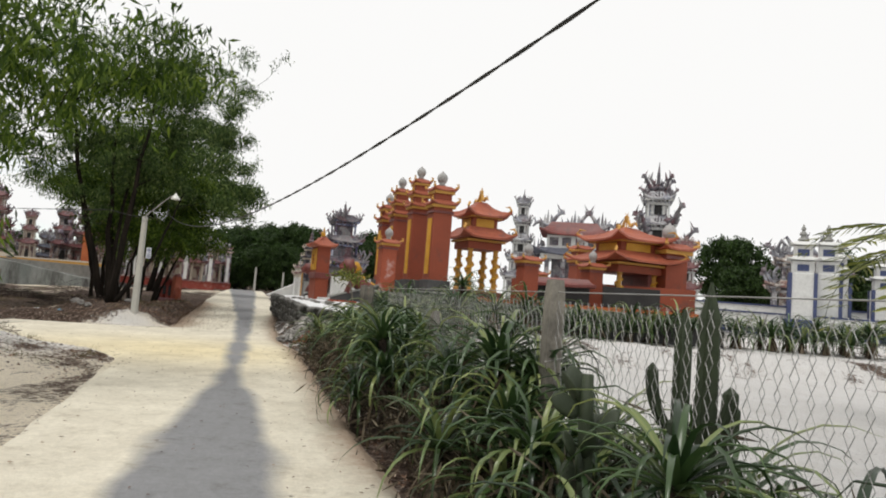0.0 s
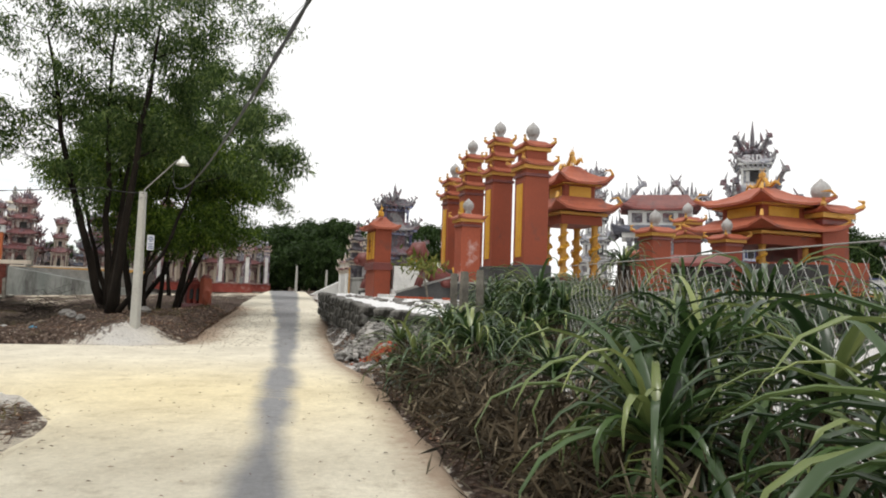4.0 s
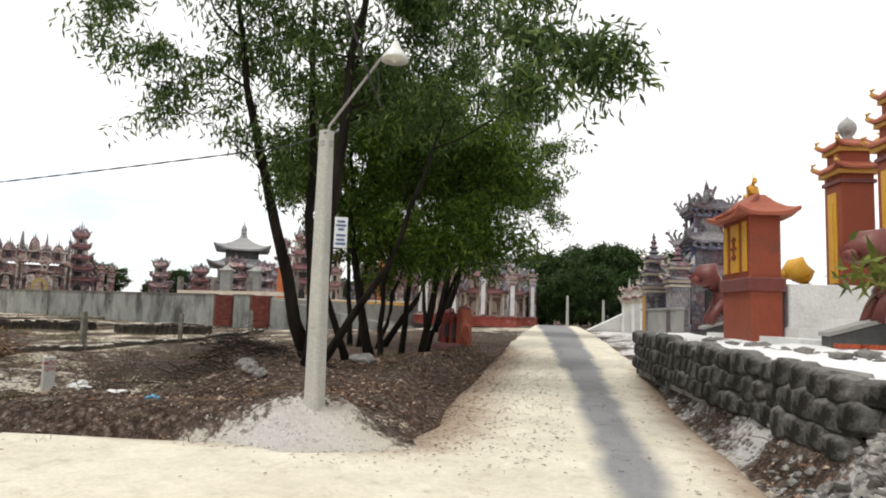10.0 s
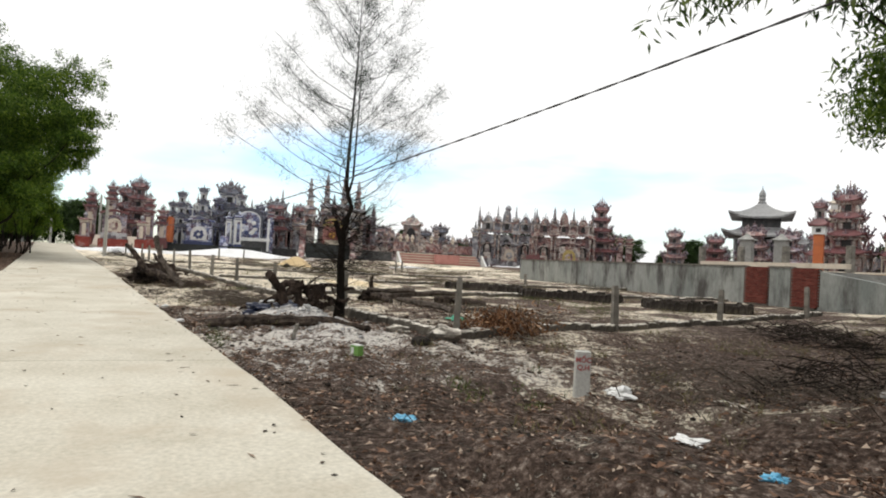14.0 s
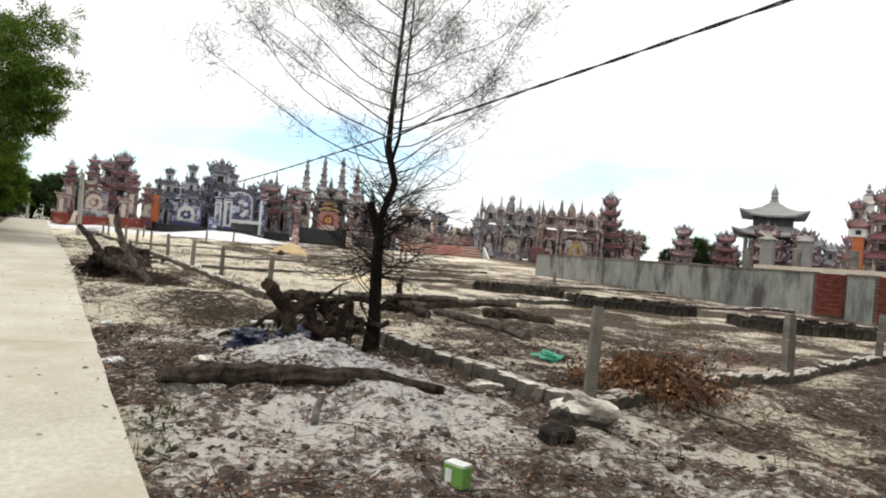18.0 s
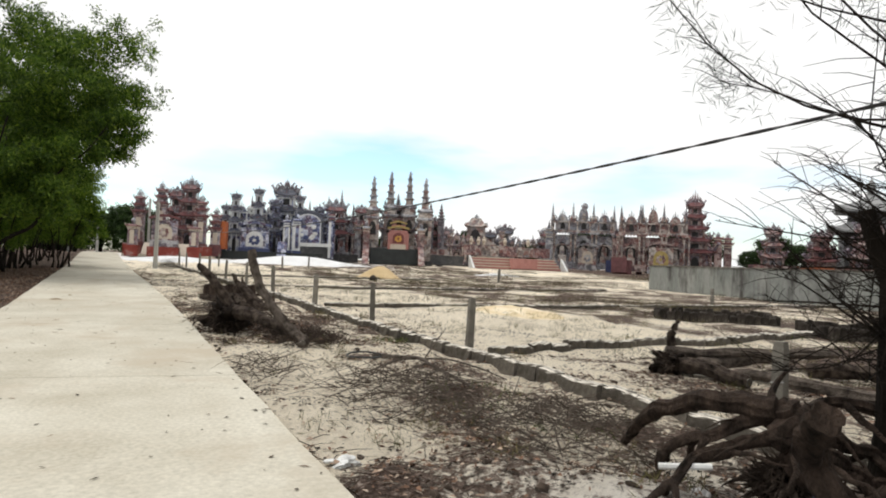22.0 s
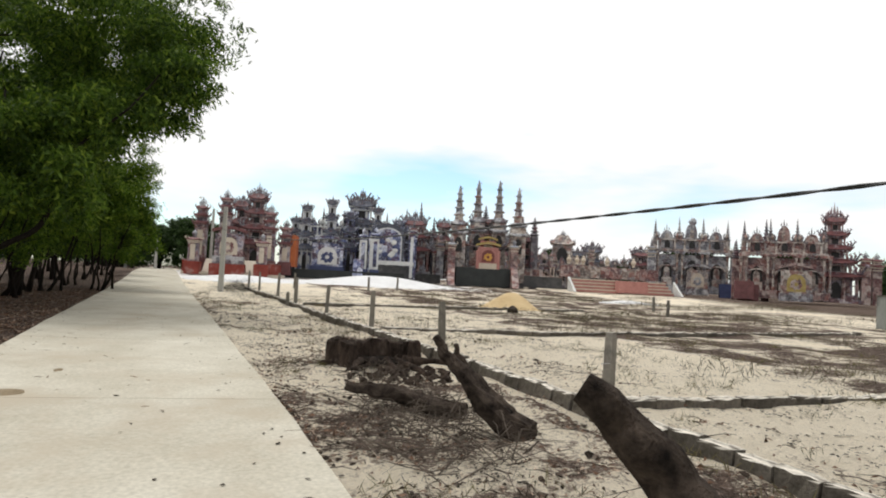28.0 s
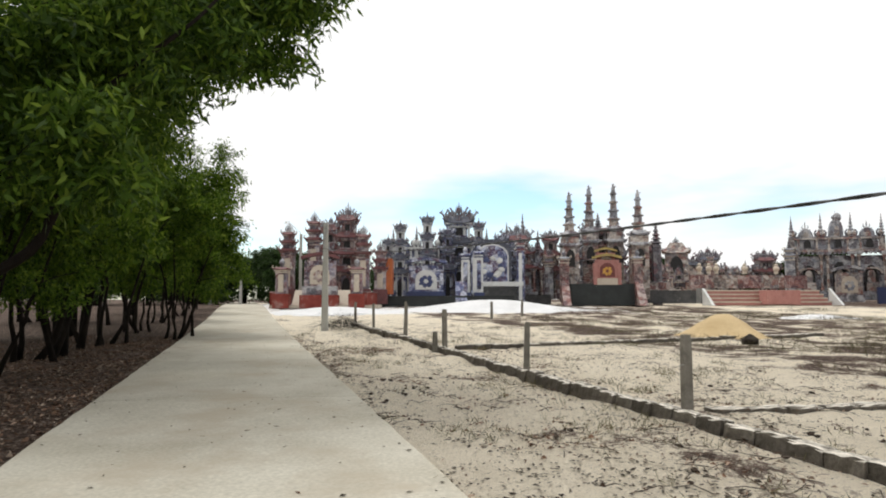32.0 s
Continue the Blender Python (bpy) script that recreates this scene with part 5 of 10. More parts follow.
for sx in (2.6, 6.7):
    part("mural_post", Shape().box((sx, 0.6, 2.6), (0.6, 0.5, 4.6), bevel=0.04), M_MOSBLUE, t)
    part("mural_strip", Shape().box((sx, 0.33, 2.6), (0.3, 0.05, 4.2), bevel=0.01), M_WHITE, t)
stair = Shape()
stair.add([(-0.1 + 1.0, -1.6, 0), (1.9, -1.6, 0), (1.9, 0.2, 2.2), (0.9, 0.2, 2.2), (0.9, 0.2, 0), (1.9, 0.2, 0)], [(0, 1, 2, 3), (0, 3, 4), (1, 5, 2)])
part("stair_cheek", stair, M_MOSBLUE, t)
pillar(t, 6.9, 2.0, 0.4, 0.7, 6.0, M_MOSBLUE, M_MAROON, M_WHITE, M_MOSDARK, 2, fin="spire")
facade(t, -0.6, 7.6, 0.6, 9.6, 7.2, M_MOSBLUE, M_WHITE, M_DARK, M_MOSDARK, 4, 1.4, 5, 1.0)
for i in range(9):
    a = i * 0.75
    part("mural_relief", Shape().lump((4.2 + 0.85 * math.cos(a), 0.38, 3.5 + 0.75 * math.sin(a)), (0.32, 0.09, 0.26), i, 1, 0.9), M_WHITE if i % 3 else M_BLUE, t)
for sx, hh in ((0.2, 7.6), (5.4, 7.0), (6.3, 6.2)):
    tower(t, sx, 4.4, 0.4, 1.6, 1.6, hh, 3, M_MOSDARK, M_BLUEROOF, M_MOSBLUE, M_MOSBLUE, True, "rod")

t = tomb("grey mosaic temple tomb with tall pinnacles and a doorway", -102.0, 27.4, 80)
part("terrace", Shape().box((0, 2.0, 0.5), (5.4, 6.0, 1.0)), M_GREYSTONE, t)
tower(t, -0.4, 2.0, 0.9, 3.6, 3.0, 7.6, 3, M_MOSGREY, M_MAROON, M_MOSRED, M_MOSGREY)
facade(t, -0.2, 4.4, 0.8, 6.6, 6.6, M_MOSMAUVE, M_MOSSAND, M_DARK, M_MOSDARK, 3, 1.4, 4, 1.0)
screen(t, -1.4, -0.6, 0.6, 2.2, 3.4, M_MOSMAUVE, M_MOSRED, M_MAROON, M_MOSGREY, roof=M_MOSRED)
for sx, hh in ((-2.6, 7.4), (-1.4, 8.4), (0.3, 9.3), (1.9, 7.6)):
    part("pinnacle_shaft", Shape().box((sx, 3.4, hh * 0.35), (0.7, 0.7, hh * 0.7), bevel=0.03), M_MOSGREY, t)
    part("pinnacle", Shape().spire((sx, 3.4, hh * 0.7), 0.42, hh * 0.34, 7), M_MOSDARK, t)
pillar(t, 2.6, -0.4, 0.5, 0.8, 5.2, M_MOSGREY, M_MOSRED, M_CREAM, M_MOSGREY, 2)

t = tomb("pink and grey cathedral tomb with four slender minarets", -96.5, 33.9, 78)
part("terrace", Shape().box((0, 3.0, 1.0), (6.6, 8.0, 2.0), bevel=0.05), M_DARKGREEN, t)
screen(t, 0.1, -0.7, 1.9, 2.2, 3.0, M_PINKWASH, M_OCHRE, M_CLAY, M_CREAM, 0.5, roof=M_OLDGOLD)
screen(t, 0.1, -0.2, 2.9, 1.7, 2.6, M_PINKWASH, M_OLDGOLD, M_CREAM, M_CREAM, 0.4, roof=M_OLDGOLD)
for sx in (-1.0, 1.2):
    part("screen_pillar", Shape().box((sx, -0.8, 2.9), (0.34, 0.5, 2.0), bevel=0.03), M_PINKWASH, t)
tower(t, 0.1, 4.2, 1.8, 4.2, 3.6, 7.4, 3, M_MOSSAND, M_MOSRED, M_MOSGREY, M_MOSGREY, True, "spire")
for sx, sy, hh in ((-3.1, 1.0, 10.2), (-0.9, 3.2, 11.2), (1.5, 3.2, 11.3), (3.4, 1.0, 10.3)):
    minaret(t, sx, sy, 0.6, 0.55, hh, M_MOSSAND, M_MOSGREY, M_MOSGREY)
for sx, sy in ((-3.8, -0.6), (2.9, -0.6)):
    pillar(t, sx, sy, 0.3, 0.8, 5.0, M_MOSRED, M_MOSGREY, M_CREAM, M_MOSGREY, 1, fin="bud")
    part("stair_cheek", Shape().add([(sx - 0.35, -3.2, 0), (sx + 0.35, -3.2, 0), (sx + 0.35, -1.0, 2.3), (sx - 0.35, -1.0, 2.3), (sx - 0.35, -1.0, 0), (sx + 0.35, -1.0, 0)], [(0, 1, 2, 3), (0, 3, 4), (1, 5, 2)]), M_MOSRED, t)
low_wall(t, 3.6, 0.5, 8.4, 0.5, 0.2, 1.2, 0.4, M_GREYSTONE, M_MOSSAND)
tower(t, 5.2, 6.0, 0.3, 2.4, 2.2, 6.6, 3, M_MOSRED, M_MAROON, M_MOSSAND, M_MOSDARK)
tower(t, -4.6, 5.0, 0.6, 2.2, 2.2, 7.4, 3, M_MOSMAUVE, M_MAROON, M_MOSSAND, M_MOSGREY)
for sx in (4.4, 5.8):
    part("pinnacle_shaft", Shape().box((sx, 4.2, 3.0), (0.8, 0.8, 6.0), bevel=0.03), M_MOSDARK, t)
    part("pinnacle", Shape().spire((sx, 4.2, 6.0), 0.55, 2.2, 5), M_MOSDARK, t)
low_wall(t, 3.6, 2.5, 6.6, 2.5, 0.4, 1.8, 0.4, M_MOSRED, M_MOSGREY)

t = tomb("sandstone-coloured tomb with a tall arched niche", -121.5, 53.8, 64)
part("terrace", Shape().box((0, 2.0, 0.6), (9.0, 5.0, 1.2), bevel=0.05), M_GREYSTONE, t)
part("niche_tower", Shape().box((0, 1.0, 3.9), (3.0, 2.4, 5.8), bevel=0.05), M_MOSSAND, t)
# flat dark arch on the front, the hollow's shade given as colour
part("niche", Shape().arch((0, -0.25, 3.4), 1.7, 2.9, 0.06), M_DARK, t)
part("niche_shrine", Shape().arch((0, -0.4, 2.2), 1.3, 2.0, 0.3), M_CREAM, t)
part("niche_roof", Shape().roof((0, 1.0, 6.8), 3.6, 3.0, 1.4, 0.4, 0.35), M_MOSSAND, t)
part("niche_crest", Shape().flame((0, 1.0, 8.1), 1.1, 5).serpent((-1.2, 1.0, 7.0), 1.5, 0, 1).serpent((1.2, 1.0, 7.0), 1.5, 0, -1), M_MOSGREY, t)
for sx in (-1, 1):
    part("wing", Shape().add([(sx * 1.5, 0.3, 1.2), (sx * 4.2, 0.3, 1.2), (sx * 4.2, 0.3, 3.4), (sx * 1.5, 0.3, 5.2), (sx * 1.5, 1.2, 1.2), (sx * 4.2, 1.2, 1.2), (sx * 4.2, 1.2, 3.4), (sx * 1.5, 1.2, 5.2)],
                             [(0, 1, 2, 3), (7, 6, 5, 4), (3, 2, 6, 7), (1, 5, 6, 2)]), M_MOSSAND, t)
    pillar(t, sx * 2.6, -1.2, 0.0, 0.7, 3.4, M_CEMENT, M_MOSSAND, M_CREAM, M_MOSGREY, 1)
    pillar(t, sx * 4.4, 2.0, 0.0, 0.8, 7.0, M_MOSSAND, M_MOSRED, M_CREAM, M_MOSGREY, 3, fin="spire")

# stepped brick terrace under construction
t = thing("brick_terrace", (-95.0, 49.6, float(level(-95, 49.6))), "unfinished stepped terrace of red brick with pale treads", "terrace", turn=90)
for i in range(4):
    part("brick_course", Shape().box((0, 0.45 * i, 0.13 + 0.36 * i), (12.2 - 0.15 * i, 0.5, 0.26)), M_PINKWASH, t)
    part("pale_tread", Shape().box((0, 0.45 * i - 0.02, 0.31 + 0.36 * i), (12.2 - 0.15 * i, 0.56, 0.12)), M_CREAM, t)
part("brick_block", Shape().box((0.6, -0.5, 0.75), (3.4, 1.2, 1.3), bevel=0.02), M_PINKWASH, t)
for i in range(5):
    part("back_wall_panel", Shape().box((-5.0 + i * 2.5, 3.4, 2.3), (2.46, 0.3, 1.3)), M_MOSRED if i % 2 == 0 else M_MOSSAND, t)
for sx in (-6.4, 6.6):
    part("white_cheek", Shape().add([(sx - 0.13, -1.2, 0), (sx + 0.13, -1.2, 0), (sx + 0.13, 0.6, 1.6), (sx - 0.13, 0.6, 1.6), (sx - 0.13, 0.6, 0), (sx + 0.13, 0.6, 0)], [(0, 1, 2, 3), (0, 3, 4), (1, 5, 2)]), M_WHITE, t)
for sx in (-5.2, -4.2, -3.4, -0.4, 3.0):
    part("urn", Shape().lathe((sx, 3.4, 3.1), [(0.2, 0), (0.16, 0.2), (0.3, 0.45), (0.3, 0.6), (0.12, 0.8), (0.2, 0.9), (0.03, 1.05)], 8), M_CREAM, t)

t = tomb("pale grey cathedral-fronted tomb with six pinnacles", -106.0, 65.6, 66)
facade(t, -0.2, 0, 0.4, 9.4, 9.9, M_MOSGREY, M_MOSSAND, M_DARK, M_MOSGREY, 3, 2.0, 4, 1.1)
part("round_head", Shape().ball((0, 0, 9.9), 0.45, 1.2), M_MOSGREY, t)
screen(t, 0.3, -2.2, 0.2, 2.6, 4.2, M_MOSSAND, M_MOSGREY, M_CREAM, M_MOSGREY, roof=M_MOSGREY)
for sx in (-5.4, 5.0):
    pillar(t, sx, -1.5, 0.2, 0.9, 7.0, M_MOSGREY, M_MOSGREY, M_CREAM, M_MOSDARK, 2, fin="spire")
part("dark_wall", Shape().box((4.6, -2.0, 0.9), (3.0, 0.5, 1.8)), M_BLUE, t)

t = tomb("large mauve and brown tomb front with a many-roofed tower", -91.0, 70.0, 56)
facade(t, -2.4, 0, 0.4, 8.4, 9.0, M_MOSRED, M_MOSSAND, M_DARK, M_MOSDARK, 3, 2.0, 4, 1.0)
tower(t, 3.0, 2.2, 0.3, 4.4, 4.0, 11.6, 5, M_MOSMAUVE, M_MAROON, M_MOSRED, M_MOSMAUVE)
for sx, hh in ((-7.2, 7.0), (-6.4, 8.2), (-4.0, 9.4)):
    part("pinnacle_shaft", Shape().box((sx, 2.0, hh * 0.35), (0.8, 0.8, hh * 0.7), bevel=0.03), M_MOSRED, t)
    part("pinnacle", Shape().spire((sx, 2.0, hh * 0.7), 0.5, hh * 0.33, 7), M_MOSDARK, t)
screen(t, -1.4, -2.4, 0.2, 3.0, 4.4, M_MOSSAND, M_MOSRED, M_OLDGOLD, M_MOSGREY, roof=M_MOSRED)
part("maroon_steps", Shape().box((-6.6, -2.4, 1.2), (2.0, 1.2, 2.0), bevel=0.05), M_MAROON, t)
low_wall(t, -7.2, -1.6, -5.0, -1.6, 0, 1.8, 0.4, M_MAROON, M_MOSRED)
for sx, sy in ((5.8, 0.5), (7.2, 2.0)):
    pillar(t, sx, sy, 0.2, 0.9, 6.0, M_MOSRED, M_MAROON, M_CREAM, M_MOSGREY, 2, fin="flame")

for i, (x, y, w, h, body, roof) in enumerate(((-96, 92, 3.2, 8.6, M_MOSGREY, M_MOSRED), (-92, 97, 3.6, 8.0, M_MOSRED, M_MAROON), (-86, 99, 4.4, 9.6, M_MOSMAUVE, M_MOSRED), (-80.5, 100, 4.0, 9.0, M_MOSMAUVE, M_MOSMAUVE))):
    t = tomb("mauve tiered shrine tomb with ridge beasts", x, y, 45, group="distant shrines")
    tower(t, 0, 0, 0, w, w, h, 3, body, roof, M_MOSRED, M_MOSMAUVE)
    low_wall(t, -w, -w, w, -w, 0, 2.0, 0.4, M_ORANGE if i % 2 else M_MOSRED, M_MOSRED)

for i, (x, y, w, h, a) in enumerate(((-128.0, 62.0, 4.0, 8.2, 66), (-126.5, 70.0, 3.8, 8.0, 64), (-72.9, 99.5, 3.6, 7.2, 32), (-65.0, 107.0, 3.8, 7.6, 30), (-116.0, 43.0, 3.2, 7.6, 72), (-118.5, 47.5, 2.8, 6.6, 70), (-124.0, 57.5, 3.0, 6.8, 66), (-114.0, 38.5, 2.6, 6.2, 74))):
    body, roof = ((M_MOSGREY, M_BLUEROOF), (M_MOSMAUVE, M_MAROON), (M_MOSDARK, M_MOSRED))[i % 3]
    t = tomb("distant tiered tomb with dark upturned roofs", x, y, a, group="distant tombs")
    tower(t, 0, 0, 0, w, w, h, 3, body, roof, M_MOSSAND, M_MOSDARK)
    facade(t, w * 1.3, 1.0, 0.2, w * 1.4, h * 0.72, body, M_MOSSAND, M_DARK, M_MOSDARK, 2, 1.4, 3, 1.0)

# grey pagoda
t = thing("pagoda", (-93.8, 108.9, 1.0), "grey stone pagoda with two upturned roofs", "pagoda", turn=42)
part("base", Shape().box((0, 0, 0.9), (10.5, 10.5, 1.8), bevel=0.05), M_CEMENT, t)
part("lower_hall", Shape().box((0, 0, 4.6), (6.8, 6.8, 5.8), bevel=0.05), M_GREYSTONE, t)
for cx, cy in itertools.product((-3.9, -1.3, 1.3, 3.9), (-3.9, 3.9)):
    part("column", Shape().lathe((cx, cy, 1.8), [(0.42, 0), (0.42, 0.3), (0.28, 0.4), (0.28, 5.2), (0.42, 5.6)], 8), M_GREYROOF, t)
    if abs(cx) > 2:
        part("column", Shape().lathe((cx, cy / 3, 1.8), [(0.42, 0), (0.42, 0.3), (0.28, 0.4), (0.28, 5.2), (0.42, 5.6)], 8), M_GREYROOF, t)
part("lower_roof", Shape().roof((0, 0, 8.0), 11.4, 11.4, 1.5, 1.0, 0.55, 0.3), M_GREYROOF, t)
part("upper_hall", Shape().box((0, 0, 10.1), (6.0, 6.0, 2.2), bevel=0.05), M_GREYSTONE, t)
part("upper_roof", Shape().roof((0, 0, 11.2), 9.6, 9.6, 2.6, 1.0, 0.12, 0.3), M_GREYROOF, t)
part("spire", Shape().lathe((0, 0, 13.6), [(0.7, 0), (0.7, 0.5), (0.45, 0.6), (0.6, 1.0), (0.5, 1.4), (0.58, 1.7), (0.45, 2.2), (0.1, 2.8), (0.02, 3.4)], 8), M_GREYROOF, t)
for i, (cx, hh) in enumerate(((-6.6, 6.8), (-4.8, 5.4), (4.8, 6.2), (6.8, 8.2), (8.8, 7.4))):
    tt = tomb("pale grey carved gate tower beside the pagoda", -93.8 + cx * 0.74 + 4.5, 108.9 + cx * 0.67 - 6.0, 42, 1.0, "pagoda gate towers")
    tower(tt, 0, 0, 0, 2.2, 2.2, hh, 2, M_CEMENT, M_GREYROOF, M_MOSGREY, M_MOSGREY)

# ---- long retaining wall of the field with brick piers ----
wall = thing("retaining_wall", (0, 0, 0), "grey rendered retaining wall with bare brick piers", "wall")
tagged(wall, kind="structure")
WY = 40.8
for a, b in ((-55.1, -49.0), (-49.0, -43.5), (-43.5, -38.0), (-38.0, -32.3), (-30.9, -29.7)):
    zt, zb = 2.0, 0.2
    part("wall_panel", Shape().box(((a + b) / 2, WY + 0.15, (zt + zb) / 2), (abs(b - a) - 0.012, 0.3, zt - zb), bevel=0.015), M_WALLCEMENT, wall)
    part("coping", Shape().box(((a + b) / 2, WY + 0.15, zt + 0.03), (abs(b - a), 0.38, 0.07)), M_POST, wall)
part("cream_parapet", Shape().box((-32.2, WY + 1.3, 2.16), (8.6, 0.3, 0.22), bevel=0.02), M_CREAM, wall)
part("wall_end", Shape().box((-54.94, WY + 6.4, 1.1), (0.3, 12.0, 1.8)), M_WALLCEMENT, wall)
part("stair_flank", Shape().add([(-28.4, WY, 0.2), (-20.5, WY, 0.2), (-20.5, WY, 0.7), (-28.4, WY, 1.9), (-28.4, WY + 0.3, 0.2), (-20.5, WY + 0.3, 0.2), (-20.5, WY + 0.3, 0.7), (-28.4, WY + 0.3, 1.9)], [(0, 1, 2, 3), (7, 6, 5, 4), (3, 2, 6, 7), (1, 5, 6, 2)]), M_WALLCEMENT, wall)
for i in range(6):
    part("stair_tread", Shape().box((-27.4 + i * 1.15, WY + 1.6, 0.8 - 0.1 * i), (1.15, 2.6, 1.7 - 0.2 * i)), M_CEMENT, wall)
part("fill", Shape().box((-41.4, WY + 14.2, 0.9), (25.8, 27.6, 2.0)), M_CEMENT, wall)
brick_mesh = Shape().box((0, 0, 0), (0.205, 0.1, 0.058), bevel=0.006).mesh("brick", M_BRICK)
for x0 in (-32.25, -29.65):
    n = 0
    for r in range(26):
        for c in range(6):
            x = x0 + 0.12 + c * 0.216 + (0.108 if r % 2 else 0)
            if x > x0 + 1.32:
                continue
            ob = part("brick", brick_mesh, None, wall)
            ob.location = (x, WY - 0.02 + 0.008 * ((r * 7 + c * 3) % 3), 0.33 + r * 0.066)
    part("mortar", Shape().box((x0 + 0.66, WY + 0.12, 1.1), (1.34, 0.24, 1.78)), M_POST, wall)
rail = thing("terrace_rail", (0, 0, 0), "ochre-capped low parapet with orange posts above the wall", "railing")
part("rail", Shape().box((-38.5, 60.0, 2.0), (17.0, 0.4, 0.4), bevel=0.05), M_OCHRE, rail)
part("pale_cap", Shape().box((-38.5, 60.0, 2.26), (17.0, 0.5, 0.12), bevel=0.02), M_CREAM, rail)
for x in (-45.6, -42.6, -39.6, -36.0):
    part("rail_post", Shape().box((x + 6, 45.0, 2.6), (0.3, 0.3, 1.3), bevel=0.02), M_POST, rail)

# towers standing on the terrace beyond the wall
for x, y, w, h in ((-47.6, 65.0, 0.95, 5.6), (-33.6, 61.0, 0.82, 6.0)):
    t = thing("gate_pillar", (x, y, 1.8), "orange square gate pillar with a white lantern block", "pillar", "orange gate pillars", 30)
    part("shaft", Shape().box((0, 0, h * 0.33), (w * 0.78, w * 0.78, h * 0.66), bevel=0.03), M_ORANGE, t)
    part("lantern", Shape().box((0, 0, h * 0.72), (w * 1.05, w * 1.05, h * 0.12), bevel=0.03), M_WHITE, t)
    # dark sheet paints the window's shade on the solid block
    part("window", Shape().box((0, -w * 0.53, h * 0.72), (w * 0.4, 0.04, h * 0.06)), M_DARK, t)
    part("roof", Shape().roof((0, 0, h * 0.8), w * 1.6, w * 1.6, h * 0.08, 0.3, 0.5), M_MAROON, t)
t = tomb("white stepped gate towers with pointed finials", -56.6, 80.0, 30, 0.9)
for sx in (-0.75, 0.75):
    part("pedestal", Shape().box((sx, 0, 1.4), (1.7, 1.7, 2.8), bevel=0.05), M_WHITE, t)
    part("shaft", Shape().box((sx, 0, 5.0), (1.3, 1.3, 4.6), bevel=0.05), M_CREAM, t)
    part("panel", Shape().box((sx, -0.67, 5.0), (0.7, 0.06, 4.0)), M_MAROON, t)
    for k in range(3):
        part("tier_roof", Shape().roof((sx, 0, 7.3 + k * 0.9), 2.0 - 0.25 * k, 2.0 - 0.25 * k, 0.3, 0.2, 0.5), M_CREAM, t)
        part("tier_neck", Shape().box((sx, 0, 7.75 + k * 0.9), (1.2 - 0.15 * k, 1.2 - 0.15 * k, 0.7)), M_WHITE, t)
    part("finial", Shape().spire((sx, 0, 9.8), 0.4, 1.4, 3), M_CEMENT, t)
for i, sx in enumerate((-9.0, -5.5)):
    tt = thing("cement_pillar", (-57 + sx * 0.9, 80 + sx * 0.5, 1.6), "plain cement gate post with a pyramid cap", "pillar", "cement posts", 30)
    part("shaft", Shape().box((0, 0, 2.2), (1.3, 1.3, 4.4), bevel=0.05), M_CEMENT, tt)
    part("cap", Shape().roof((0, 0, 4.4), 1.7, 1.7, 0.7, 0.05, 0.1), M_CEMENT, tt)
for x, y, w, h, lv, body, roof, trim, top in ((-48.7, 70.0, 3.4, 9.6, 4, M_MOSRED, M_MAROON, M_MOSSAND, "flame"), (-50.4, 68.6, 1.7, 8.4, 4, M_MOSMAUVE, M_MAROON, M_MOSSAND, "flame"), (-45.8, 71.6, 1.5, 7.0, 3, M_MOSRED, M_MAROON, M_CREAM, "flame"),
                                              (-42.6, 80.0, 6.0, 12.2, 5, M_MOSRED, M_MAROON, M_MOSSAND, "rod"), (-46.2, 79.0, 2.6, 8.4, 3, M_MOSGREY, M_MAROON, M_MOSSAND, "flame"), (-40.2, 81.6, 2.2, 7.6, 3, M_MOSRED, M_MAROON, M_CREAM, "flame"),
                                              (-35.0, 68.0, 2.0, 9.8, 4, M_MOSRED, M_MAROON, M_MOSSAND, "rod"), (-33.5, 69.5, 1.9, 9.2, 4, M_MOSMAUVE, M_MAROON, M_MOSSAND, "flame"), (-31.0, 67.5, 2.6, 6.6, 3, M_MOSRED, M_MAROON, M_CREAM, "flame"), (-28.6, 66.0, 2.2, 4.8, 2, M_MOSRED, M_MAROON, M_CREAM, "flame")):
    t = tomb("red and mauve mosaic tower tomb with tiered roofs", x, y, 26, 1.2, "tower tombs on the terrace")
    tower(t, 0, 0, 0, w, w, h, lv, body, roof, trim, M_MOSMAUVE if body is not M_MOSGREY else M_MOSGREY, True, top)
t = thing("stone_dragon", (-25.2, 60.0, 1.2), "weathered pink stone dragon balustrade", "statue")
part("dragon", Shape().serpent((0, 0, 0.3), 3.4, 0.2, 1).serpent((2.4, 0.5, 0.0), 2.4, 0.2, -1), M_MOSSAND, t)
part("plinth", Shape().box((0.8, 0.2, 0.2), (5.0, 1.0, 0.9)), M_CEMENT, t)


# ---- the orange tomb compound beside the main road ----
TURN = -68.3
for (x, y, top, tiers) in ((-0.3, 24.4, 6.45, 2), (-1.2, 26.3, 6.95, 3), (-2.1, 28.5, 6.85, 3), (-2.8, 30.8, 6.45, 2)):
    t = thing("gate_pillar", (x, y, 1.5), "tall orange-red gate pillar with tiered roofs and a stone bud", "pillar", "tall gate pillars", TURN)
    pillar(t, 0, 0, 0, 0.74 if tiers == 2 else 0.68, top - 1.55, M_RED, M_ROOFRED, M_OCHRE, M_SHELL, tiers, M_GREYSTONE, 0.62, M_GOLD, (0, -1))
t = thing("gate_pillar", (-2.1, 23.75, 1.55), "short faded red corner pillar with a stone ball", "pillar", "", TURN)
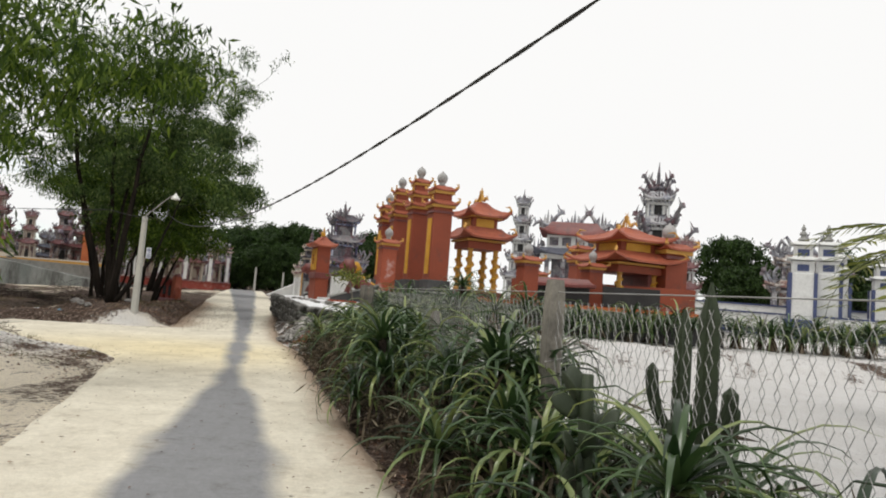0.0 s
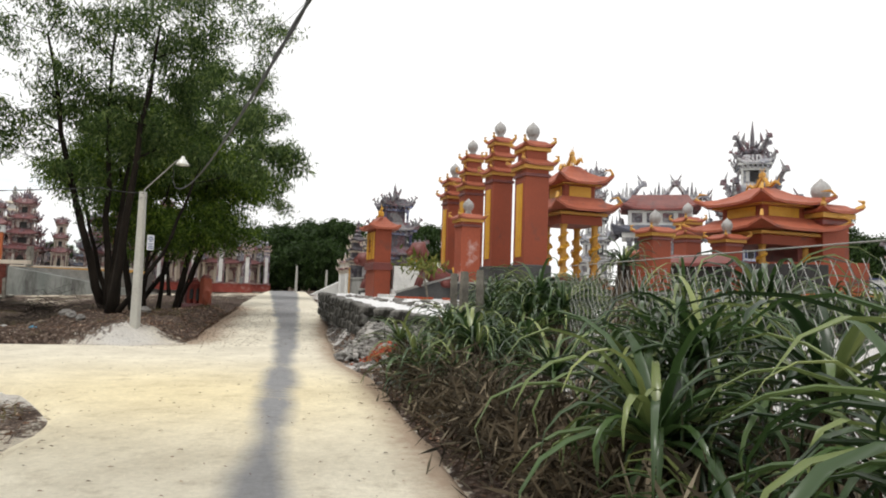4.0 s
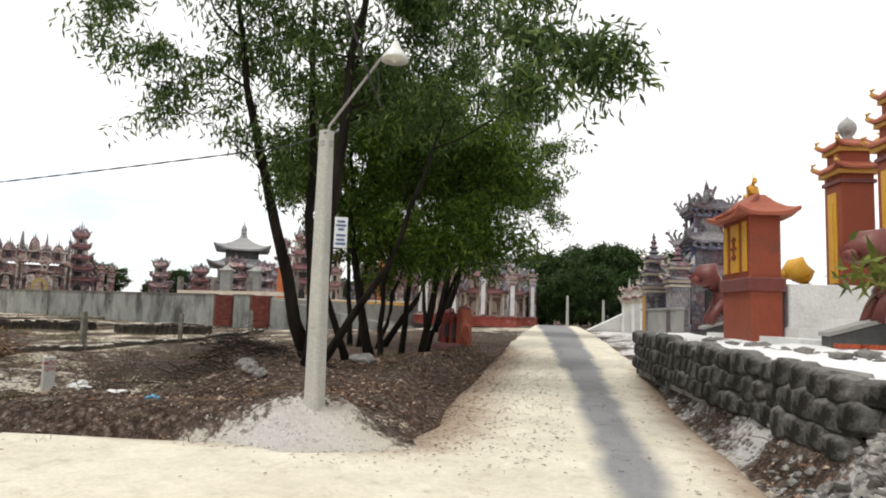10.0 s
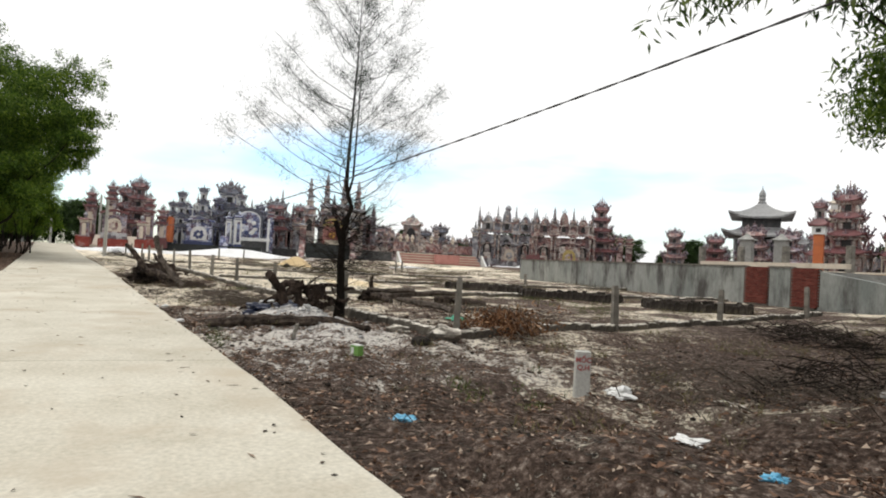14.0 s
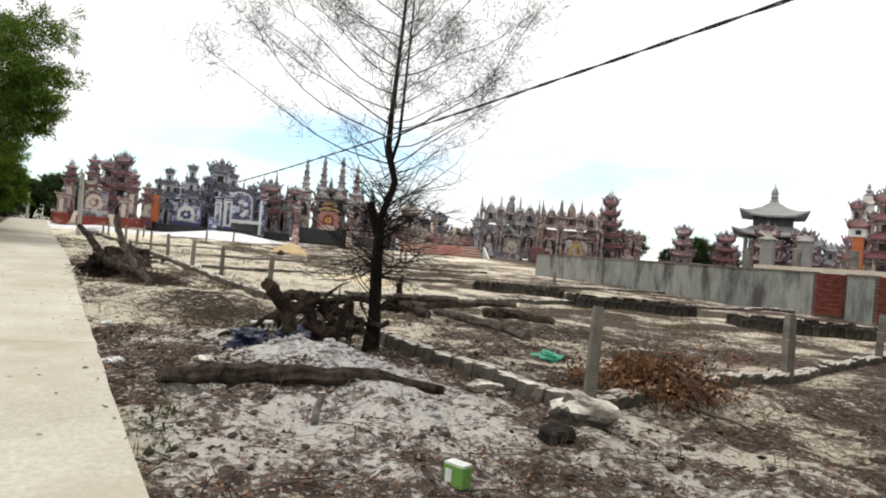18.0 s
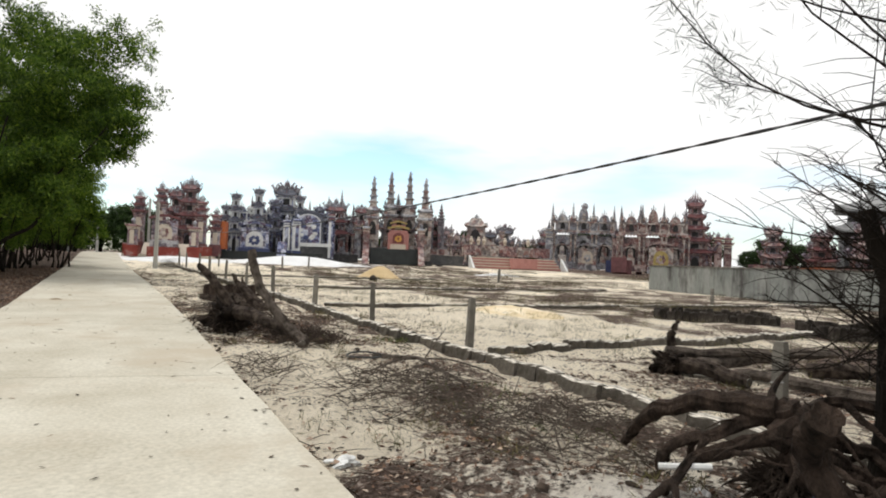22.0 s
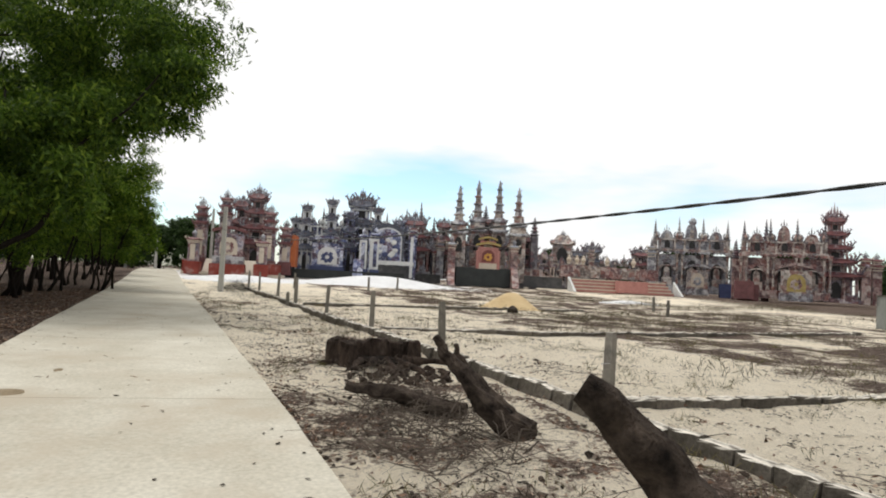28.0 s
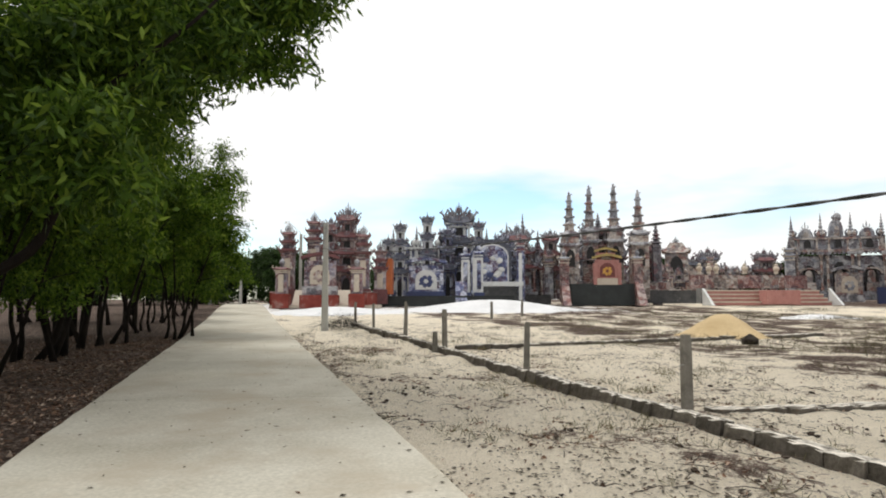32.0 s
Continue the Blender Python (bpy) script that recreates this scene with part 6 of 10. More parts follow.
pillar(t, 0, 0, 0, 0.56, 2.45, M_REDFADE, M_ROOFRED, M_OCHRE, M_SHELL, 1)
for (x, y, top, w) in ((3.1, 23.9, 3.9, 0.62), (6.2, 27.0, 4.1, 0.66), (7.1, 33.9, 5.6, 0.8), (4.4, 30.5, 3.7, 0.6)):
    t = thing("gate_pillar", (x, y, 1.2), "short orange-red corner pillar with a stone ball", "pillar", "short corner pillars", TURN)
    pillar(t, 0, 0, 0, w, top - 1.25, M_RED, M_ROOFRED, M_OCHRE, M_SHELL, 1 if top < 5 else 2, M_RED, 0.5)
t = thing("gate_pillar", (9.75, 28.2, 1.1), "massive orange-red gate pillar with a tiled cap", "pillar", "", TURN)
pillar(t, 0, 0, 0, 1.15, 4.6, M_RED, M_ROOFRED, M_OCHRE, M_SHELL, 1, M_RED, 0.3)


def pavilion(x, y, z, w, h, label):
    t = thing("pavilion", (x, y, z), label, "pavilion", "", TURN)
    part("plinth", Shape().box((0, 0, 0.2), (w * 1.15, w * 1.15, 0.4), bevel=0.03), M_CLAY, t)
    lo = h * 0.46
    for cx, cy in itertools.product((-1, 1), (-1, 1)):
        c = part("column", Shape().lathe((cx * w * 0.36, cy * w * 0.36, 0.4), [(0.17, 0), (0.17, 0.12), (0.11, 0.18), (0.11, lo - 0.6), (0.17, lo - 0.45)], 10), M_OCHRE, t)
        coil = [(cx * w * 0.36 + 0.14 * math.cos(k * 0.9), cy * w * 0.36 + 0.14 * math.sin(k * 0.9), 0.6 + (lo - 1.0) * k / 22) for k in range(23)]
        part("dragon_coil", Shape().tube(coil, [0.04 + 0.06 * math.sin(k / 22 * 3.1) for k in range(23)], 5), M_GOLD, c, "gilded dragon coil")
    part("beam", Shape().box((0, 0, lo + 0.05), (w * 0.95, w * 0.95, 0.32), bevel=0.03), M_RED, t)
    part("soffit", Shape().box((0, 0, lo + 0.26), (w * 1.1, w * 1.1, 0.1), bevel=0.02), M_OCHRE, t)
    part("lower_roof", Shape().roof((0, 0, lo + 0.4), w * 1.42, w * 1.42, h * 0.09, 0.28, 0.62, 0.08), M_ROOFRED, t)
    part("clerestory", Shape().box((0, 0, lo + 0.4 + h * 0.12), (w * 0.72, w * 0.72, h * 0.13), bevel=0.02), M_RED, t)
    for sx, sy in ((0, -1), (1, 0), (-1, 0)):
        part("gilt_panel", Shape().box((sx * w * 0.365, sy * w * 0.365, lo + 0.4 + h * 0.12), (w * 0.5 if sy else 0.03, w * 0.5 if sx else 0.03, h * 0.085)), M_GOLD, t)
    z2 = lo + 0.4 + h * 0.19
    part("upper_soffit", Shape().box((0, 0, z2 - 0.04), (w * 0.9, w * 0.9, 0.1)), M_OCHRE, t)
    part("upper_roof", Shape().roof((0, 0, z2), w * 1.18, w * 1.18, h * 0.13, 0.3, 0.2, 0.08), M_ROOFRED, t)
    for zz, ww in ((lo + 0.45, w * 0.72), (z2 + 0.06, w * 0.6)):
        for cx, cy in itertools.product((-1, 1), (-1, 1)):
            a = Shape().tube([(cx * ww * 0.9, cy * ww * 0.9, zz + 0.1), (cx * ww * 1.02, cy * ww * 1.02, zz + 0.26), (cx * ww * 0.95, cy * ww * 0.95, zz + 0.42), (cx * ww * 0.82, cy * ww * 0.82, zz + 0.4)], [0.07, 0.06, 0.05, 0.01], 5)
            part("roof_horn", a, M_OCHRE, t)
    part("ridge_dragon", Shape().serpent((-0.35, 0, z2 + h * 0.12), 0.8, 0, 1), M_OCHRE, t)
    part("ridge_dragon", Shape().serpent((0.35, 0, z2 + h * 0.12), 0.8, 0, -1), M_OCHRE, t)
    part("ridge_pearl", Shape().flame((0, 0, z2 + h * 0.12), 0.5, 3), M_GOLD, t)
    return t


pavilion(1.45, 28.9, 1.5, 1.7, 5.1, "orange and gold pavilion with two upturned roofs")
t = pavilion(7.9, 28.4, 1.1, 2.5, 4.7, "red and gold tomb temple with tiled roofs")
part("altar_wall", Shape().box((0, 0.7, 1.3), (1.8, 0.2, 1.9)), M_CLAY, t)
t = thing("tomb_slab", (5.2, 25.6, 0.9), "low black granite tomb walls with an orange kerb", "tomb", turn=-14)
part("kerb", Shape().box((0.6, -1.5, 0.35), (8.4, 0.35, 0.7), bevel=0.03), M_ORANGE, t)
part("granite_wall", Shape().box((-0.6, 0.4, 1.1), (2.4, 0.4, 0.75), bevel=0.03), M_DARK, t)
part("granite_wall", Shape().box((2.2, 0.8, 1.15), (2.2, 0.4, 0.8), bevel=0.03), M_DARK, t)
part("granite_cap", Shape().roof((-0.6, 0.4, 1.5), 2.7, 0.9, 0.25, 0.05, 0.5), M_CLAY, t)
part("red_wall", Shape().box((1.0, 2.4, 0.9), (7.6, 0.4, 1.6), bevel=0.03), M_RED, t)
# platform and retaining walls
t = thing("compound_platform", (0, 0, 0), "raised tomb platform with dark rendered retaining walls", "platform")
tagged(t, kind="structure")


def wall_run(p, x0, y0, x1, y1, z0, z1, th, mat, name="retaining_wall"):
    l, a = math.hypot(x1 - x0, y1 - y0), math.atan2(y1 - y0, x1 - x0)
    part(name, Shape().box(((x0 + x1) / 2, (y0 + y1) / 2, (z0 + z1) / 2), (l, th, z1 - z0), a, bevel=0.02), mat, p)
    part("coping", Shape().box(((x0 + x1) / 2, (y0 + y1) / 2, z1 + 0.025), (l + 0.03, th + 0.06, 0.05), a), M_CEMENT, p)


wall_run(t, -2.45, 23.45, -0.9, 22.95, 0.7, 1.52, 0.3, M_GREYSTONE)
wall_run(t, -0.85, 23.0, 1.2, 22.3, 0.7, 1.62, 0.34, M_GREYSTONE)
wall_run(t, 1.2, 22.3, 9.0, 20.6, 0.5, 1.1, 0.3, M_GREYSTONE)
wall_run(t, -5.2, 27.6, -3.3, 32.5, 0.7, 1.5, 0.3, M_GREYSTONE)
deck = Shape()
plan = [(-2.4, 23.6), (1.2, 22.45), (9.0, 20.8), (13.0, 33.0), (-3.2, 32.6), (-4.4, 28.6)]
deck.add([(x, y, 1.48) for x, y in plan] + [(x, y, 0.3) for x, y in plan], [tuple(range(6))] + [(i, i + 6, (i + 1) % 6 + 6, (i + 1) % 6) for i in range(6)])
part("deck", deck, M_CEMENT, t)
# stair with sloping balustrades
for x0, y0, x1, y1 in ((-2.35, 23.65, -3.95, 23.15), (-4.2, 27.9, -5.75, 27.3)):
    l, a = math.hypot(x1 - x0, y1 - y0), math.atan2(y1 - y0, x1 - x0)
    ca, sa, h = math.cos(a), math.sin(a), 0.15
    q = [(0, 0.75), (l, 0.75), (l, 1.2), (0, 1.72)]
    vs = [(x0 + u * ca - s * h * sa, y0 + u * sa + s * h * ca, v) for s in (-1, 1) for u, v in q]
    b = part("balustrade", Shape().add(vs, [(0, 1, 2, 3), (7, 6, 5, 4), (3, 2, 6, 7), (1, 5, 6, 2), (0, 3, 7, 4)]), M_GREYSTONE, t)
    vs = [(x0 + u * ca - s * 0.18 * sa, y0 + u * sa + s * 0.18 * ca, v) for s in (-1, 1) for u, v in ((0, 1.725), (l + 0.03, 1.205), (l + 0.03, 1.26), (0, 1.78))]
    part("handrail", Shape().add(vs, [(0, 1, 2, 3), (7, 6, 5, 4), (3, 2, 6, 7), (0, 4, 5, 1), (1, 5, 6, 2)]), M_CEMENT, b)
for i in range(5):
    u = i / 5
    a = math.radians(TURN)
    cx, cy = -4.75 + 0.95 * u * 2.0, 25.45 + 0.37 * u * 2.0
    part("tread", Shape().box((cx, cy, 1.0 + 0.075 + i * 0.075), (3.9, 0.44, 0.15 + i * 0.15), a, bevel=0.015), M_WHITE, t)
part("white_block", Shape().box((-3.78, 25.88, 1.4), (1.2, 1.6, 1.2), math.radians(TURN), bevel=0.02), M_WHITE, t)


def stone_lion(x, y, z, turn, mat, label, size=0.8):
    s = Shape()
    s.tube([(-0.75, 0, 0.15), (-0.4, 0, 0.2), (0.0, 0, 0.32), (0.3, 0, 0.55), (0.42, 0, 0.85)], [0.1, 0.2, 0.27, 0.24, 0.2], 9)
    s.lump((0.52, 0, 1.0), (0.3, 0.26, 0.27), 3, 2, 0.5)
    s.lump((0.74, 0, 0.92), (0.14, 0.15, 0.12), 5, 1, 0.3)
    for sy in (-0.16, 0.16):
        s.tube([(0.25, sy, 0.5), (0.45, sy, 0.2), (0.5, sy, 0.0)], [0.11, 0.08, 0.1], 6)
        s.lump((-0.35, sy, 0.1), (0.25, 0.12, 0.14), 7, 1, 0.3)
    s.tube([(-0.75, 0, 0.2), (-0.95, 0, 0.4), (-0.85, 0, 0.62)], [0.08, 0.07, 0.03], 6)
    s.v = [(a * size, b * size, c * size) for a, b, c in s.v]
    solid("lion_statue", s, mat, label, "statue", (x, y, z), turn, "stair lions" if mat is M_CLAY else "", True)


stone_lion(-2.95, 23.5, 1.4, 197, M_CLAY, "dark red glazed lion crouching on the stair rail", 0.95)
stone_lion(-5.2, 27.55, 1.3, 200, M_CLAY, "dark red glazed lion crouching on the stair rail", 0.95)
stone_lion(-3.5, 29.1, 1.52, 160, M_GOLD, "yellow-painted lion standing behind the stair", 1.0)
# small roofed shrine screen at the foot of the stair
t = thing("shrine_screen", (-4.85, 25.45, 1.0), "red shrine screen with gold panels and a tiled roof", "shrine", turn=TURN)
part("base", Shape().box((0, 0, 0.45), (1.25, 0.5, 0.9), bevel=0.02), M_RED, t)
part("band", Shape().box((0, 0, 0.98), (1.32, 0.6, 0.22), bevel=0.03), M_CLAY, t)
part("body", Shape().box((0, 0, 1.6), (1.18, 0.5, 1.05), bevel=0.02), M_RED, t)
for sx, w in ((-0.42, 0.16), (0.0, 0.34), (0.42, 0.16)):
    part("gold_panel", Shape().box((sx, -0.262, 1.6), (w, 0.03, 0.82), bevel=0.005), M_GOLD, t)
part("character", Shape().box((0, -0.285, 1.75), (0.18, 0.02, 0.05)).box((0, -0.285, 1.6), (0.22, 0.02, 0.05)).box((0, -0.285, 1.45), (0.18, 0.02, 0.05)).box((0, -0.287, 1.6), (0.05, 0.02, 0.4)), M_RED, t)
part("roof", Shape().roof((0, 0, 2.14), 1.5, 0.9, 0.34, 0.1, 0.2, 0.06), M_ROOFRED, t)
for k in range(-4, 5):
    part("roof_tile_row", Shape().tube([(k * 0.15, -0.44, 2.19), (k * 0.13, -0.22, 2.3), (k * 0.11, -0.04, 2.47)], 0.035, 5), M_ROOFRED, t)
part("ridge_lion", Shape().serpent((-0.05, 0, 2.42), 0.5, 0, 1).lump((0.1, 0, 2.6), (0.15, 0.1, 0.14), 2, 1, 0.5), M_GOLD, t)

# ---- stone-walled sand terrace in front of the compound ----
t = thing("sand_terrace", (0, 0, 0), "white sand terrace held by a rough stone wall", "terrace")
tagged(t, kind="structure")
outer = ((-7.0, 27.2, 1.07), (-5.5, 23.0, 1.02), (-4.1, 19.05, 0.95), (-3.2, 19.0, 0.8), (-2.0, 18.9, 0.67), (-0.6, 19.35, 0.7), (1.4, 20.5, 0.72))
inner = ((-4.0, 30.0, 1.12), (-3.7, 26.5, 1.1), (-2.7, 23.6, 1.08), (-2.3, 23.45, 1.07), (-1.2, 23.0, 1.05), (0.0, 22.75, 1.0), (1.4, 22.3, 1.0))
top, n, rows = Shape(), 60, 18
for i in range(n + 1):
    u = i / n * (len(outer) - 1)
    k = min(int(u), len(outer) - 2)
    o, q = Vector(outer[k]).lerp(Vector(outer[k + 1]), u - k), Vector(inner[k]).lerp(Vector(inner[k + 1]), u - k)
    for j in range(rows + 1):
        v = j / rows
        x, y = o.x + (q.x - o.x) * v, o.y + (q.y - o.y) * v
        lump = 0.07 * (float(value_noise(x, y, 0.5, 8)) - 0.5) + 0.05 * (float(value_noise(x, y, 0.2, 28)) - 0.5)
        top.v.append((x, y, q.z + (o.z - q.z) * (1 - v) ** 1.4 + lump * (0.3 + 0.7 * math.sin(v * math.pi))))
for i in range(n):
    for j in range(rows):
        a = i * (rows + 1) + j
        top.f.append((a, a + rows + 1, a + rows + 2, a + 1))
part("sand_top", top, M_WHITESAND, t, smooth=True)
stone_meshes = []
for k in range(8):
    q = Shape().lump((0, 0, 0), (1, 1, 1), k + 11, 2, 0.22)
    size = (0.17 + 0.035 * (k % 3), 0.13, 0.125 + 0.02 * (k % 2))
    q.v = [tuple(math.copysign(abs(c / max(1e-6, (abs(vx) ** 4 + abs(vy) ** 4 + abs(vz) ** 4) ** 0.25)) ** 0.8, c) * d for c, d in zip((vx, vy, vz), size)) for vx, vy, vz in q.v]
    stone_meshes.append(q.mesh("stone", M_WALLSTONE))
rnd = random.Random(5)
for (x0, y0, x1, y1, count, za, zb, rows) in ((-7.0, 27.2, -4.1, 19.0, 25, 1.1, 0.97, 3), (-4.1, 19.0, -2.0, 18.85, 7, 0.97, 0.68, 2), (-2.0, 18.85, -0.6, 19.3, 5, 0.68, 0.7, 2)):
    a = math.atan2(y1 - y0, x1 - x0)
    for row in range(rows):
        for i in range(count):
            u = (i + 0.5 + 0.5 * (row % 2)) / count
            x, y = x0 + (x1 - x0) * u, y0 + (y1 - y0) * u
            ob = part("stone", rnd.choice(stone_meshes), None, t)
            ob.matrix_basis = pose(x + rnd.uniform(-0.02, 0.02), y + rnd.uniform(-0.02, 0.02), za + (zb - za) * u - 0.12 - row * 0.225 + rnd.uniform(-0.025, 0.025), rnd.uniform(-4, 4), rnd.uniform(-4, 4), math.degrees(a) + rnd.uniform(-6, 6)) @ Matrix.Diagonal((rnd.uniform(0.65, 1.4), rnd.uniform(0.85, 1.1), rnd.uniform(0.75, 1.2), 1))
    zm = (za + zb) / 2
    part("backing", Shape().box(((x0 + x1) / 2 + 0.06, (y0 + y1) / 2 + 0.08, zm - 0.42), (math.hypot(x1 - x0, y1 - y0), 0.2, 0.72), a, bevel=0.05), M_WALLSTONE, t)
crumbs = thing("terrace_debris", (0, 0, 0), "crumbs of mortar and broken brick on the white sand", "rubble")
crumb_fill = Shape()
for i in range(420):
    u, v = rnd.random(), rnd.random() ** 1.5
    x, y = -6.2 + 5.4 * u + 1.6 * v, 25.0 - 6.2 * min(1.0, 1.6 * u) + 3.4 * v
    k = rnd.uniform(0.012, 0.05) if i % 9 else rnd.uniform(0.05, 0.11)
    crumb_fill.lump((x, y, 1.02 - 0.3 * max(0.0, u - 0.4) * (1 - v) + 0.2 * k), (k * 1.3, k, k * 0.6), i, 0, 0.8)
part("crumb", crumb_fill, M_ROCK, crumbs, kind="stuff")
for i in range(16):
    x, y = -3.2 + rnd.gauss(0, 0.35), 22.55 + rnd.gauss(0, 0.14)
    part("brick", Shape().box((x, y, 1.1), (0.16, 0.09, 0.055), rnd.uniform(0, 3)), M_NEWBRICK, crumbs)
# heap of rubble with broken red bricks, its pieces sorted as they were tipped
heap = thing("rubble_heap", (0, 0, 0), "heap of pale broken concrete with a spill of red brick", "rubble")
bit_mesh = [Shape().lump((0, 0, 0), (0.085, 0.066, 0.05), k + 31, 1, 1.0).mesh("stone", M_RUBBLE) for k in range(6)]
half_brick = [Shape().box((0, 0, 0), (0.11 + 0.04 * k, 0.09, 0.055), 0.0, 0.92, 0.008).mesh("brick", M_NEWBRICK) for k in range(3)]
piles = ((-3.85, 18.1, 0.42, 0.55, 0.34, 0.34), (-3.42, 17.6, 0.26, 0.5, 0.3, 0.2), (-2.75, 18.0, 0.55, 0.6, 0.14, 0.28), (-2.6, 17.2, 0.5, 0.5, 0.08, 0.18))
fill, brick_fill = Shape(), Shape()
for i in range(2300):
    d = rnd.random()
    pick = 0
    while d > piles[pick][5] and pick < 3:
        d -= piles[pick][5]
        pick += 1
    cx, cy, rx, ry, hh, _ = piles[pick]
    gx0, gy0 = rnd.gauss(0, 0.62), rnd.gauss(0, 0.62)
    x, y = cx + rx * gx0, cy + ry * gy0
    z = float(land(x, y)) + hh * math.exp(-0.8 * (gx0 * gx0 + gy0 * gy0)) * rnd.uniform(0.75, 1.0) + 0.01
    red = pick == 1 and rnd.random() < 0.72
    k = rnd.uniform(0.35, 1.0)
    if i >= 290 and red:
        brick_fill.box((x, y, z), (0.12 * k, 0.07 * k, 0.045 * k), rnd.uniform(0, 3.1), 0.8)
        continue
    if i >= 290:
        fill.lump((x, y, z - 0.02), (0.075 * k, 0.06 * k, 0.05 * k), i, 0, 1.0)
        continue
    ob = part("brick" if red else "stone", rnd.choice(half_brick if red else bit_mesh), None, heap)
    ob.matrix_basis = pose(x, y, z, rnd.uniform(-40, 40), rnd.uniform(-40, 40), rnd.uniform(0, 360)) @ Matrix.Diagonal((k, k, k, 1))
part("rubble_fill", fill, M_RUBBLE, heap, kind="stuff")
part("brick_fill", brick_fill, M_NEWBRICK, heap, kind="stuff")
scatter = thing("scattered_rubble", (0, 0, 0), "small loose stones along the road verge", "rubble")
s = Shape()
for i in range(900):
    y = rnd.uniform(14.5, 31)
    x = float(edge1(y)) + abs(rnd.gauss(0.55, 0.45)) + 0.05
    k = rnd.uniform(0.012, 0.05)
    s.lump((x, y, float(land(x, y)) + k * 0.3), (k * 1.2, k, k * 0.8), i, 0, 0.5)
part("pebbles", s, M_RUBBLE, scatter, kind="stuff")

# ---- tombs behind the compound ----
t = tomb("dark slate-blue tomb tower with dragons and gable roofs", -6.6, 41.6, TURN, 0.7, "tombs along the main road")
tower(t, 0, 0, 0, 2.4, 2.4, 6.6, 3, M_MOSDARK, M_MOSDARK, M_MOSBLUE, M_MOSDARK)
pillar(t, -2.0, -1.6, 0, 0.8, 4.3, M_MOSDARK, M_MOSDARK, M_CREAM, M_MOSDARK, 3, fin="spire", panel=M_OCHRE)
pillar(t, 1.6, -1.6, 0, 0.7, 3.6, M_MOSDARK, M_MOSDARK, M_CREAM, M_MOSDARK, 2, fin="spire")
low_wall(t, -2.6, -1.8, 2.6, -1.8, -0.2, 1.3, 0.3, M_CEMENT, M_CEMENT)
t = tomb("pale grey and pink tomb gate with white pillars", -10.6, 50.0, TURN, 0.7, "tombs along the main road")
for sx in (-2.4, 0.2, 2.2):
    pillar(t, sx, 0, 0, 0.7, 3.2 if sx else 3.8, M_WHITE, M_MOSRED, M_CREAM, M_MOSGREY, 2, fin="flame")
tower(t, 0.2, 3.0, 0, 2.4, 2.2, 4.6, 2, M_MOSRED, M_MAROON, M_CREAM, M_MOSGREY)
low_wall(t, -3.4, 0.2, 3.4, 0.2, 0, 1.0, 0.3, M_CEMENT, M_WHITE)
part("stair_cheek", Shape().add([(-4.2, -2.2, 0), (-3.4, -2.2, 0), (-3.4, 0.4, 1.3), (-4.2, 0.4, 1.3), (-4.2, 0.4, 0), (-3.4, 0.4, 0)], [(0, 1, 2, 3), (0, 3, 4), (1, 5, 2)]), M_WHITE, t)
t = tomb("grey temple tomb with a red roof and great stone dragons", 9.0, 45.5, -12, 0.9, "tombs behind the compound")
part("hall", Shape().box((0, 0, 2.4), (2.8, 2.0, 3.2), bevel=0.04), M_MOSDARK, t)
for sx in (-1.7, -0.6, 0.6, 1.7):
    part("column", Shape().lathe((sx, -1.3, 0.8), [(0.24, 0), (0.24, 0.3), (0.16, 0.4), (0.16, 2.8), (0.26, 3.1)], 8), M_MOSGREY, t)
part("eave_band", Shape().box((0, 0, 4.05), (4.3, 3.3, 0.3), bevel=0.03), M_WHITE, t)
part("eave_roof", Shape().roof((0, 0, 4.2), 5.2, 4.0, 0.45, 0.5, 0.75), M_BLUEROOF, t)
part("attic", Shape().box((0, 0, 5.1), (3.6, 2.5, 0.9), bevel=0.03), M_WHITE, t)
for sx in (-1.3, -0.45, 0.45, 1.3):
    part("attic_panel", Shape().box((sx, -1.27, 5.1), (0.6, 0.06, 0.55)), M_MOSDARK, t)
part("red_roof", Shape().roof((0, 0, 5.6), 4.4, 3.2, 0.9, 0.4, 0.6), M_CLAY, t)
for sx in (-1.9, 0, 1.9):
    part("stone_dragon", Shape().serpent((sx, 0, 6.0), 2.0, 0.1, 1 if sx <= 0 else -1).flame((sx, 0.3, 6.0), 1.5, 5), M_MOSGREY, t)
for sx in (-2.6, 2.6):
    part("stone_dragon", Shape().serpent((sx, -0.4, 3.6), 2.2, 1.2, 1).flame((sx, 0.3, 4.2), 1.4, 4), M_MOSGREY, t)
t = tomb("grey and white dragon tower with a lightning rod", 5.6, 47.8, -12, 0.9, "tombs behind the compound")
tower(t, 0, 0, 0, 2.1, 2.1, 9.6, 5, M_MOSGREY, M_MOSGREY, M_WHITE, M_MOSDARK, True, "rod")
t = tomb("tall weathered grey tower thick with stone dragons", 15.7, 48.4, -12, 0.9, "tombs behind the compound")
tower(t, 0, 0, 0, 3.6, 3.6, 11.4, 4, M_MOSGREY, M_MOSGREY, M_WHITE, M_MOSDARK)
for a in range(6):
    part("stone_dragon", Shape().serpent((1.7 * math.cos(a * 1.05), 1.7 * math.sin(a * 1.05), 5.6 + 0.7 * (a % 3)), 2.2, a * 1.05, 1), M_MOSDARK, t)
for a in range(4):
    part("stone_dragon", Shape().serpent((0.55 * math.cos(a * 1.57 + 0.6), 0.55 * math.sin(a * 1.57 + 0.6), 9.7), 1.7, a * 1.57 + 0.6, 1), M_MOSDARK, t)
part("ridge_flame", Shape().flame((0, 0, 10.4), 1.7, 3), M_MOSDARK, t)
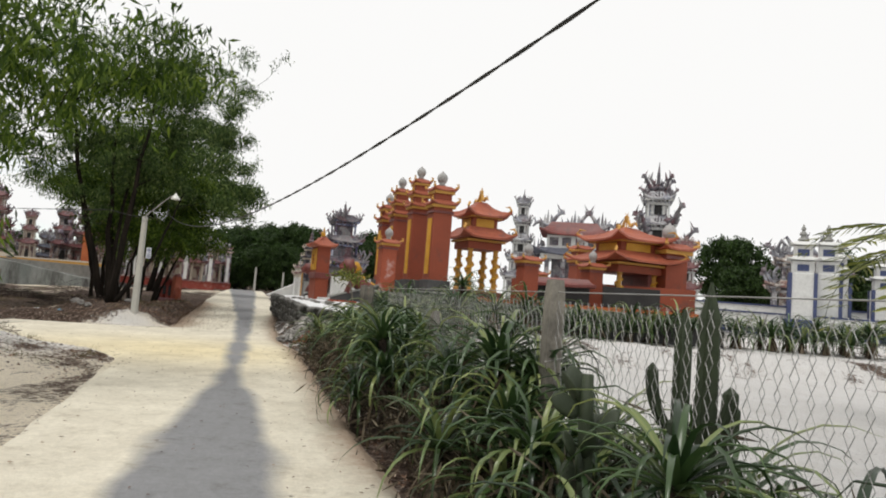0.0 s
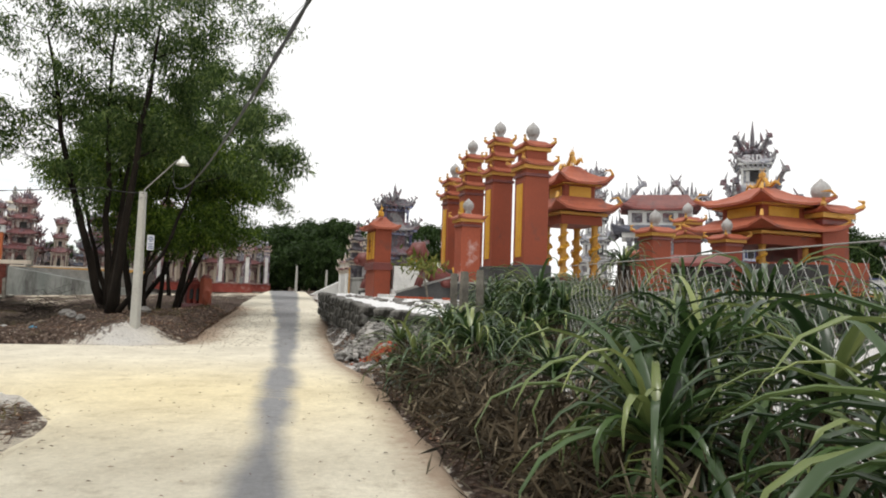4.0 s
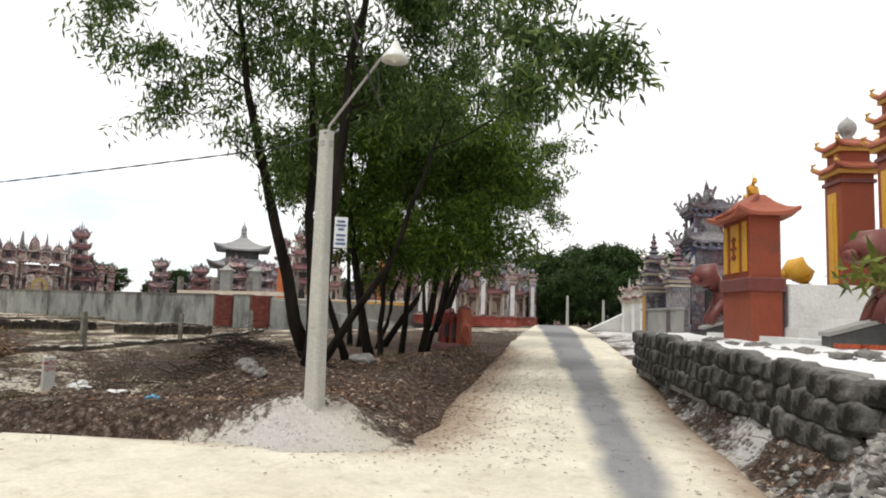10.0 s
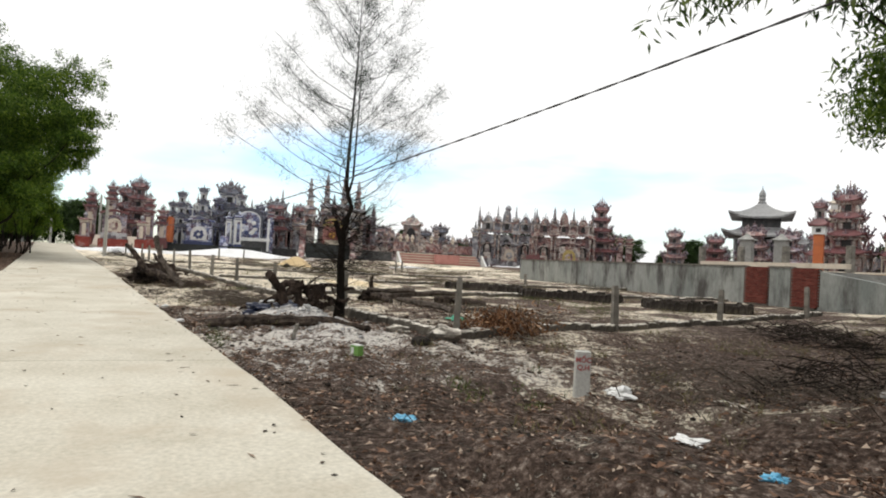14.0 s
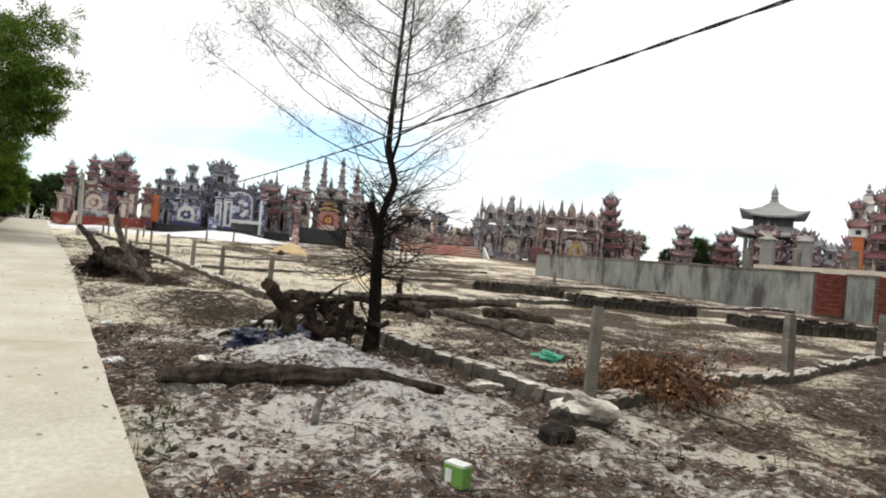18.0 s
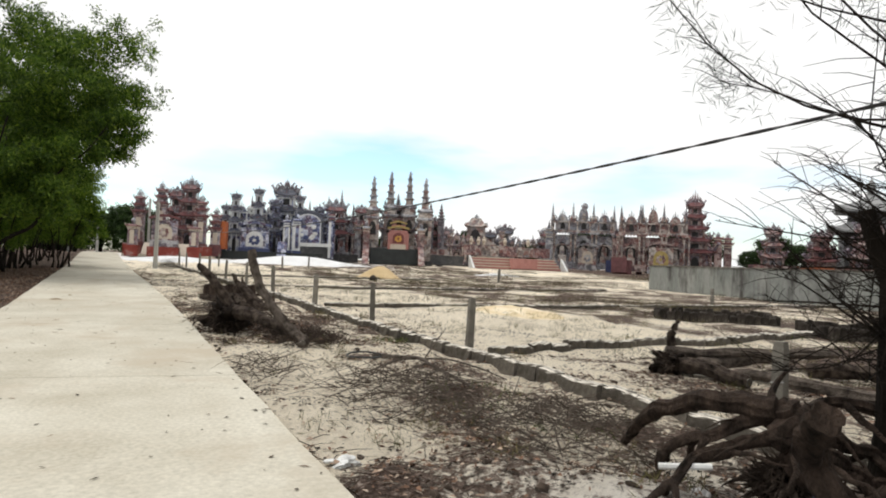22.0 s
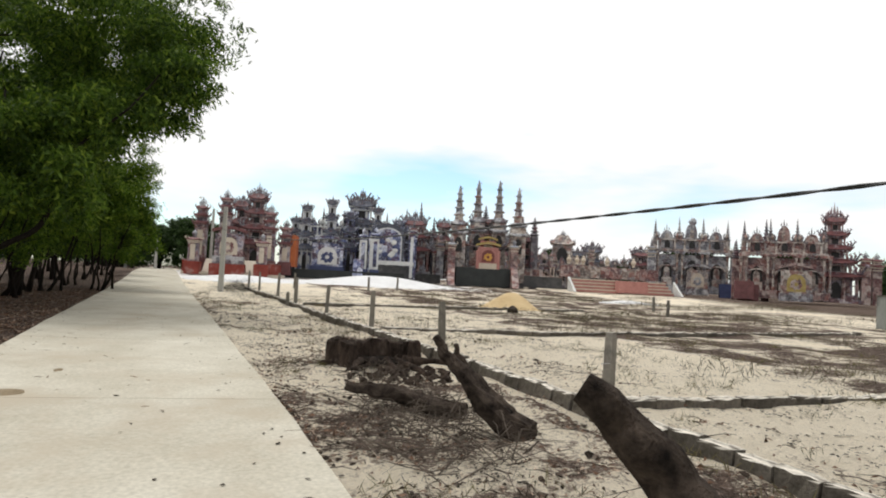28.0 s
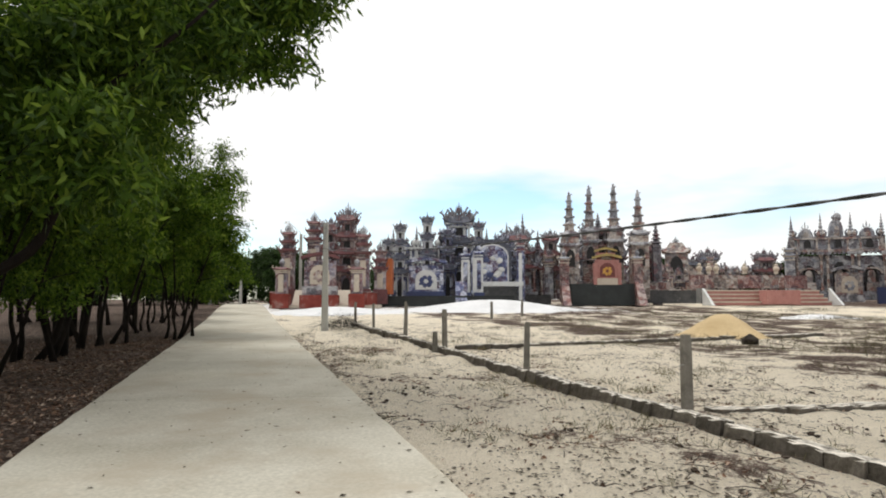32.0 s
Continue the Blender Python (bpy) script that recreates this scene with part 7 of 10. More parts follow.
for x, y, h in ((17.5, 31.6, 5.3), (19.2, 32.4, 5.5), (20.4, 33.6, 5.0), (22.6, 33.2, 4.6)):
    t = tomb("white and blue stepped gate tower", x, y, -25, 0.8, "white and blue towers")
    part("plinth", Shape().box((0, 0, 0.5), (1.5, 1.5, 1.0), bevel=0.04), M_BLUE, t)
    part("shaft", Shape().box((0, 0, h * 0.36), (1.1, 1.1, h * 0.5), bevel=0.04), M_WHITE, t)
    for cx, cy in itertools.product((-1, 1), (-1, 1)):
        part("corner_strip", Shape().box((cx * 0.54, cy * 0.54, h * 0.36), (0.16, 0.16, h * 0.5)), M_BLUE, t)
    for k in range(2):
        part("tier", Shape().box((0, 0, h * (0.66 + 0.14 * k)), (0.95 - 0.15 * k, 0.95 - 0.15 * k, h * 0.12)), M_WHITE, t)
        part("tier_window", Shape().box((0, -0.49 + 0.075 * k, h * (0.66 + 0.14 * k)), (0.5, 0.03, h * 0.06)), M_BLUE, t)
        part("tier_roof", Shape().roof((0, 0, h * (0.735 + 0.14 * k)), 1.4 - 0.2 * k, 1.4 - 0.2 * k, 0.15, 0.1, 0.6, 0.04), M_WHITE, t)
    part("finial", Shape().spire((0, 0, h * 0.9), 0.24, h * 0.17, 3), M_CEMENT, t)
t = tomb("low white and blue walled tomb court", 15.0, 37.0, -16, 0.75, "white and blue towers")
for sy in (-4.4, 0.0, 4.0):
    low_wall(t, -4.5, sy, 9.5, sy, 0, 1.2 if sy < 0 else 1.7, 0.3, M_WHITE, M_BLUE)
    part("blue_band", Shape().box((2.5, sy - 0.16, 0.35), (14.0, 0.04, 0.3)), M_BLUE, t)
low_wall(t, -4.5, -4.4, -4.5, 4.0, 0, 1.2, 0.3, M_WHITE, M_BLUE)
tower(t, -3.2, 5.4, 0, 1.4, 1.4, 6.0, 3, M_WHITE, M_MOSBLUE, M_BLUE, M_MOSDARK)
tower(t, -0.6, 7.0, 0, 1.6, 1.6, 6.6, 3, M_MOSRED, M_MAROON, M_WHITE, M_MOSRED)
t = tomb("sand-coloured tomb with dragons under the trees", 25.0, 45.0, -25, 0.9, "tombs behind the compound")
tower(t, 0, 0, 0, 4.0, 3.4, 6.8, 2, M_MOSSAND, M_MOSSAND, M_MOSGREY, M_MOSGREY)
# tombs behind the big trees on the far side of the road
for x, y, h in ((-20.5, 52.0, 4.4), (-23.5, 54.0, 5.2), (-26.0, 58.0, 6.0), (-22.6, 62.5, 5.0), (-24.5, 66.0, 5.4)):
    t = tomb("white-pillared red tomb behind the trees", x, y, 20, 0.7, "tombs behind the trees")
    for sx in (-1.8, 0.0, 1.8):
        pillar(t, sx, -1.2, 0, 0.5, h * (0.9 if sx else 1.05), M_MOSMAUVE, M_MOSRED, M_CREAM, M_MOSGREY, 2, M_MAROON, 0.5, M_WHITE)
    tower(t, 0, 1.2, 0, 2.6, 2.2, h, 2, M_MOSRED, M_MAROON, M_CREAM, M_MOSGREY)
    low_wall(t, -2.2, -1.4, 2.2, -1.4, 0, 0.6, 0.3, M_REDWASH, M_MOSRED)
t = thing("red_shrine", (-13.2, 31.8, float(land(-13.2, 31.8)) - 0.03), "small dark red broken offering shrine of brick", "shrine", turn=-24)
part("base", Shape().box((0, 0, 0.09), (1.02, 0.9, 0.18), bevel=0.03), M_MAROON, t)
for sx, w, h in ((-0.36, 0.22, 0.98), (0.34, 0.26, 1.08), (-0.02, 0.2, 0.86)):
    part("pier", Shape().box((sx, 0.02 * sx, 0.16 + h / 2), (w, 0.5, h), 0.06, 0.9, 0.04), M_REDWASH if sx < 0 else M_RED, t)
part("back_slab", Shape().box((0, 0.22, 0.62), (0.86, 0.12, 0.92), bevel=0.04), M_RED, t)
# two dark slabs, painted shade in place of hollow niches
part("niche", Shape().arch((-0.19, -0.22, 0.36), 0.18, 0.42, 0.06), M_DARK, t)
part("niche", Shape().arch((0.15, -0.22, 0.3), 0.14, 0.5, 0.06), M_DARK, t)
part("crest", Shape().lump((0.34, 0.0, 1.27), (0.16, 0.2, 0.12), 4, 2, 0.8), M_CLAY, t)
part("crest", Shape().lump((-0.36, 0.0, 1.14), (0.14, 0.18, 0.1), 9, 2, 0.8), M_CLAY, t)
part("side_wing", Shape().lump((0.5, -0.08, 0.5), (0.12, 0.24, 0.42), 6, 2, 0.6), M_RED, t)
part("side_wing", Shape().lump((-0.5, -0.08, 0.42), (0.11, 0.22, 0.36), 7, 2, 0.6), M_MAROON, t)
part("step", Shape().box((0, -0.5, 0.06), (0.8, 0.24, 0.14), bevel=0.02), M_MAROON, t)


# ---- trees ----
def leaf_cloud(name, centres, per, spread, length, width, material, seed, droop=0.8, flat=0.75):
    """Many narrow leaves round the given twig centres, as one mesh."""
    r = np.random.RandomState(seed)
    c = np.repeat(np.asarray(centres, float), per, axis=0)
    n = len(c)
    p = c + r.normal(0, 1, (n, 3)) * np.array([spread, spread, spread * flat])
    d = r.normal(0, 1, (n, 3))
    d[:, 2] -= droop
    d /= np.linalg.norm(d, axis=1)[:, None]
    s = np.cross(d, r.normal(0, 1, (n, 3)))
    s /= np.linalg.norm(s, axis=1)[:, None] + 1e-9
    nn = np.cross(d, s)
    l = (length * r.uniform(0.6, 1.25, n))[:, None]
    w = (width * r.uniform(0.7, 1.2, n))[:, None]
    v = np.stack([p, p + d * l * 0.4 + s * w + nn * w * 0.3, p + d * l, p + d * l * 0.4 - s * w + nn * w * 0.3], 1).reshape(-1, 3)
    f = np.arange(n * 4).reshape(n, 4)
    return fast_mesh(name, v, f, material)


def blob_points(blobs, seed, clump=0):
    """Twig centres spread through ellipsoids (x, y, z, rx, ry, rz, count), thicker towards the rim, in clumps of the given size."""
    r = np.random.RandomState(seed)
    out = []
    if clump:
        for x, y, z, rx, ry, rz, n in blobs:
            m = max(2, n // clump)
            d = r.normal(0, 1, (m, 3))
            d /= np.linalg.norm(d, axis=1)[:, None]
            c = np.array([x, y, z]) + d * (r.uniform(0.2, 1.0, m) ** 0.4)[:, None] * np.array([rx, ry, rz])
            size = 0.3 * r.uniform(0.7, 1.3, m) * (rx * ry * rz) ** (1 / 3)
            c, size = np.repeat(c, clump, axis=0), np.repeat(size, clump)
            q = r.normal(0, 1, (len(c), 3)) * np.array([0.75, 0.75, 0.42])
            out.append(c + q * size[:, None])
        return np.concatenate(out)
    for x, y, z, rx, ry, rz, n in blobs:
        d = r.normal(0, 1, (n, 3))
        d /= np.linalg.norm(d, axis=1)[:, None]
        k = r.uniform(0.06, 1.0, n) ** 0.42
        out.append(np.array([x, y, z]) + d * k[:, None] * np.array([rx, ry, rz]) * (0.85 + 0.3 * r.rand(n))[:, None])
    return np.concatenate(out)


def sprays(centres, mid, seed, length=0.8, droop=0.35):
    """Spread each twig centre into points along a twig that runs outwards and hangs."""
    r = np.random.RandomState(seed)
    c = np.asarray(centres, float)
    d = c - np.asarray(mid, float)
    d /= np.linalg.norm(d, axis=1)[:, None] + 1e-6
    d = d + r.normal(0, 0.55, c.shape)
    d[:, 2] -= droop
    d /= np.linalg.norm(d, axis=1)[:, None]
    u = np.linspace(-0.5, 0.5, 4)
    l = length * r.uniform(0.5, 1.3, len(c))
    return (c[:, None, :] + d[:, None, :] * (u[None, :] * l[:, None])[:, :, None] - np.array([0, 0, 1.0]) * (0.5 * l[:, None] * u[None, :] ** 2)[:, :, None]).reshape(-1, 3)


def wander(a, b, n, bend, r):
    pts = []
    off = Vector((r.uniform(-1, 1), r.uniform(-1, 1), r.uniform(-0.3, 0.3))) * bend
    for i in range(n + 1):
        u = i / n
        pts.append(Vector(a).lerp(Vector(b), u) + off * math.sin(u * math.pi) + Vector((r.uniform(-1, 1), r.uniform(-1, 1), 0)) * bend * 0.12)
    return pts


def broad_tree(label, place, stems, blobs, per, spread, leaf, material, seed, group="", name="tree", turn=0.0, limb_count=40, droop=0.8, bark=None, twig=0.8, clump=0):
    """stems: (foot xy, top xyz, radius). Limbs fork from the stems into the crown, each from the nearest wood."""
    r = random.Random(seed)
    t = thing(name, place, label, "tree", group, turn)
    nodes = []
    for (fx, fy), top, rad in stems:
        pts = wander((fx, fy, -0.15), top, 9, 0.45, r)
        part("trunk", Shape().tube(pts, [rad * (1.3 if i == 0 else 1 - 0.085 * i) for i in range(10)], 9), bark or M_BARK, t, smooth=True)
        nodes += [(p, rad * (1 - 0.085 * i)) for i, p in enumerate(pts) if p.z > 0.25 * top[2]]
    centres = blob_points(blobs, seed, clump)
    mid = np.mean([b[:3] for b in blobs], axis=0) - np.array([0, 0, 1.2])
    limbs = Shape()
    goals = sorted((Vector(centres[r.randrange(len(centres))]) for i in range(limb_count)), key=lambda c: min((c - p).length for p, _ in nodes))
    for c in goals:
        p, rad = min(nodes, key=lambda q: (q[0] - c).length + (1.6 * max(0.0, q[0].z - c.z + 0.3)))
        if (c - p).length < 0.3:
            continue
        q = wander(p, c, 4, 0.14 * (c - p).length, r)
        r0 = max(0.008, min(0.62 * rad, 0.02 + 0.014 * (c - p).length))
        limbs.tube(q, [r0 * (1 - 0.17 * j) for j in range(5)], 5)
        nodes += [(q[j], r0 * (1 - 0.17 * j)) for j in (1, 2, 3, 4)]
    part("limb", limbs, bark or M_BARK, t, smooth=True, kind="stuff")
    part("crown", leaf_cloud("crown", sprays(centres, mid, seed, twig) if twig else centres, per, spread, leaf[0], leaf[1], material, seed, droop), None, t)
    return t


# the big clump at the corner
broad_tree("tall dark-stemmed acacia with a wide airy crown", (-11.2, 21.6, float(land(-11.2, 21.6)) - 0.03),
           [((-0.12, 0.42), (-1.45, -0.7, 6.9), 0.12), ((0.25, -0.2), (1.0, 0.05, 7.4), 0.125), ((-0.1, 0.3), (-0.3, 0.2, 7.4), 0.1), ((0.35, -0.2), (2.0, 0.7, 3.9), 0.075), ((0.1, 0.1), (0.5, 0.7, 6.2), 0.085)],
           [(-0.7, 0.1, 8.2, 1.8, 1.8, 1.8, 72), (1.0, 0.6, 8.3, 1.8, 1.8, 1.7, 78), (2.9, 0.4, 8.0, 1.5, 1.4, 1.2, 42), (2.6, 0.3, 6.6, 1.0, 1.0, 0.9, 24), (-2.0, -1.2, 7.2, 1.2, 1.2, 1.3, 50), (-2.7, -1.7, 5.2, 0.75, 0.7, 0.75, 26), (-1.7, -1.0, 4.5, 0.7, 0.7, 0.7, 30), (-1.3, -0.4, 5.7, 0.9, 0.9, 0.9, 50),
            (1.9, 1.0, 6.9, 1.1, 1.1, 1.1, 44), (1.9, 1.0, 5.4, 0.8, 0.8, 0.8, 34), (3.8, -1.0, 4.8, 0.7, 0.6, 0.5, 22), (4.6, -1.2, 4.2, 0.55, 0.5, 0.5, 26), (4.3, -1.5, 3.6, 0.5, 0.4, 0.35, 16), (4.8, -1.2, 3.7, 0.35, 0.35, 0.3, 10), (3.0, -0.2, 5.5, 0.8, 0.7, 0.6, 22), (0.4, 0.5, 6.2, 1.6, 1.5, 1.3, 64), (0.1, 0.3, 4.9, 1.1, 1.0, 0.9, 62), (0.9, 0.3, 5.6, 0.9, 0.9, 0.9, 42), (-0.7, -0.3, 3.5, 0.4, 0.4, 0.8, 22), (1.4, 0.9, 4.4, 0.8, 0.8, 0.8, 34)],
           13, 0.12, (0.17, 0.02), M_LEAFGREY, 3, "roadside trees", limb_count=150, droop=1.2, twig=0.6, clump=6)
broad_tree("bushy green acacia with slanting dark stems", (-13.2, 26.9, float(land(-13.2, 26.9)) - 0.03),
           [((0, 0), (-0.6, -0.4, 5.6), 0.13), ((0.9, 0.6), (2.2, 0.4, 5.2), 0.11), ((-0.9, 0.4), (-2.0, -0.4, 5.0), 0.1), ((0.5, -0.5), (1.3, -0.8, 4.4), 0.08), ((0.9, 0.9), (3.0, 0.8, 4.4), 0.08), ((0.3, 0.8), (0.6, 0.6, 5.0), 0.09)],
           [(x + 0.7, *q) for x, *q in [(-1.2, -0.4, 5.2, 1.9, 1.7, 2.0, 190), (1.0, -0.2, 5.0, 1.9, 1.7, 1.7, 180), (1.9, 0.3, 4.4, 1.3, 1.4, 1.5, 126), (-0.4, 0.0, 6.5, 1.8, 1.6, 1.0, 72), (-1.9, 0.8, 4.8, 1.3, 1.5, 1.7, 80), (0.9, -0.4, 3.2, 2.3, 1.4, 0.9, 100), (-1.5, -0.4, 2.9, 1.5, 1.1, 0.8, 50)]],
           16, 0.14, (0.17, 0.024), M_LEAFSHADE, 14, "roadside trees", limb_count=110, droop=0.9, twig=0.6, clump=9)
broad_tree("leafy green acacia with several slanting stems", (-16.4, 31.4, float(land(-16.4, 31.4)) - 0.03),
           [((0, 0), (1.4, -0.6, 5.0), 0.11), ((0.5, 0.3), (2.6, 1.0, 5.4), 0.12), ((-0.5, 0.1), (-1.2, 0.6, 5.6), 0.1), ((0.9, -0.5), (2.4, -0.9, 4.2), 0.08)],
           [(1.6, -0.6, 4.9, 2.3, 2.0, 2.2, 170), (2.7, 0.9, 6.2, 1.9, 2.0, 1.7, 140), (-0.8, 0.4, 5.8, 2.2, 2.2, 2.0, 130), (1.0, 0.2, 7.6, 1.9, 1.8, 1.3, 90), (1.2, -0.9, 2.9, 1.7, 1.3, 1.2, 60)],
           14, 0.14, (0.19, 0.026), M_LEAFSHADE, 4, "roadside trees", limb_count=80, twig=0.6, clump=9)
broad_tree("slender grey-green eucalyptus with drooping leaves", (-18.0, 40.0, float(level(-18.0, 40))),
           [((0, 0), (1.8, 0.2, 11.5), 0.17), ((0.6, -0.4), (4.2, -0.8, 11.0), 0.14), ((-0.6, 0.3), (-1.0, 0.4, 7.6), 0.1)],
           [(1.3, 0.5, 7.6, 2.3, 2.3, 2.0, 140), (2.4, -0.6, 5.4, 2.1, 1.9, 1.7, 120), (-1.2, 0.4, 6.4, 2.2, 2.2, 2.0, 110), (1.6, 0, 3.6, 1.6, 1.6, 1.0, 50), (4.9, -0.9, 5.8, 1.1, 1.1, 1.4, 60), (5.0, -0.9, 8.6, 1.5, 1.3, 1.9, 84), (4.0, -0.9, 11.4, 1.7, 1.5, 1.7, 60), (2.4, -0.4, 10.6, 2.2, 1.8, 2.2, 70), (1.6, 0.0, 13.0, 2.0, 1.6, 1.3, 36)],
           14, 0.17, (0.22, 0.03), M_LEAFGREY, 5, "roadside trees", limb_count=70, twig=0.7, clump=8)
# left verge at the start: branches that reach into view
broad_tree("young acacia with hanging leaves at the roadside", (-6.6, 7.9, 0.0), [((-0.9, 0), (-0.6, 0.2, 4.2), 0.07), ((-0.7, 0.3), (-0.9, 1.0, 5.0), 0.06)],
           [(1.7, 0.1, 4.1, 1.1, 1.5, 0.9, 62), (0.2, 0.6, 4.6, 1.5, 1.6, 1.3, 70), (2.5, 0.9, 4.5, 0.7, 0.9, 0.5, 22), (1.0, -0.9, 2.7, 0.9, 0.8, 1.1, 26)], 9, 0.12, (0.2, 0.02), M_LEAFSHADE, 6, "roadside trees", limb_count=60, droop=1.6)
# the row on the left of the side road
lane_tree = broad_tree("great dark acacia leaning out over the lane", (-46.5, 5.3, float(level(-46.5, 5.3))),
           [((0, 0), (-0.6, 0.6, 5.4), 0.11), ((0.5, -0.6), (-0.8, -0.4, 8.6), 0.12), ((-0.4, -0.4), (-4.6, 1.2, 8.2), 0.1), ((0.3, 0.2), (0.6, 1.0, 6.0), 0.09)],
           [(-3.2, 2.6, 9.0, 2.6, 2.6, 2.4, 180), (-3.4, 3.9, 7.6, 2.0, 1.7, 1.3, 94), (-2.6, 1.8, 11.2, 2.4, 2.2, 1.8, 60), (-2.6, 2.6, 6.2, 2.3, 1.9, 1.2, 94), (-0.6, 0.4, 8.0, 2.4, 2.4, 2.4, 70), (-1.0, -1.8, 6.0, 2.6, 2.0, 2.2, 86), (0.8, 0.6, 5.2, 1.7, 1.7, 1.6, 50), (-5.6, 1.6, 8.4, 2.2, 2.2, 2.4, 108), (-3.2, 1.0, 4.4, 1.7, 1.3, 0.9, 46), (-1.2, 1.4, 4.4, 1.6, 1.1, 1.0, 70), (0.6, 1.2, 3.4, 1.3, 1.0, 0.9, 60), (0.7, 2.3, 3.2, 0.9, 0.7, 0.8, 54), (0.2, 3.0, 4.6, 1.1, 0.9, 0.9, 60), (-1.0, 4.0, 5.3, 0.8, 0.8, 0.8, 54), (-0.9, 4.3, 6.3, 1.0, 0.8, 0.8, 54), (-1.6, 1.6, 6.2, 1.8, 1.3, 1.4, 70)],
           17, 0.15, (0.2, 0.028), M_LEAF, 17, "lane-side trees", limb_count=120, droop=0.7, twig=0.55, clump=9)
part("trunk", Shape().bark([(0, 0.05, -0.2), (0.17, 0.5, 0.9), (0.37, 1.1, 1.5), (0.7, 1.97, 1.97), (0.76, 2.28, 2.6), (0.6, 2.25, 3.4), (0.4, 2.9, 4.3), (0.1, 3.6, 5.1), (-0.6, 4.1, 6.2)], [0.11, 0.08, 0.065, 0.06, 0.052, 0.042, 0.034, 0.026, 0.015], 12, 6, 0.2, 4), M_BARK, lane_tree)
row = broad_tree("tall dark acacia overhanging the lane", (-55.6, 3.4, float(level(-55.6, 3.4))),
                 [((0, 0), (0.4, 1.4, 9.0), 0.13), ((0.7, 0.4), (2.0, 2.2, 7.6), 0.1), ((-0.7, 0.2), (-1.6, 0.8, 8.4), 0.09)],
                 [(0.4, 1.2, 10.2, 2.4, 2.4, 2.4, 115), (1.6, 2.6, 8.4, 2.2, 2.2, 1.9, 101), (-1.8, 0.6, 8.6, 2.4, 2.4, 2.2, 94), (1.0, 1.5, 6.0, 2.2, 2.0, 1.6, 79), (-1.0, -1.2, 6.4, 2.2, 2.0, 2.1, 65), (1.4, 0.4, 4.2, 1.6, 1.5, 0.9, 29)],
                 17, 0.16, (0.21, 0.03), M_LEAF, 7, "lane-side trees", limb_count=90, twig=0.55, clump=9)
low = broad_tree("bushy dark acacia with thin crooked stems", (-53.8, 3.8, float(level(-53.8, 3.8))),
                 [((0, 0), (0.8, 0.8, 5.0), 0.085), ((0.4, 0.5), (1.4, 1.4, 4.2), 0.07), ((-0.6, 0), (-1.5, 0.5, 5.4), 0.075), ((-0.2, -0.5), (-0.4, -1.4, 4.6), 0.065), ((0.7, -0.2), (2.0, -0.4, 4.4), 0.06)],
                 [(0.8, 0.8, 5.5, 2.0, 1.9, 1.8, 115), (1.5, 1.3, 3.9, 1.6, 1.3, 1.3, 72), (-1.5, 0.4, 5.6, 2.0, 1.8, 1.7, 101), (-0.4, -1.4, 4.9, 2.0, 1.8, 1.8, 79), (0.2, 0.4, 7.2, 1.7, 1.7, 1.2, 58), (-0.9, 0.8, 3.2, 1.5, 1.0, 0.8, 36), (0.9, 1.5, 2.5, 1.6, 0.9, 0.8, 43), (-1.4, -0.9, 2.6, 1.6, 1.0, 0.9, 36)],
                 17, 0.15, (0.2, 0.028), M_LEAFGREEN, 8, "lane-side trees", limb_count=80, twig=0.55, clump=9)
r = random.Random(12)
for src, x, y, k, a in ((low, -61.0, 5.0, 0.8, 15), (low, -50.2, 4.2, 0.72, 80), (row, -49.5, 1.0, 1.0, 75), (row, -61.5, 1.4, 0.95, 150), (row, -70.5, 0.0, 0.85, 260), (row, -44.0, -3.5, 1.05, 40), (low, -58.5, 3.4, 0.9, 120), (low, -64.5, 2.5, 0.85, 200), (low, -72.0, 1.3, 0.85, 30),
                        (low, -80.0, 0.2, 0.8, 290), (low, -52.0, -1.0, 1.1, 170), (low, -42.8, 0.6, 1.0, 235), (row, -81.0, -3.5, 0.8, 20), (low, -88.0, -1.4, 0.75, 100), (low, -60.0, -3.0, 1.1, 60), (row, -36.5, -7.0, 1.0, 300), (low, -31.0, -4.5, 1.0, 330), (low, -73.0, -5.0, 1.1, 310)):
    c = copy_thing(src, pose(x, y, float(level(x, y)), 0, 0, a) @ Matrix.Diagonal((k, k, k, 1)))
# far woods
rf = random.Random(31)
clumps = []
for i in range(26):
    a, e, q = i * 2.4, math.asin(1 - 1.55 * (i + 0.5) / 26), rf.uniform(0.75, 1.1)
    clumps.append((3.0 * q * math.cos(a) * math.cos(e), 3.0 * q * math.sin(a) * math.cos(e), 4.6 + 3.0 * q * math.sin(e), rf.uniform(0.7, 1.2), rf.uniform(0.7, 1.2), rf.uniform(0.5, 0.9), 14))
far = broad_tree("distant round-headed tree of the far woods", (-120, -8, 1.2), [((0, 0), (0.3, 0.2, 5.0), 0.25)],
                 clumps + [(0, 0, 4.2, 2.0, 2.0, 2.2, 60), (0, 0, 1.8, 2.6, 2.6, 1.2, 50)], 30, 0.24, (0.34, 0.085), M_LEAFFAR, 9, "far woods", limb_count=20, name="far_tree", twig=0)
spots = [(-108 - 5.5 * i, -10.5 + 1.6 * (i % 4) - 0.9 * i, 0.9 + 0.12 * (i % 3)) for i in range(14)] + [(-104 - 4 * i, -14 - 3.0 * i, 1.0) for i in range(8)]
spots += [(-14.5 - 3.2 * i, 76 + 2.5 * (i % 3), 0.8 + 0.1 * (i % 3)) for i in range(9)] + [(-12 - 5 * i, 84 + 2 * (i % 2), 0.95) for i in range(7)] + [(-16.5, 65.0, 0.55), (-19.0, 67.0, 0.6), (-14.0, 68.0, 0.5)]
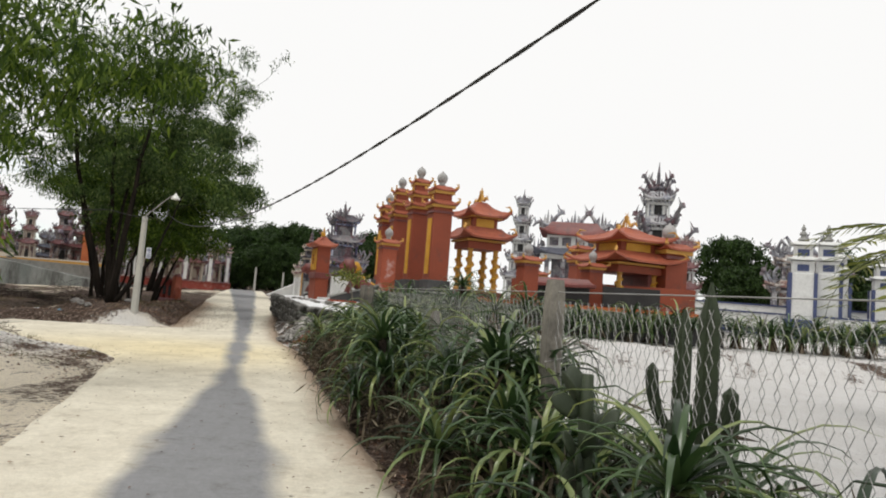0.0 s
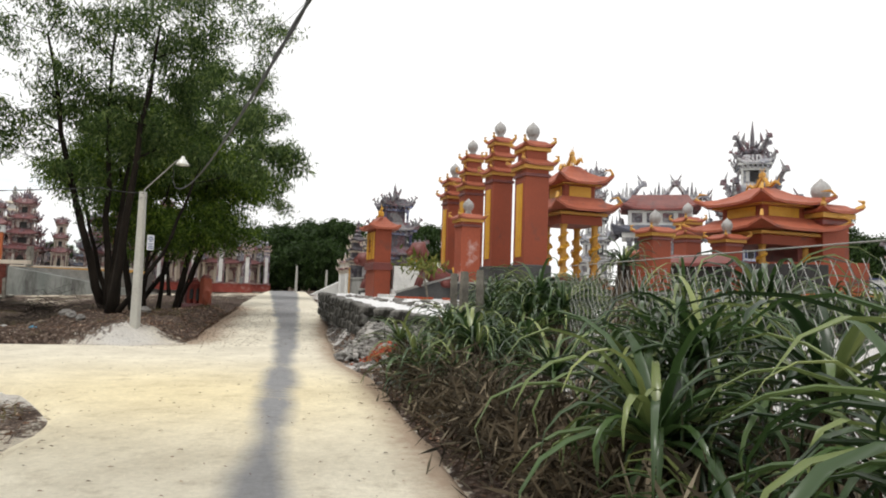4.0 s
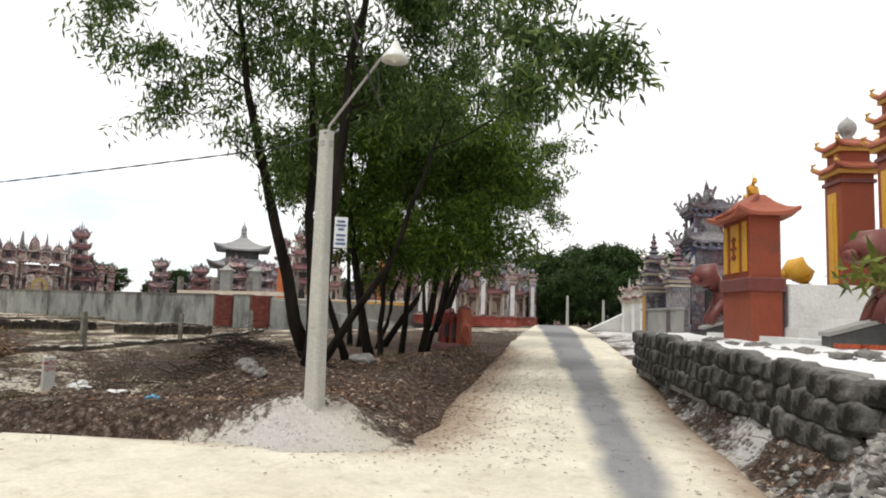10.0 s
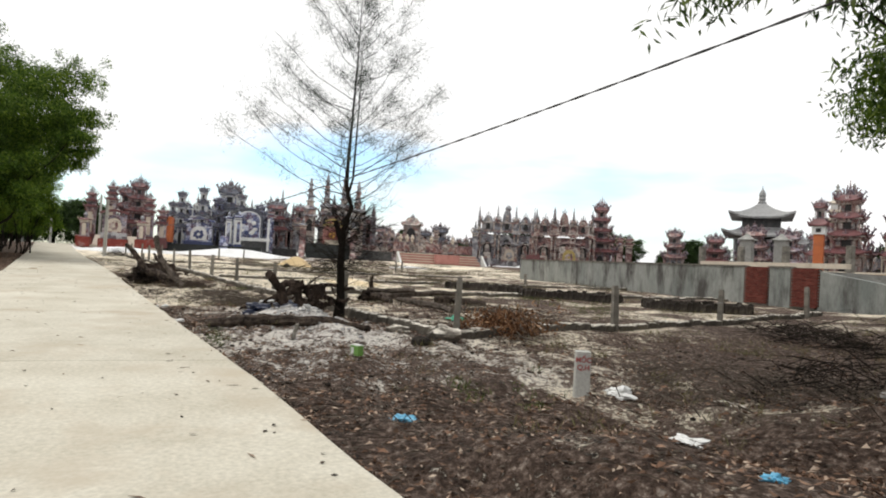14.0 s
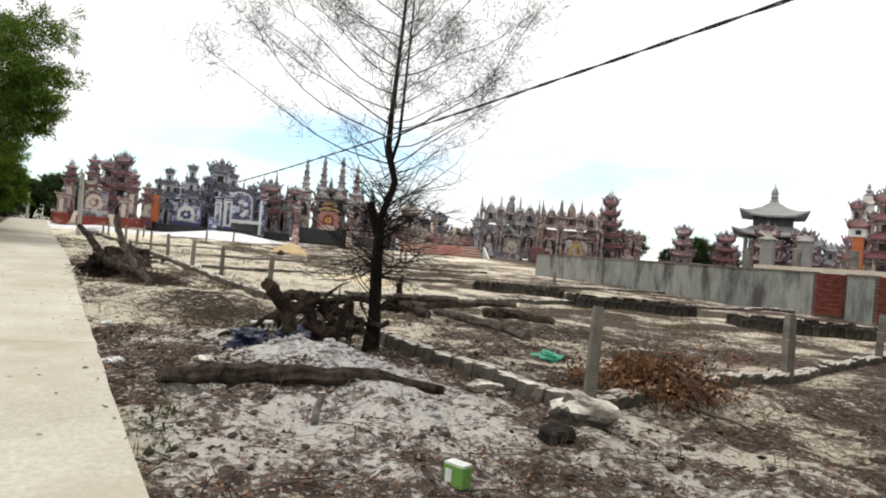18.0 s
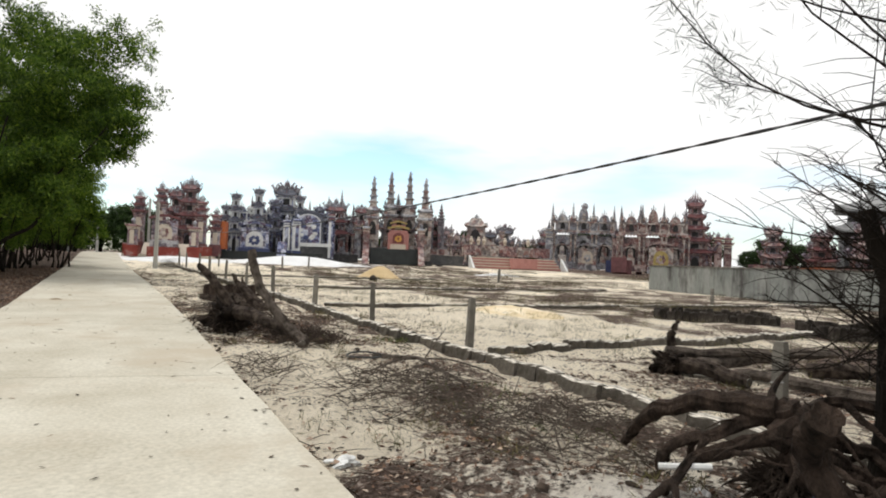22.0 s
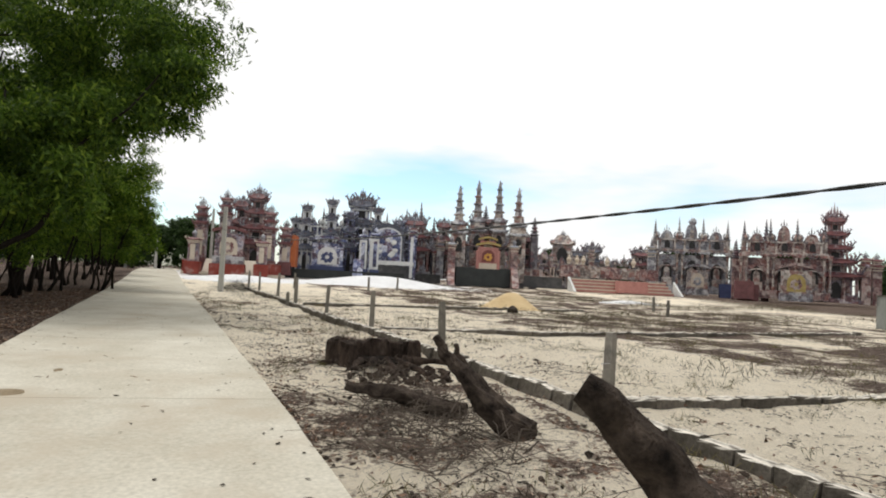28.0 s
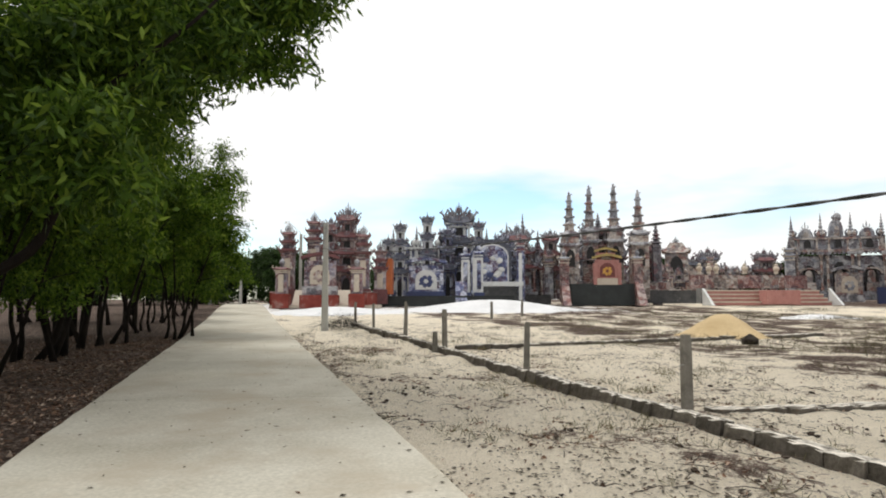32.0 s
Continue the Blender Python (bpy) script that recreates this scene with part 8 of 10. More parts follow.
spots += [(-112 - 4 * (i % 3), -4.5 + 2.3 * i, 0.75 + 0.1 * (i % 2)) for i in range(5)]
spots += [(-10 - 6.5 * i, 98 + 3 * (i % 3), 1.2 + 0.12 * (i % 2)) for i in range(7)] + [(38 + 5 * i, 86 + 3 * (i % 3), 1.3 - 0.1 * (i % 3)) for i in range(6)] + [(30 + 7 * i, 62 + 5 * (i % 2), 0.85) for i in range(4)]
spots += [(-125 - 3 * (i % 3), 14 + 8.5 * i, (0.55 if i < 7 else 0.95) + 0.1 * (i % 3)) for i in range(15)] + [(-118 + 9 * i, 138 + 4 * (i % 3), 0.95) for i in range(12)] + [(-30 - 7 * i, 128 + 4 * (i % 2), 1.0) for i in range(5)]
for i, (x, y, k) in enumerate(spots):
    w = k * (0.85 + 0.1 * (i * 7 % 5))
    copy_thing(far, pose(x, y, float(level(x, y)) - 0.1, 0, 0, 47 * i) @ Matrix.Diagonal((w, w, k * (0.78 + 0.11 * (i * 3 % 5)), 1)))

# young casuarina with a bare fan of branches
cz = float(land(-21.4, 18.45))
t = thing("casuarina_tree", (-21.4, 18.45, cz), "thin half-dead casuarina with a bare fan of branches", "tree")
spine = [(0, 0, -0.1), (0.0, 0.0, 0.5), (0.02, -0.03, 1.1), (-0.02, -0.02, 1.8), (0.06, 0.12, 2.3), (0.0, 0.0, 2.75), (-0.04, 0.02, 3.3), (0.0, 0.05, 4.2), (0.05, 0.08, 5.4), (0.08, 0.1, 6.7)]
part("trunk", Shape().bark(spine[:4], [0.13, 0.085, 0.07, 0.062], 14, 2, 0.22, 6), M_BARK, t)
part("upper_trunk", Shape().tube(spine[3:], [0.052, 0.047, 0.046, 0.034, 0.026, 0.016, 0.006], 7), M_BARK, t, smooth=True)
part("second_leader", Shape().tube([(0.02, 0.03, 2.5), (0.12, 0.1, 2.9), (0.13, 0.12, 3.6), (0.14, 0.14, 4.6), (0.12, 0.15, 5.8)], [0.028, 0.025, 0.02, 0.014, 0.005], 6), M_BARK, t, smooth=True)
part("cut_stub", Shape().tube([(-0.02, -0.02, 1.55), (-0.06, -0.12, 1.85), (-0.08, -0.16, 2.02)], [0.065, 0.06, 0.055], 8), M_BARK, t)
r = random.Random(21)
tips, fan = [], Shape()
for i in range(50):
    z = 2.4 + 4.0 * (i / 50) ** 1.1
    a = i * 2.4 + r.uniform(-0.6, 0.6)
    l = (2.25 - 0.36 * (z - 2.4)) * r.choice((0.45, 0.8, 0.95, 1.0, 1.05, 1.1))
    up = r.uniform(0.3, 0.6) + 0.14 * (z - 2.4)
    ph, sway = r.uniform(0, 6), r.uniform(-0.35, 0.35)
    base = Vector((0.02, 0.05, z))
    pts = []
    for u in (0, 0.14, 0.28, 0.43, 0.57, 0.71, 0.86, 1.0):
        b = a + sway * u * u + 0.05 * math.sin(7 * u + ph)
        pts.append(base + Vector((math.cos(b) * l * u, math.sin(b) * l * u, l * up * (u ** 1.3) + 0.035 * math.sin(9 * u + ph))))
    w = 0.32 + 0.18 * l
    fan.tube(pts, [0.015 * w, 0.0125 * w, 0.0105 * w, 0.009 * w, 0.0075 * w, 0.006 * w, 0.0045 * w, 0.002], 4)
    tips += [(p, 1) for p in pts[5:]]
    for j in range(9):
        k = r.randint(2, 6)
        p = pts[k].lerp(pts[k + 1], r.random())
        b = a + r.choice((-1, 1)) * r.uniform(0.3, 1.0)
        m = l * r.uniform(0.05, 0.17)
        q = p + Vector((math.cos(b) * m, math.sin(b) * m, m * r.uniform(0.2, 1.0)))
        fan.tube([p, p.lerp(q, 0.5) + Vector((0, 0, 0.02)), q], [0.0045, 0.0035, 0.0018], 3)
        tips += [(q, 1), (p.lerp(q, 0.6), 0.6)]
part("branch", fan, M_BARK, t, kind="stuff")
cs = [tuple(p) for p, k in tips if r.random() < 0.42 * k]
part("needle", leaf_cloud("needle", cs, 26, 0.075, 0.14, 0.003, M_NEEDLE, 5, -0.4, 1.0), None, t, kind="stuff")
dense = [p for p, k in tips if p.z > 3.0 and math.hypot(p.x, p.y) > 0.5]
cs = [tuple(dense[r.randrange(len(dense))] + Vector((r.uniform(-0.12, 0.12), r.uniform(-0.12, 0.12), r.uniform(-0.1, 0.1)))) for i in range(130)]
part("needle_tuft", leaf_cloud("needle_tuft", cs, 60, 0.12, 0.16, 0.0034, M_NEEDLE, 6, -0.6, 1.0), None, t, kind="stuff")
dead = Shape()
for i in range(95):
    z = r.gauss(1.6, 0.4)
    a, l = r.uniform(0, math.tau), r.uniform(0.25, 1.2)
    p = Vector((0, 0, z))
    q = p + Vector((math.cos(a) * l, math.sin(a) * l, l * r.uniform(-0.5, 1.0)))
    m = p.lerp(q, 0.5) + Vector((r.uniform(-0.16, 0.16), r.uniform(-0.16, 0.16), r.uniform(-0.16, 0.16)))
    dead.tube([p, m, q], [0.009, 0.006, 0.003], 4)
    for j in range(13):
        s0 = p.lerp(m, r.random()) if j < 3 else m.lerp(q, r.random())
        b, k = a + r.uniform(-2.2, 2.2), r.uniform(0.08, 0.42)
        e = s0 + Vector((math.cos(b) * k, math.sin(b) * k, k * r.uniform(-0.4, 0.9)))
        dead.tube([s0, s0.lerp(e, 0.5) + Vector((0, 0, 0.02)), e], [0.0035, 0.0028, 0.0015], 3)
part("dead_twig", dead, M_BARK, t, kind="stuff")

# ---- pandanus hedges ----
def pandanus_mesh(seed, n, length, lean, dead):
    """Long folded blades that rise and arch over; dead ones hang round the stem."""
    r = np.random.RandomState(seed)
    vs, fs = [], []
    seg = 7
    for i in range(n):
        a = i * 2.39996 + r.uniform(-0.2, 0.2)
        k = (i + 0.5) / n
        l = length * r.uniform(0.55, 1.2)
        up = (1.35 - 1.15 * k) * r.uniform(0.85, 1.15) if not dead else r.uniform(-1.35, -0.7)
        w0 = r.uniform(0.025, 0.038) * (0.7 if dead else 1.0)
        tw = r.uniform(-0.5, 0.5)
        x, y, z = 0.05 * math.cos(a), 0.05 * math.sin(a), (r.uniform(-0.35, 0.0) if dead else 0.1 * (1 - k))
        e = up
        b = len(vs)
        for s in range(seg + 1):
            u = s / seg
            w = w0 * (1.0 - u ** 2.2) + 0.0015
            sx, sy = -math.sin(a + tw * u), math.cos(a + tw * u)
            vs += [(x + sx * w, y + sy * w, z + w * 0.35), (x, y, z - w * 0.25), (x - sx * w, y - sy * w, z + w * 0.35)]
            e -= (0.05 + lean * u) * r.uniform(0.7, 1.3) if not dead else 0.05
            x += math.cos(a) * math.cos(e) * l / seg
            y += math.sin(a) * math.cos(e) * l / seg
            z += math.sin(e) * l / seg
        for s in range(seg):
            q = b + s * 3
            fs += [(q, q + 3, q + 4, q + 1), (q + 1, q + 4, q + 5, q + 2)]
    return vs, fs


pan_green = [fast_mesh("blade", *pandanus_mesh(40 + i, 34 + 5 * i, 1.15, 0.44 + 0.12 * i, False), M_PANDAN) for i in range(4)]
pan_dry = [fast_mesh("dead_blade", *pandanus_mesh(60 + i, 34, 0.6, 0.3, True), M_PANDEAD) for i in range(2)]
stem_mesh = Shape().tube([(0, 0, -1.0), (0.02, 0.0, -0.5), (0, 0, 0.05)], [0.075, 0.06, 0.06], 7).mesh("stem", M_DEADWOOD)


def pandanus(x, y, h, k, i, label="arching green pandanus in the roadside hedge", dry=True):
    t = thing("pandanus", (x, y, float(land(x, y))), label, "plant", "pandanus hedge", (i * 77) % 360)
    for nm, me, on in (("stem", stem_mesh, True), ("blade", pan_green[(i * 7 + i // 4) % 4], True), ("dead_blade", pan_dry[i % 2], dry)):
        if on:
            ob = part(nm, me, None, t, kind="" if nm == "stem" else "stuff")
            ob.matrix_basis = pose(0, 0, h) @ Matrix.Diagonal((k, k, k if nm != "stem" else max(0.3, h), 1))
    return t


r = random.Random(77)
n = 0
for y in np.arange(2.0, 17.6, 0.47):
    for off in (0.62, 1.02, 1.45, 1.95):
        if r.random() < (0.05, 0.12, 0.4)[int(off)]:
            continue
        yy0 = float(y) + r.uniform(-0.26, 0.26)
        x = float(edge1(yy0)) + off + r.uniform(-0.2, 0.2)
        if yy0 < 3.4 and off < 1.0 or 10.3 < yy0 < 12.5 or (yy0 < 10.5 and off > 1.5) or yy0 > 15.2:
            continue
        if 5.0 < yy0 < 10.4 and x > -0.72 + 0.335 * (yy0 - 6.0):
            continue
        if 10.5 < yy0 < 16.4 and x > -1.4 + 0.33 * (yy0 - 13.0):
            continue
        h = ((0.2, 0.36, 0.45)[int(off)] + (0.26 if 6.0 < yy0 < 10.3 else 0.0)) * r.uniform(0.6, 1.5) if yy0 > 4.2 else 0.22
        pandanus(x, yy0, h * 1.2, r.uniform(0.5, 0.82), n, dry=r.random() < 0.8)
        n += 1
for x in np.arange(0.6, 26, 0.9):
    for dy in (0.0, 0.7):
        xx = float(x) + r.uniform(-0.2, 0.2)
        yy0 = 19.6 + dy + 0.17 * (xx - 1) * 0.6 + r.uniform(-0.2, 0.2)
        pandanus(xx, yy0, r.uniform(0.3, 0.7), r.uniform(0.85, 1.15), n, "pandanus in the hedge behind the sand yard", dry=r.random() < 0.5)
        n += 1
for i in range(46):
    yy0 = r.uniform(14.2, 18.4)
    x = r.uniform(-1.7, 1.0)
    if math.hypot(x - 0.5, yy0 - 15.8) > 0.75 and x > -1.25 - 0.2 * (yy0 - 16.0) and x < -1.0 + 0.43 * (yy0 - 13.0):
        pandanus(x, yy0, r.uniform(0.6, 1.1), r.uniform(0.6, 0.85), n, "tall pandanus thicket behind the posts", dry=r.random() < 0.7)
        n += 1
pandanus(0.25, 10.2, 1.15, 0.76, 1, "large pandanus on a bare stem by the fence")
pandanus(0.55, 4.0, 0.37, 0.63, 5, "pandanus before the fence post")
pandanus(-0.42, 7.5, 0.69, 0.69, 8, "large pandanus on a short dark stem by the fence", False)
pandanus(-0.15, 6.9, 0.46, 0.59, 9, "pandanus before the wire fence")
pandanus(0.3, 5.3, 0.46, 0.63, 6, "pandanus before the fence post")
pandanus(0.9, 2.3, 0.83, 0.56, 3, "large pandanus before the wire fence")
pandanus(1.15, 1.9, 0.57, 0.46, 6, "pandanus before the wire fence")
pandanus(0.55, 5.6, 0.86, 0.69, 7, "large pandanus before the wire fence")
pandanus(0.85, 5.3, 0.69, 0.63, 2, "pandanus before the wire fence")
pandanus(-0.61, 6.9, 0.98, 0.72, 4, "large pandanus on a short dark stem by the fence", False)
pandanus(-0.55, 6.75, 0.62, 0.7, 6, "drooping pandanus at the foot of a larger one", False)
pandanus(-0.85, 6.95, 0.35, 0.6, 1, "low pandanus at the foot of a larger one", False)
pandanus(0.75, 4.75, 0.75, 0.69, 7, "large pandanus before the fence post")
pandanus(0.45, 4.95, 0.86, 0.73, 3, "large pandanus before the fence post")
pandanus(0.15, 5.35, 0.69, 0.69, 1, "pandanus before the wire fence")
pandanus(0.05, 4.5, 0.46, 0.66, 5, "pandanus at the road's edge")
pandanus(0.7, 2.75, 0.40, 0.59, 9, "pandanus before the cacti")
pandanus(0.62, 3.75, 0.57, 0.66, 2, "pandanus before the fence post")
pandanus(0.5, 4.35, 0.63, 0.66, 4, "pandanus before the fence post")
for i, (x, y) in enumerate(((-2.4, 16.3), (-2.1, 16.95), (-1.8, 17.55), (-1.9, 16.1), (-1.45, 18.15), (-1.3, 17.2), (-2.0, 15.4), (-0.9, 18.6))):
    pandanus(x, y, 0.4 + 0.05 * (i % 3), 0.62, i + 3, "low pandanus at the foot of the posts")
for i in range(16):
    y = r.uniform(8.2, 13.8)
    x = float(edge1(y)) + r.uniform(1.15, 2.7)
    dry = thing("dead_pandanus", (x, y, float(land(x, y))), "slumped heap of dead grey-brown pandanus blades", "plant", "dead pandanus heaps", 61 * i)
    for k in range(2):
        ob = part("dead_blade", pan_dry[k], None, dry, kind="stuff")
        ob.matrix_basis = pose(0.12 * k, 0.1 * k, 0.36 + 0.1 * k, r.uniform(-25, 25), r.uniform(-25, 25), 140 * k) @ Matrix.Diagonal((0.85, 0.85, 0.6, 1))
pandanus(-2.89, 15.35, 0.55, 0.68, 5, "pandanus standing alone before the rubble")
pandanus(-0.75, 15.0, 0.80, 0.73, 6, "large pandanus on a bare stem by the fence")
t = pandanus(0.5, 15.8, 1.7, 0.62, 2, "old pandanus with a thick skirt of dead blades")
for i in range(8):
    ob = part("dead_blade", pan_dry[i % 2], None, t, kind="stuff")
    ob.matrix_basis = pose(0, 0, 1.65 - 0.14 * i, 0, 0, 70 * i) @ Matrix.Diagonal((1.05, 1.05, 1.45, 1))
s_mesh = Shape().tube([(0, 0, 0), (0.05, 0, 0.8), (0, 0.03, 1.3), (0, 0, 1.7)], [0.13, 0.12, 0.12, 0.1], 8)
part("old_stem", s_mesh, M_DEADWOOD, t)
under = leaf_cloud("undergrowth", [(float(edge1(y)) + r.uniform(0.25, 1.5 if y < 5 else 1.1), y, 0.1 + r.uniform(0, 0.3)) for y in [r.uniform(2, 15.2) for _ in range(600)]], 30, 0.2, 0.26, 0.011, M_UNDER, 17, 0.15)
tagged(new("dry_undergrowth", under), "tangle of dead blades and dry grass under the hedge", "undergrowth", kind="stuff")

# cacti, prickly pear, palm
def cactus(x, y, h, arms, label):
    t = thing("cactus", (x, y, float(land(x, y))), label, "cactus", "fence cacti")

    def column(bx, by, bz, top, rad, bend):
        s, ribs = Shape(), 6
        vs, fs, m = [], [], ribs * 2
        lv = 9
        for i in range(lv + 1):
            u = i / lv
            cx, cy = bx + bend[0] * (1 - (1 - u) ** 3), by + bend[1] * (1 - (1 - u) ** 3)
            rr = rad * (1.0 if u < 0.85 else max(0.12, math.sqrt(max(0.0, 1 - ((u - 0.85) / 0.15) ** 2))))
            vs += [(cx + rr * (1 if k % 2 == 0 else 0.62) * math.cos(k * math.tau / m), cy + rr * (1 if k % 2 == 0 else 0.62) * math.sin(k * math.tau / m), bz + (top - bz) * u) for k in range(m)]
        for i in range(lv):
            fs += [(i * m + k, i * m + (k + 1) % m, (i + 1) * m + (k + 1) % m, (i + 1) * m + k) for k in range(m)]
        fs.append(tuple(range(lv * m, lv * m + m)))
        return s.add(vs, fs)
    part("stem", column(0, 0, -0.05, h, 0.058, (0.02, 0)), M_CACTUS, t)
    for i, (a, z, l) in enumerate(arms):
        part("arm", column(0.05 * math.cos(a), 0.05 * math.sin(a), z, z + l, 0.042, (0.11 * math.cos(a), 0.11 * math.sin(a))), M_CACTUS, t)
    return t


cactus(1.5, 3.95, 1.45, ((0.2, 0.6, 0.35), (2.9, 0.7, 0.4)), "ribbed column cactus with upright arms")
cactus(1.31, 3.1, 1.6, ((0.1, 0.65, 0.36), (3.5, 0.6, 0.34), (5.2, 0.8, 0.3)), "tall ribbed column cactus with arms")
cactus(1.75, 8.9, 0.7, (), "short ribbed column cactus")
t = thing("prickly_pear", (0.76, 3.2, float(land(0.76, 3.2))), "prickly pear with flat dark green pads", "cactus")
r = random.Random(8)
part("stem", Shape().tube([(0, 0, -0.05), (0.02, 0, 0.4), (0, 0, 0.95), (0.0, 0, 1.15)], [0.05, 0.045, 0.04, 0.03], 8), M_CACTUS, t, smooth=True)
for i in range(15):
    a, z = 2.4 * i, (0.25, 0.5, 0.68, 0.8, 0.98)[i % 5] + r.uniform(-0.06, 0.06)
    pad = Shape().lump((0, 0, 0.085), (0.058, 0.013, 0.095), i, 2, 0.15)
    ob = part("pad", pad, M_CACTUS, t, smooth=True)
    ob.matrix_basis = pose(0.04 * math.cos(a), 0.04 * math.sin(a), z, 0, 0, math.degrees(a)) @ pose(0, 0, 0, 0, r.uniform(15, 65), 0) @ pose(0, 0, 0, 0, 0, r.uniform(0, 180))
t = thing("palm", (7.5, 9.5, 0.05), "young palm with yellow-green feather fronds", "tree")
part("trunk", Shape().tube([(0, 0, -0.1), (0.05, 0, 1.4), (0, 0, 2.6)], [0.16, 0.13, 0.12], 9), M_BARK, t)
for i in range(13):
    a, up = i * 2.4, 1.15 - 0.085 * i
    vs, fs, x, z, e = [], [], 0.05, 2.6, up
    mid = []
    for k in range(13):
        mid.append((x, z))
        e -= 0.16
        x += 0.19 * math.cos(e)
        z += 0.19 * math.sin(e)
    for k in range(1, 13):
        px, pz = mid[k]
        for sgn in (-1, 1):
            for q in range(2):
                bx = px - 0.095 * q
                l = 0.5 * math.sin(0.4 + 2.5 * k / 13)
                b = len(vs)
                vs += [(bx - 0.012, 0, pz), (bx + 0.012, 0, pz), (bx + 0.5 * l, sgn * l * 0.8, pz - 0.28 * l), (bx + 0.3 * l, sgn * l * 0.55, pz - 0.05)]
                fs.append((b, b + 1, b + 2, b + 3))
    me = fast_mesh("frond", np.array([(u * math.cos(a) - v * math.sin(a), u * math.sin(a) + v * math.cos(a), w) for u, v, w in vs]), fs, M_PALM)
    fr = part("frond", me, None, t)
    part("rib", Shape().tube([(u * math.cos(a), u * math.sin(a), w) for u, w in mid], [0.02 - 0.0014 * k for k in range(13)], 4), M_CACTUS, fr)

# little tree and rosette on the terrace
t = thing("frangipani", (-3.05, 22.6, 1.0), "small potted-size tree with a tuft of pale green leaves", "plant")
part("stem", Shape().tube([(0, 0, -0.05), (-0.06, 0, 0.35), (-0.16, 0.0, 0.75)], [0.035, 0.03, 0.025], 7), M_POST, t)
part("foliage", leaf_cloud("foliage", [(-0.2 + 0.4 * math.cos(a), 0.4 * math.sin(a), 0.92 + 0.08 * (a % 1)) for a in np.arange(0, 6.2, 0.33)] + [(-0.2, 0, 1.0)] * 3, 8, 0.14, 0.28, 0.034, M_PALM, 31, 0.1), None, t)

# ---- poles and cables ----
def concrete_pole(x, y, z0, top, r0, label, lean=(0, 0), lamp=None):
    t = thing("utility_pole", (x, y, z0), label, "pole", "lane poles")
    h = top - z0
    part("shaft", Shape().add([(sx * (r0 * (1 - 0.3 * k)) + lean[0] * k, sy * (r0 * (1 - 0.3 * k)) + lean[1] * k, -0.2 + (h + 0.2) * k) for k in (0, 1) for sx, sy in ((-1, -0.75), (-0.75, -1), (0.75, -1), (1, -0.75), (1, 0.75), (0.75, 1), (-0.75, 1), (-1, 0.75))],
                              [(i, (i + 1) % 8, (i + 1) % 8 + 8, i + 8) for i in range(8)] + [tuple(range(8, 16))]), M_POLE, t)
    part("strap", Shape().lathe((lean[0] * 0.94, lean[1] * 0.94, h * 0.94), [(r0 * 0.85, 0), (r0 * 0.9, 0.01), (r0 * 0.9, 0.05), (r0 * 0.85, 0.06)], 8), M_WIRE, t)
    if lamp:
        lx, ly, lz = lamp[0] - x, lamp[1] - y, lamp[2] - z0
        arm = part("lamp_arm", Shape().tube([(lean[0], lean[1], h - 0.25), (lean[0] + 0.03, lean[1], h + 0.05), (lx * 0.8 + lean[0] * 0.2, ly * 0.8 + lean[1] * 0.2, lz + 0.02), (lx, ly, lz + 0.09)], 0.014, 6), M_WIRE, t)
        part("lamp_shade", Shape().lathe((lx, ly, lz - 0.05), [(0.13, 0), (0.12, 0.03), (0.08, 0.09), (0.04, 0.14), (0.03, 0.18)], 14), M_LAMP, t, "white enamel bell shade", True)
        part("bulb", Shape().ball((lx, ly, lz - 0.03), 0.045), M_LAMP, t, smooth=True)
        part("drop_wire", Shape().tube([(lx * 0.75, ly * 0.75, lz - 0.02), (lx * 0.78, ly * 0.78, lz - 0.18), (lx * 0.77, ly * 0.77, lz - 0.36)], 0.005, 4), M_CABLE, t)
    return t


t = concrete_pole(-8.78, 18.68, float(land(-8.78, 18.68)), 3.14, 0.085, "pale square concrete lamp pole with a bell lamp", (0.07, -0.13), (-7.8, 18.32, 3.72))
card = thing("notice_card", (-8.53, 18.63, 2.1), "white notice card with blue print fixed to the pole", "sign", turn=38)
part("board", Shape().box((0, 0, 0), (0.13, 0.012, 0.31)), M_SIGN, card)
for k, (z, w) in enumerate(((0.11, 0.08), (0.07, 0.1), (0.03, 0.06), (-0.03, 0.09), (-0.075, 0.08), (-0.115, 0.1))):
    part("print_bar", Shape().box((0.0, -0.009, z), (w, 0.004, 0.022)), M_INK, card)
concrete_pole(-64.5, 9.7, float(level(-64.5, 9.7)), 4.9, 0.14, "plain grey concrete utility pole at the verge")
concrete_pole(6.2, -8.4, 0.0, 4.6, 0.14, "plain grey concrete utility pole at the verge")
concrete_pole(-110.0, -1.6, 1.2, 4.6, 0.16, "distant concrete lamp pole beside the lane", lamp=(-110.0, -2.6, 5.2))
concrete_pole(-112.0, -5.2, 1.2, 3.6, 0.14, "distant short concrete pole beside the lane")
concrete_pole(-90.5, 6.4, 1.0, 7.0, 0.14, "distant concrete lamp pole among the tombs", lamp=(-90.5, 5.2, 7.9))
concrete_pole(-17.2, 60.0, 0.7, 3.0, 0.1, "thin concrete post at the road's end")
concrete_pole(-14.4, 59.0, 0.7, 2.7, 0.1, "thin concrete post at the road's end")


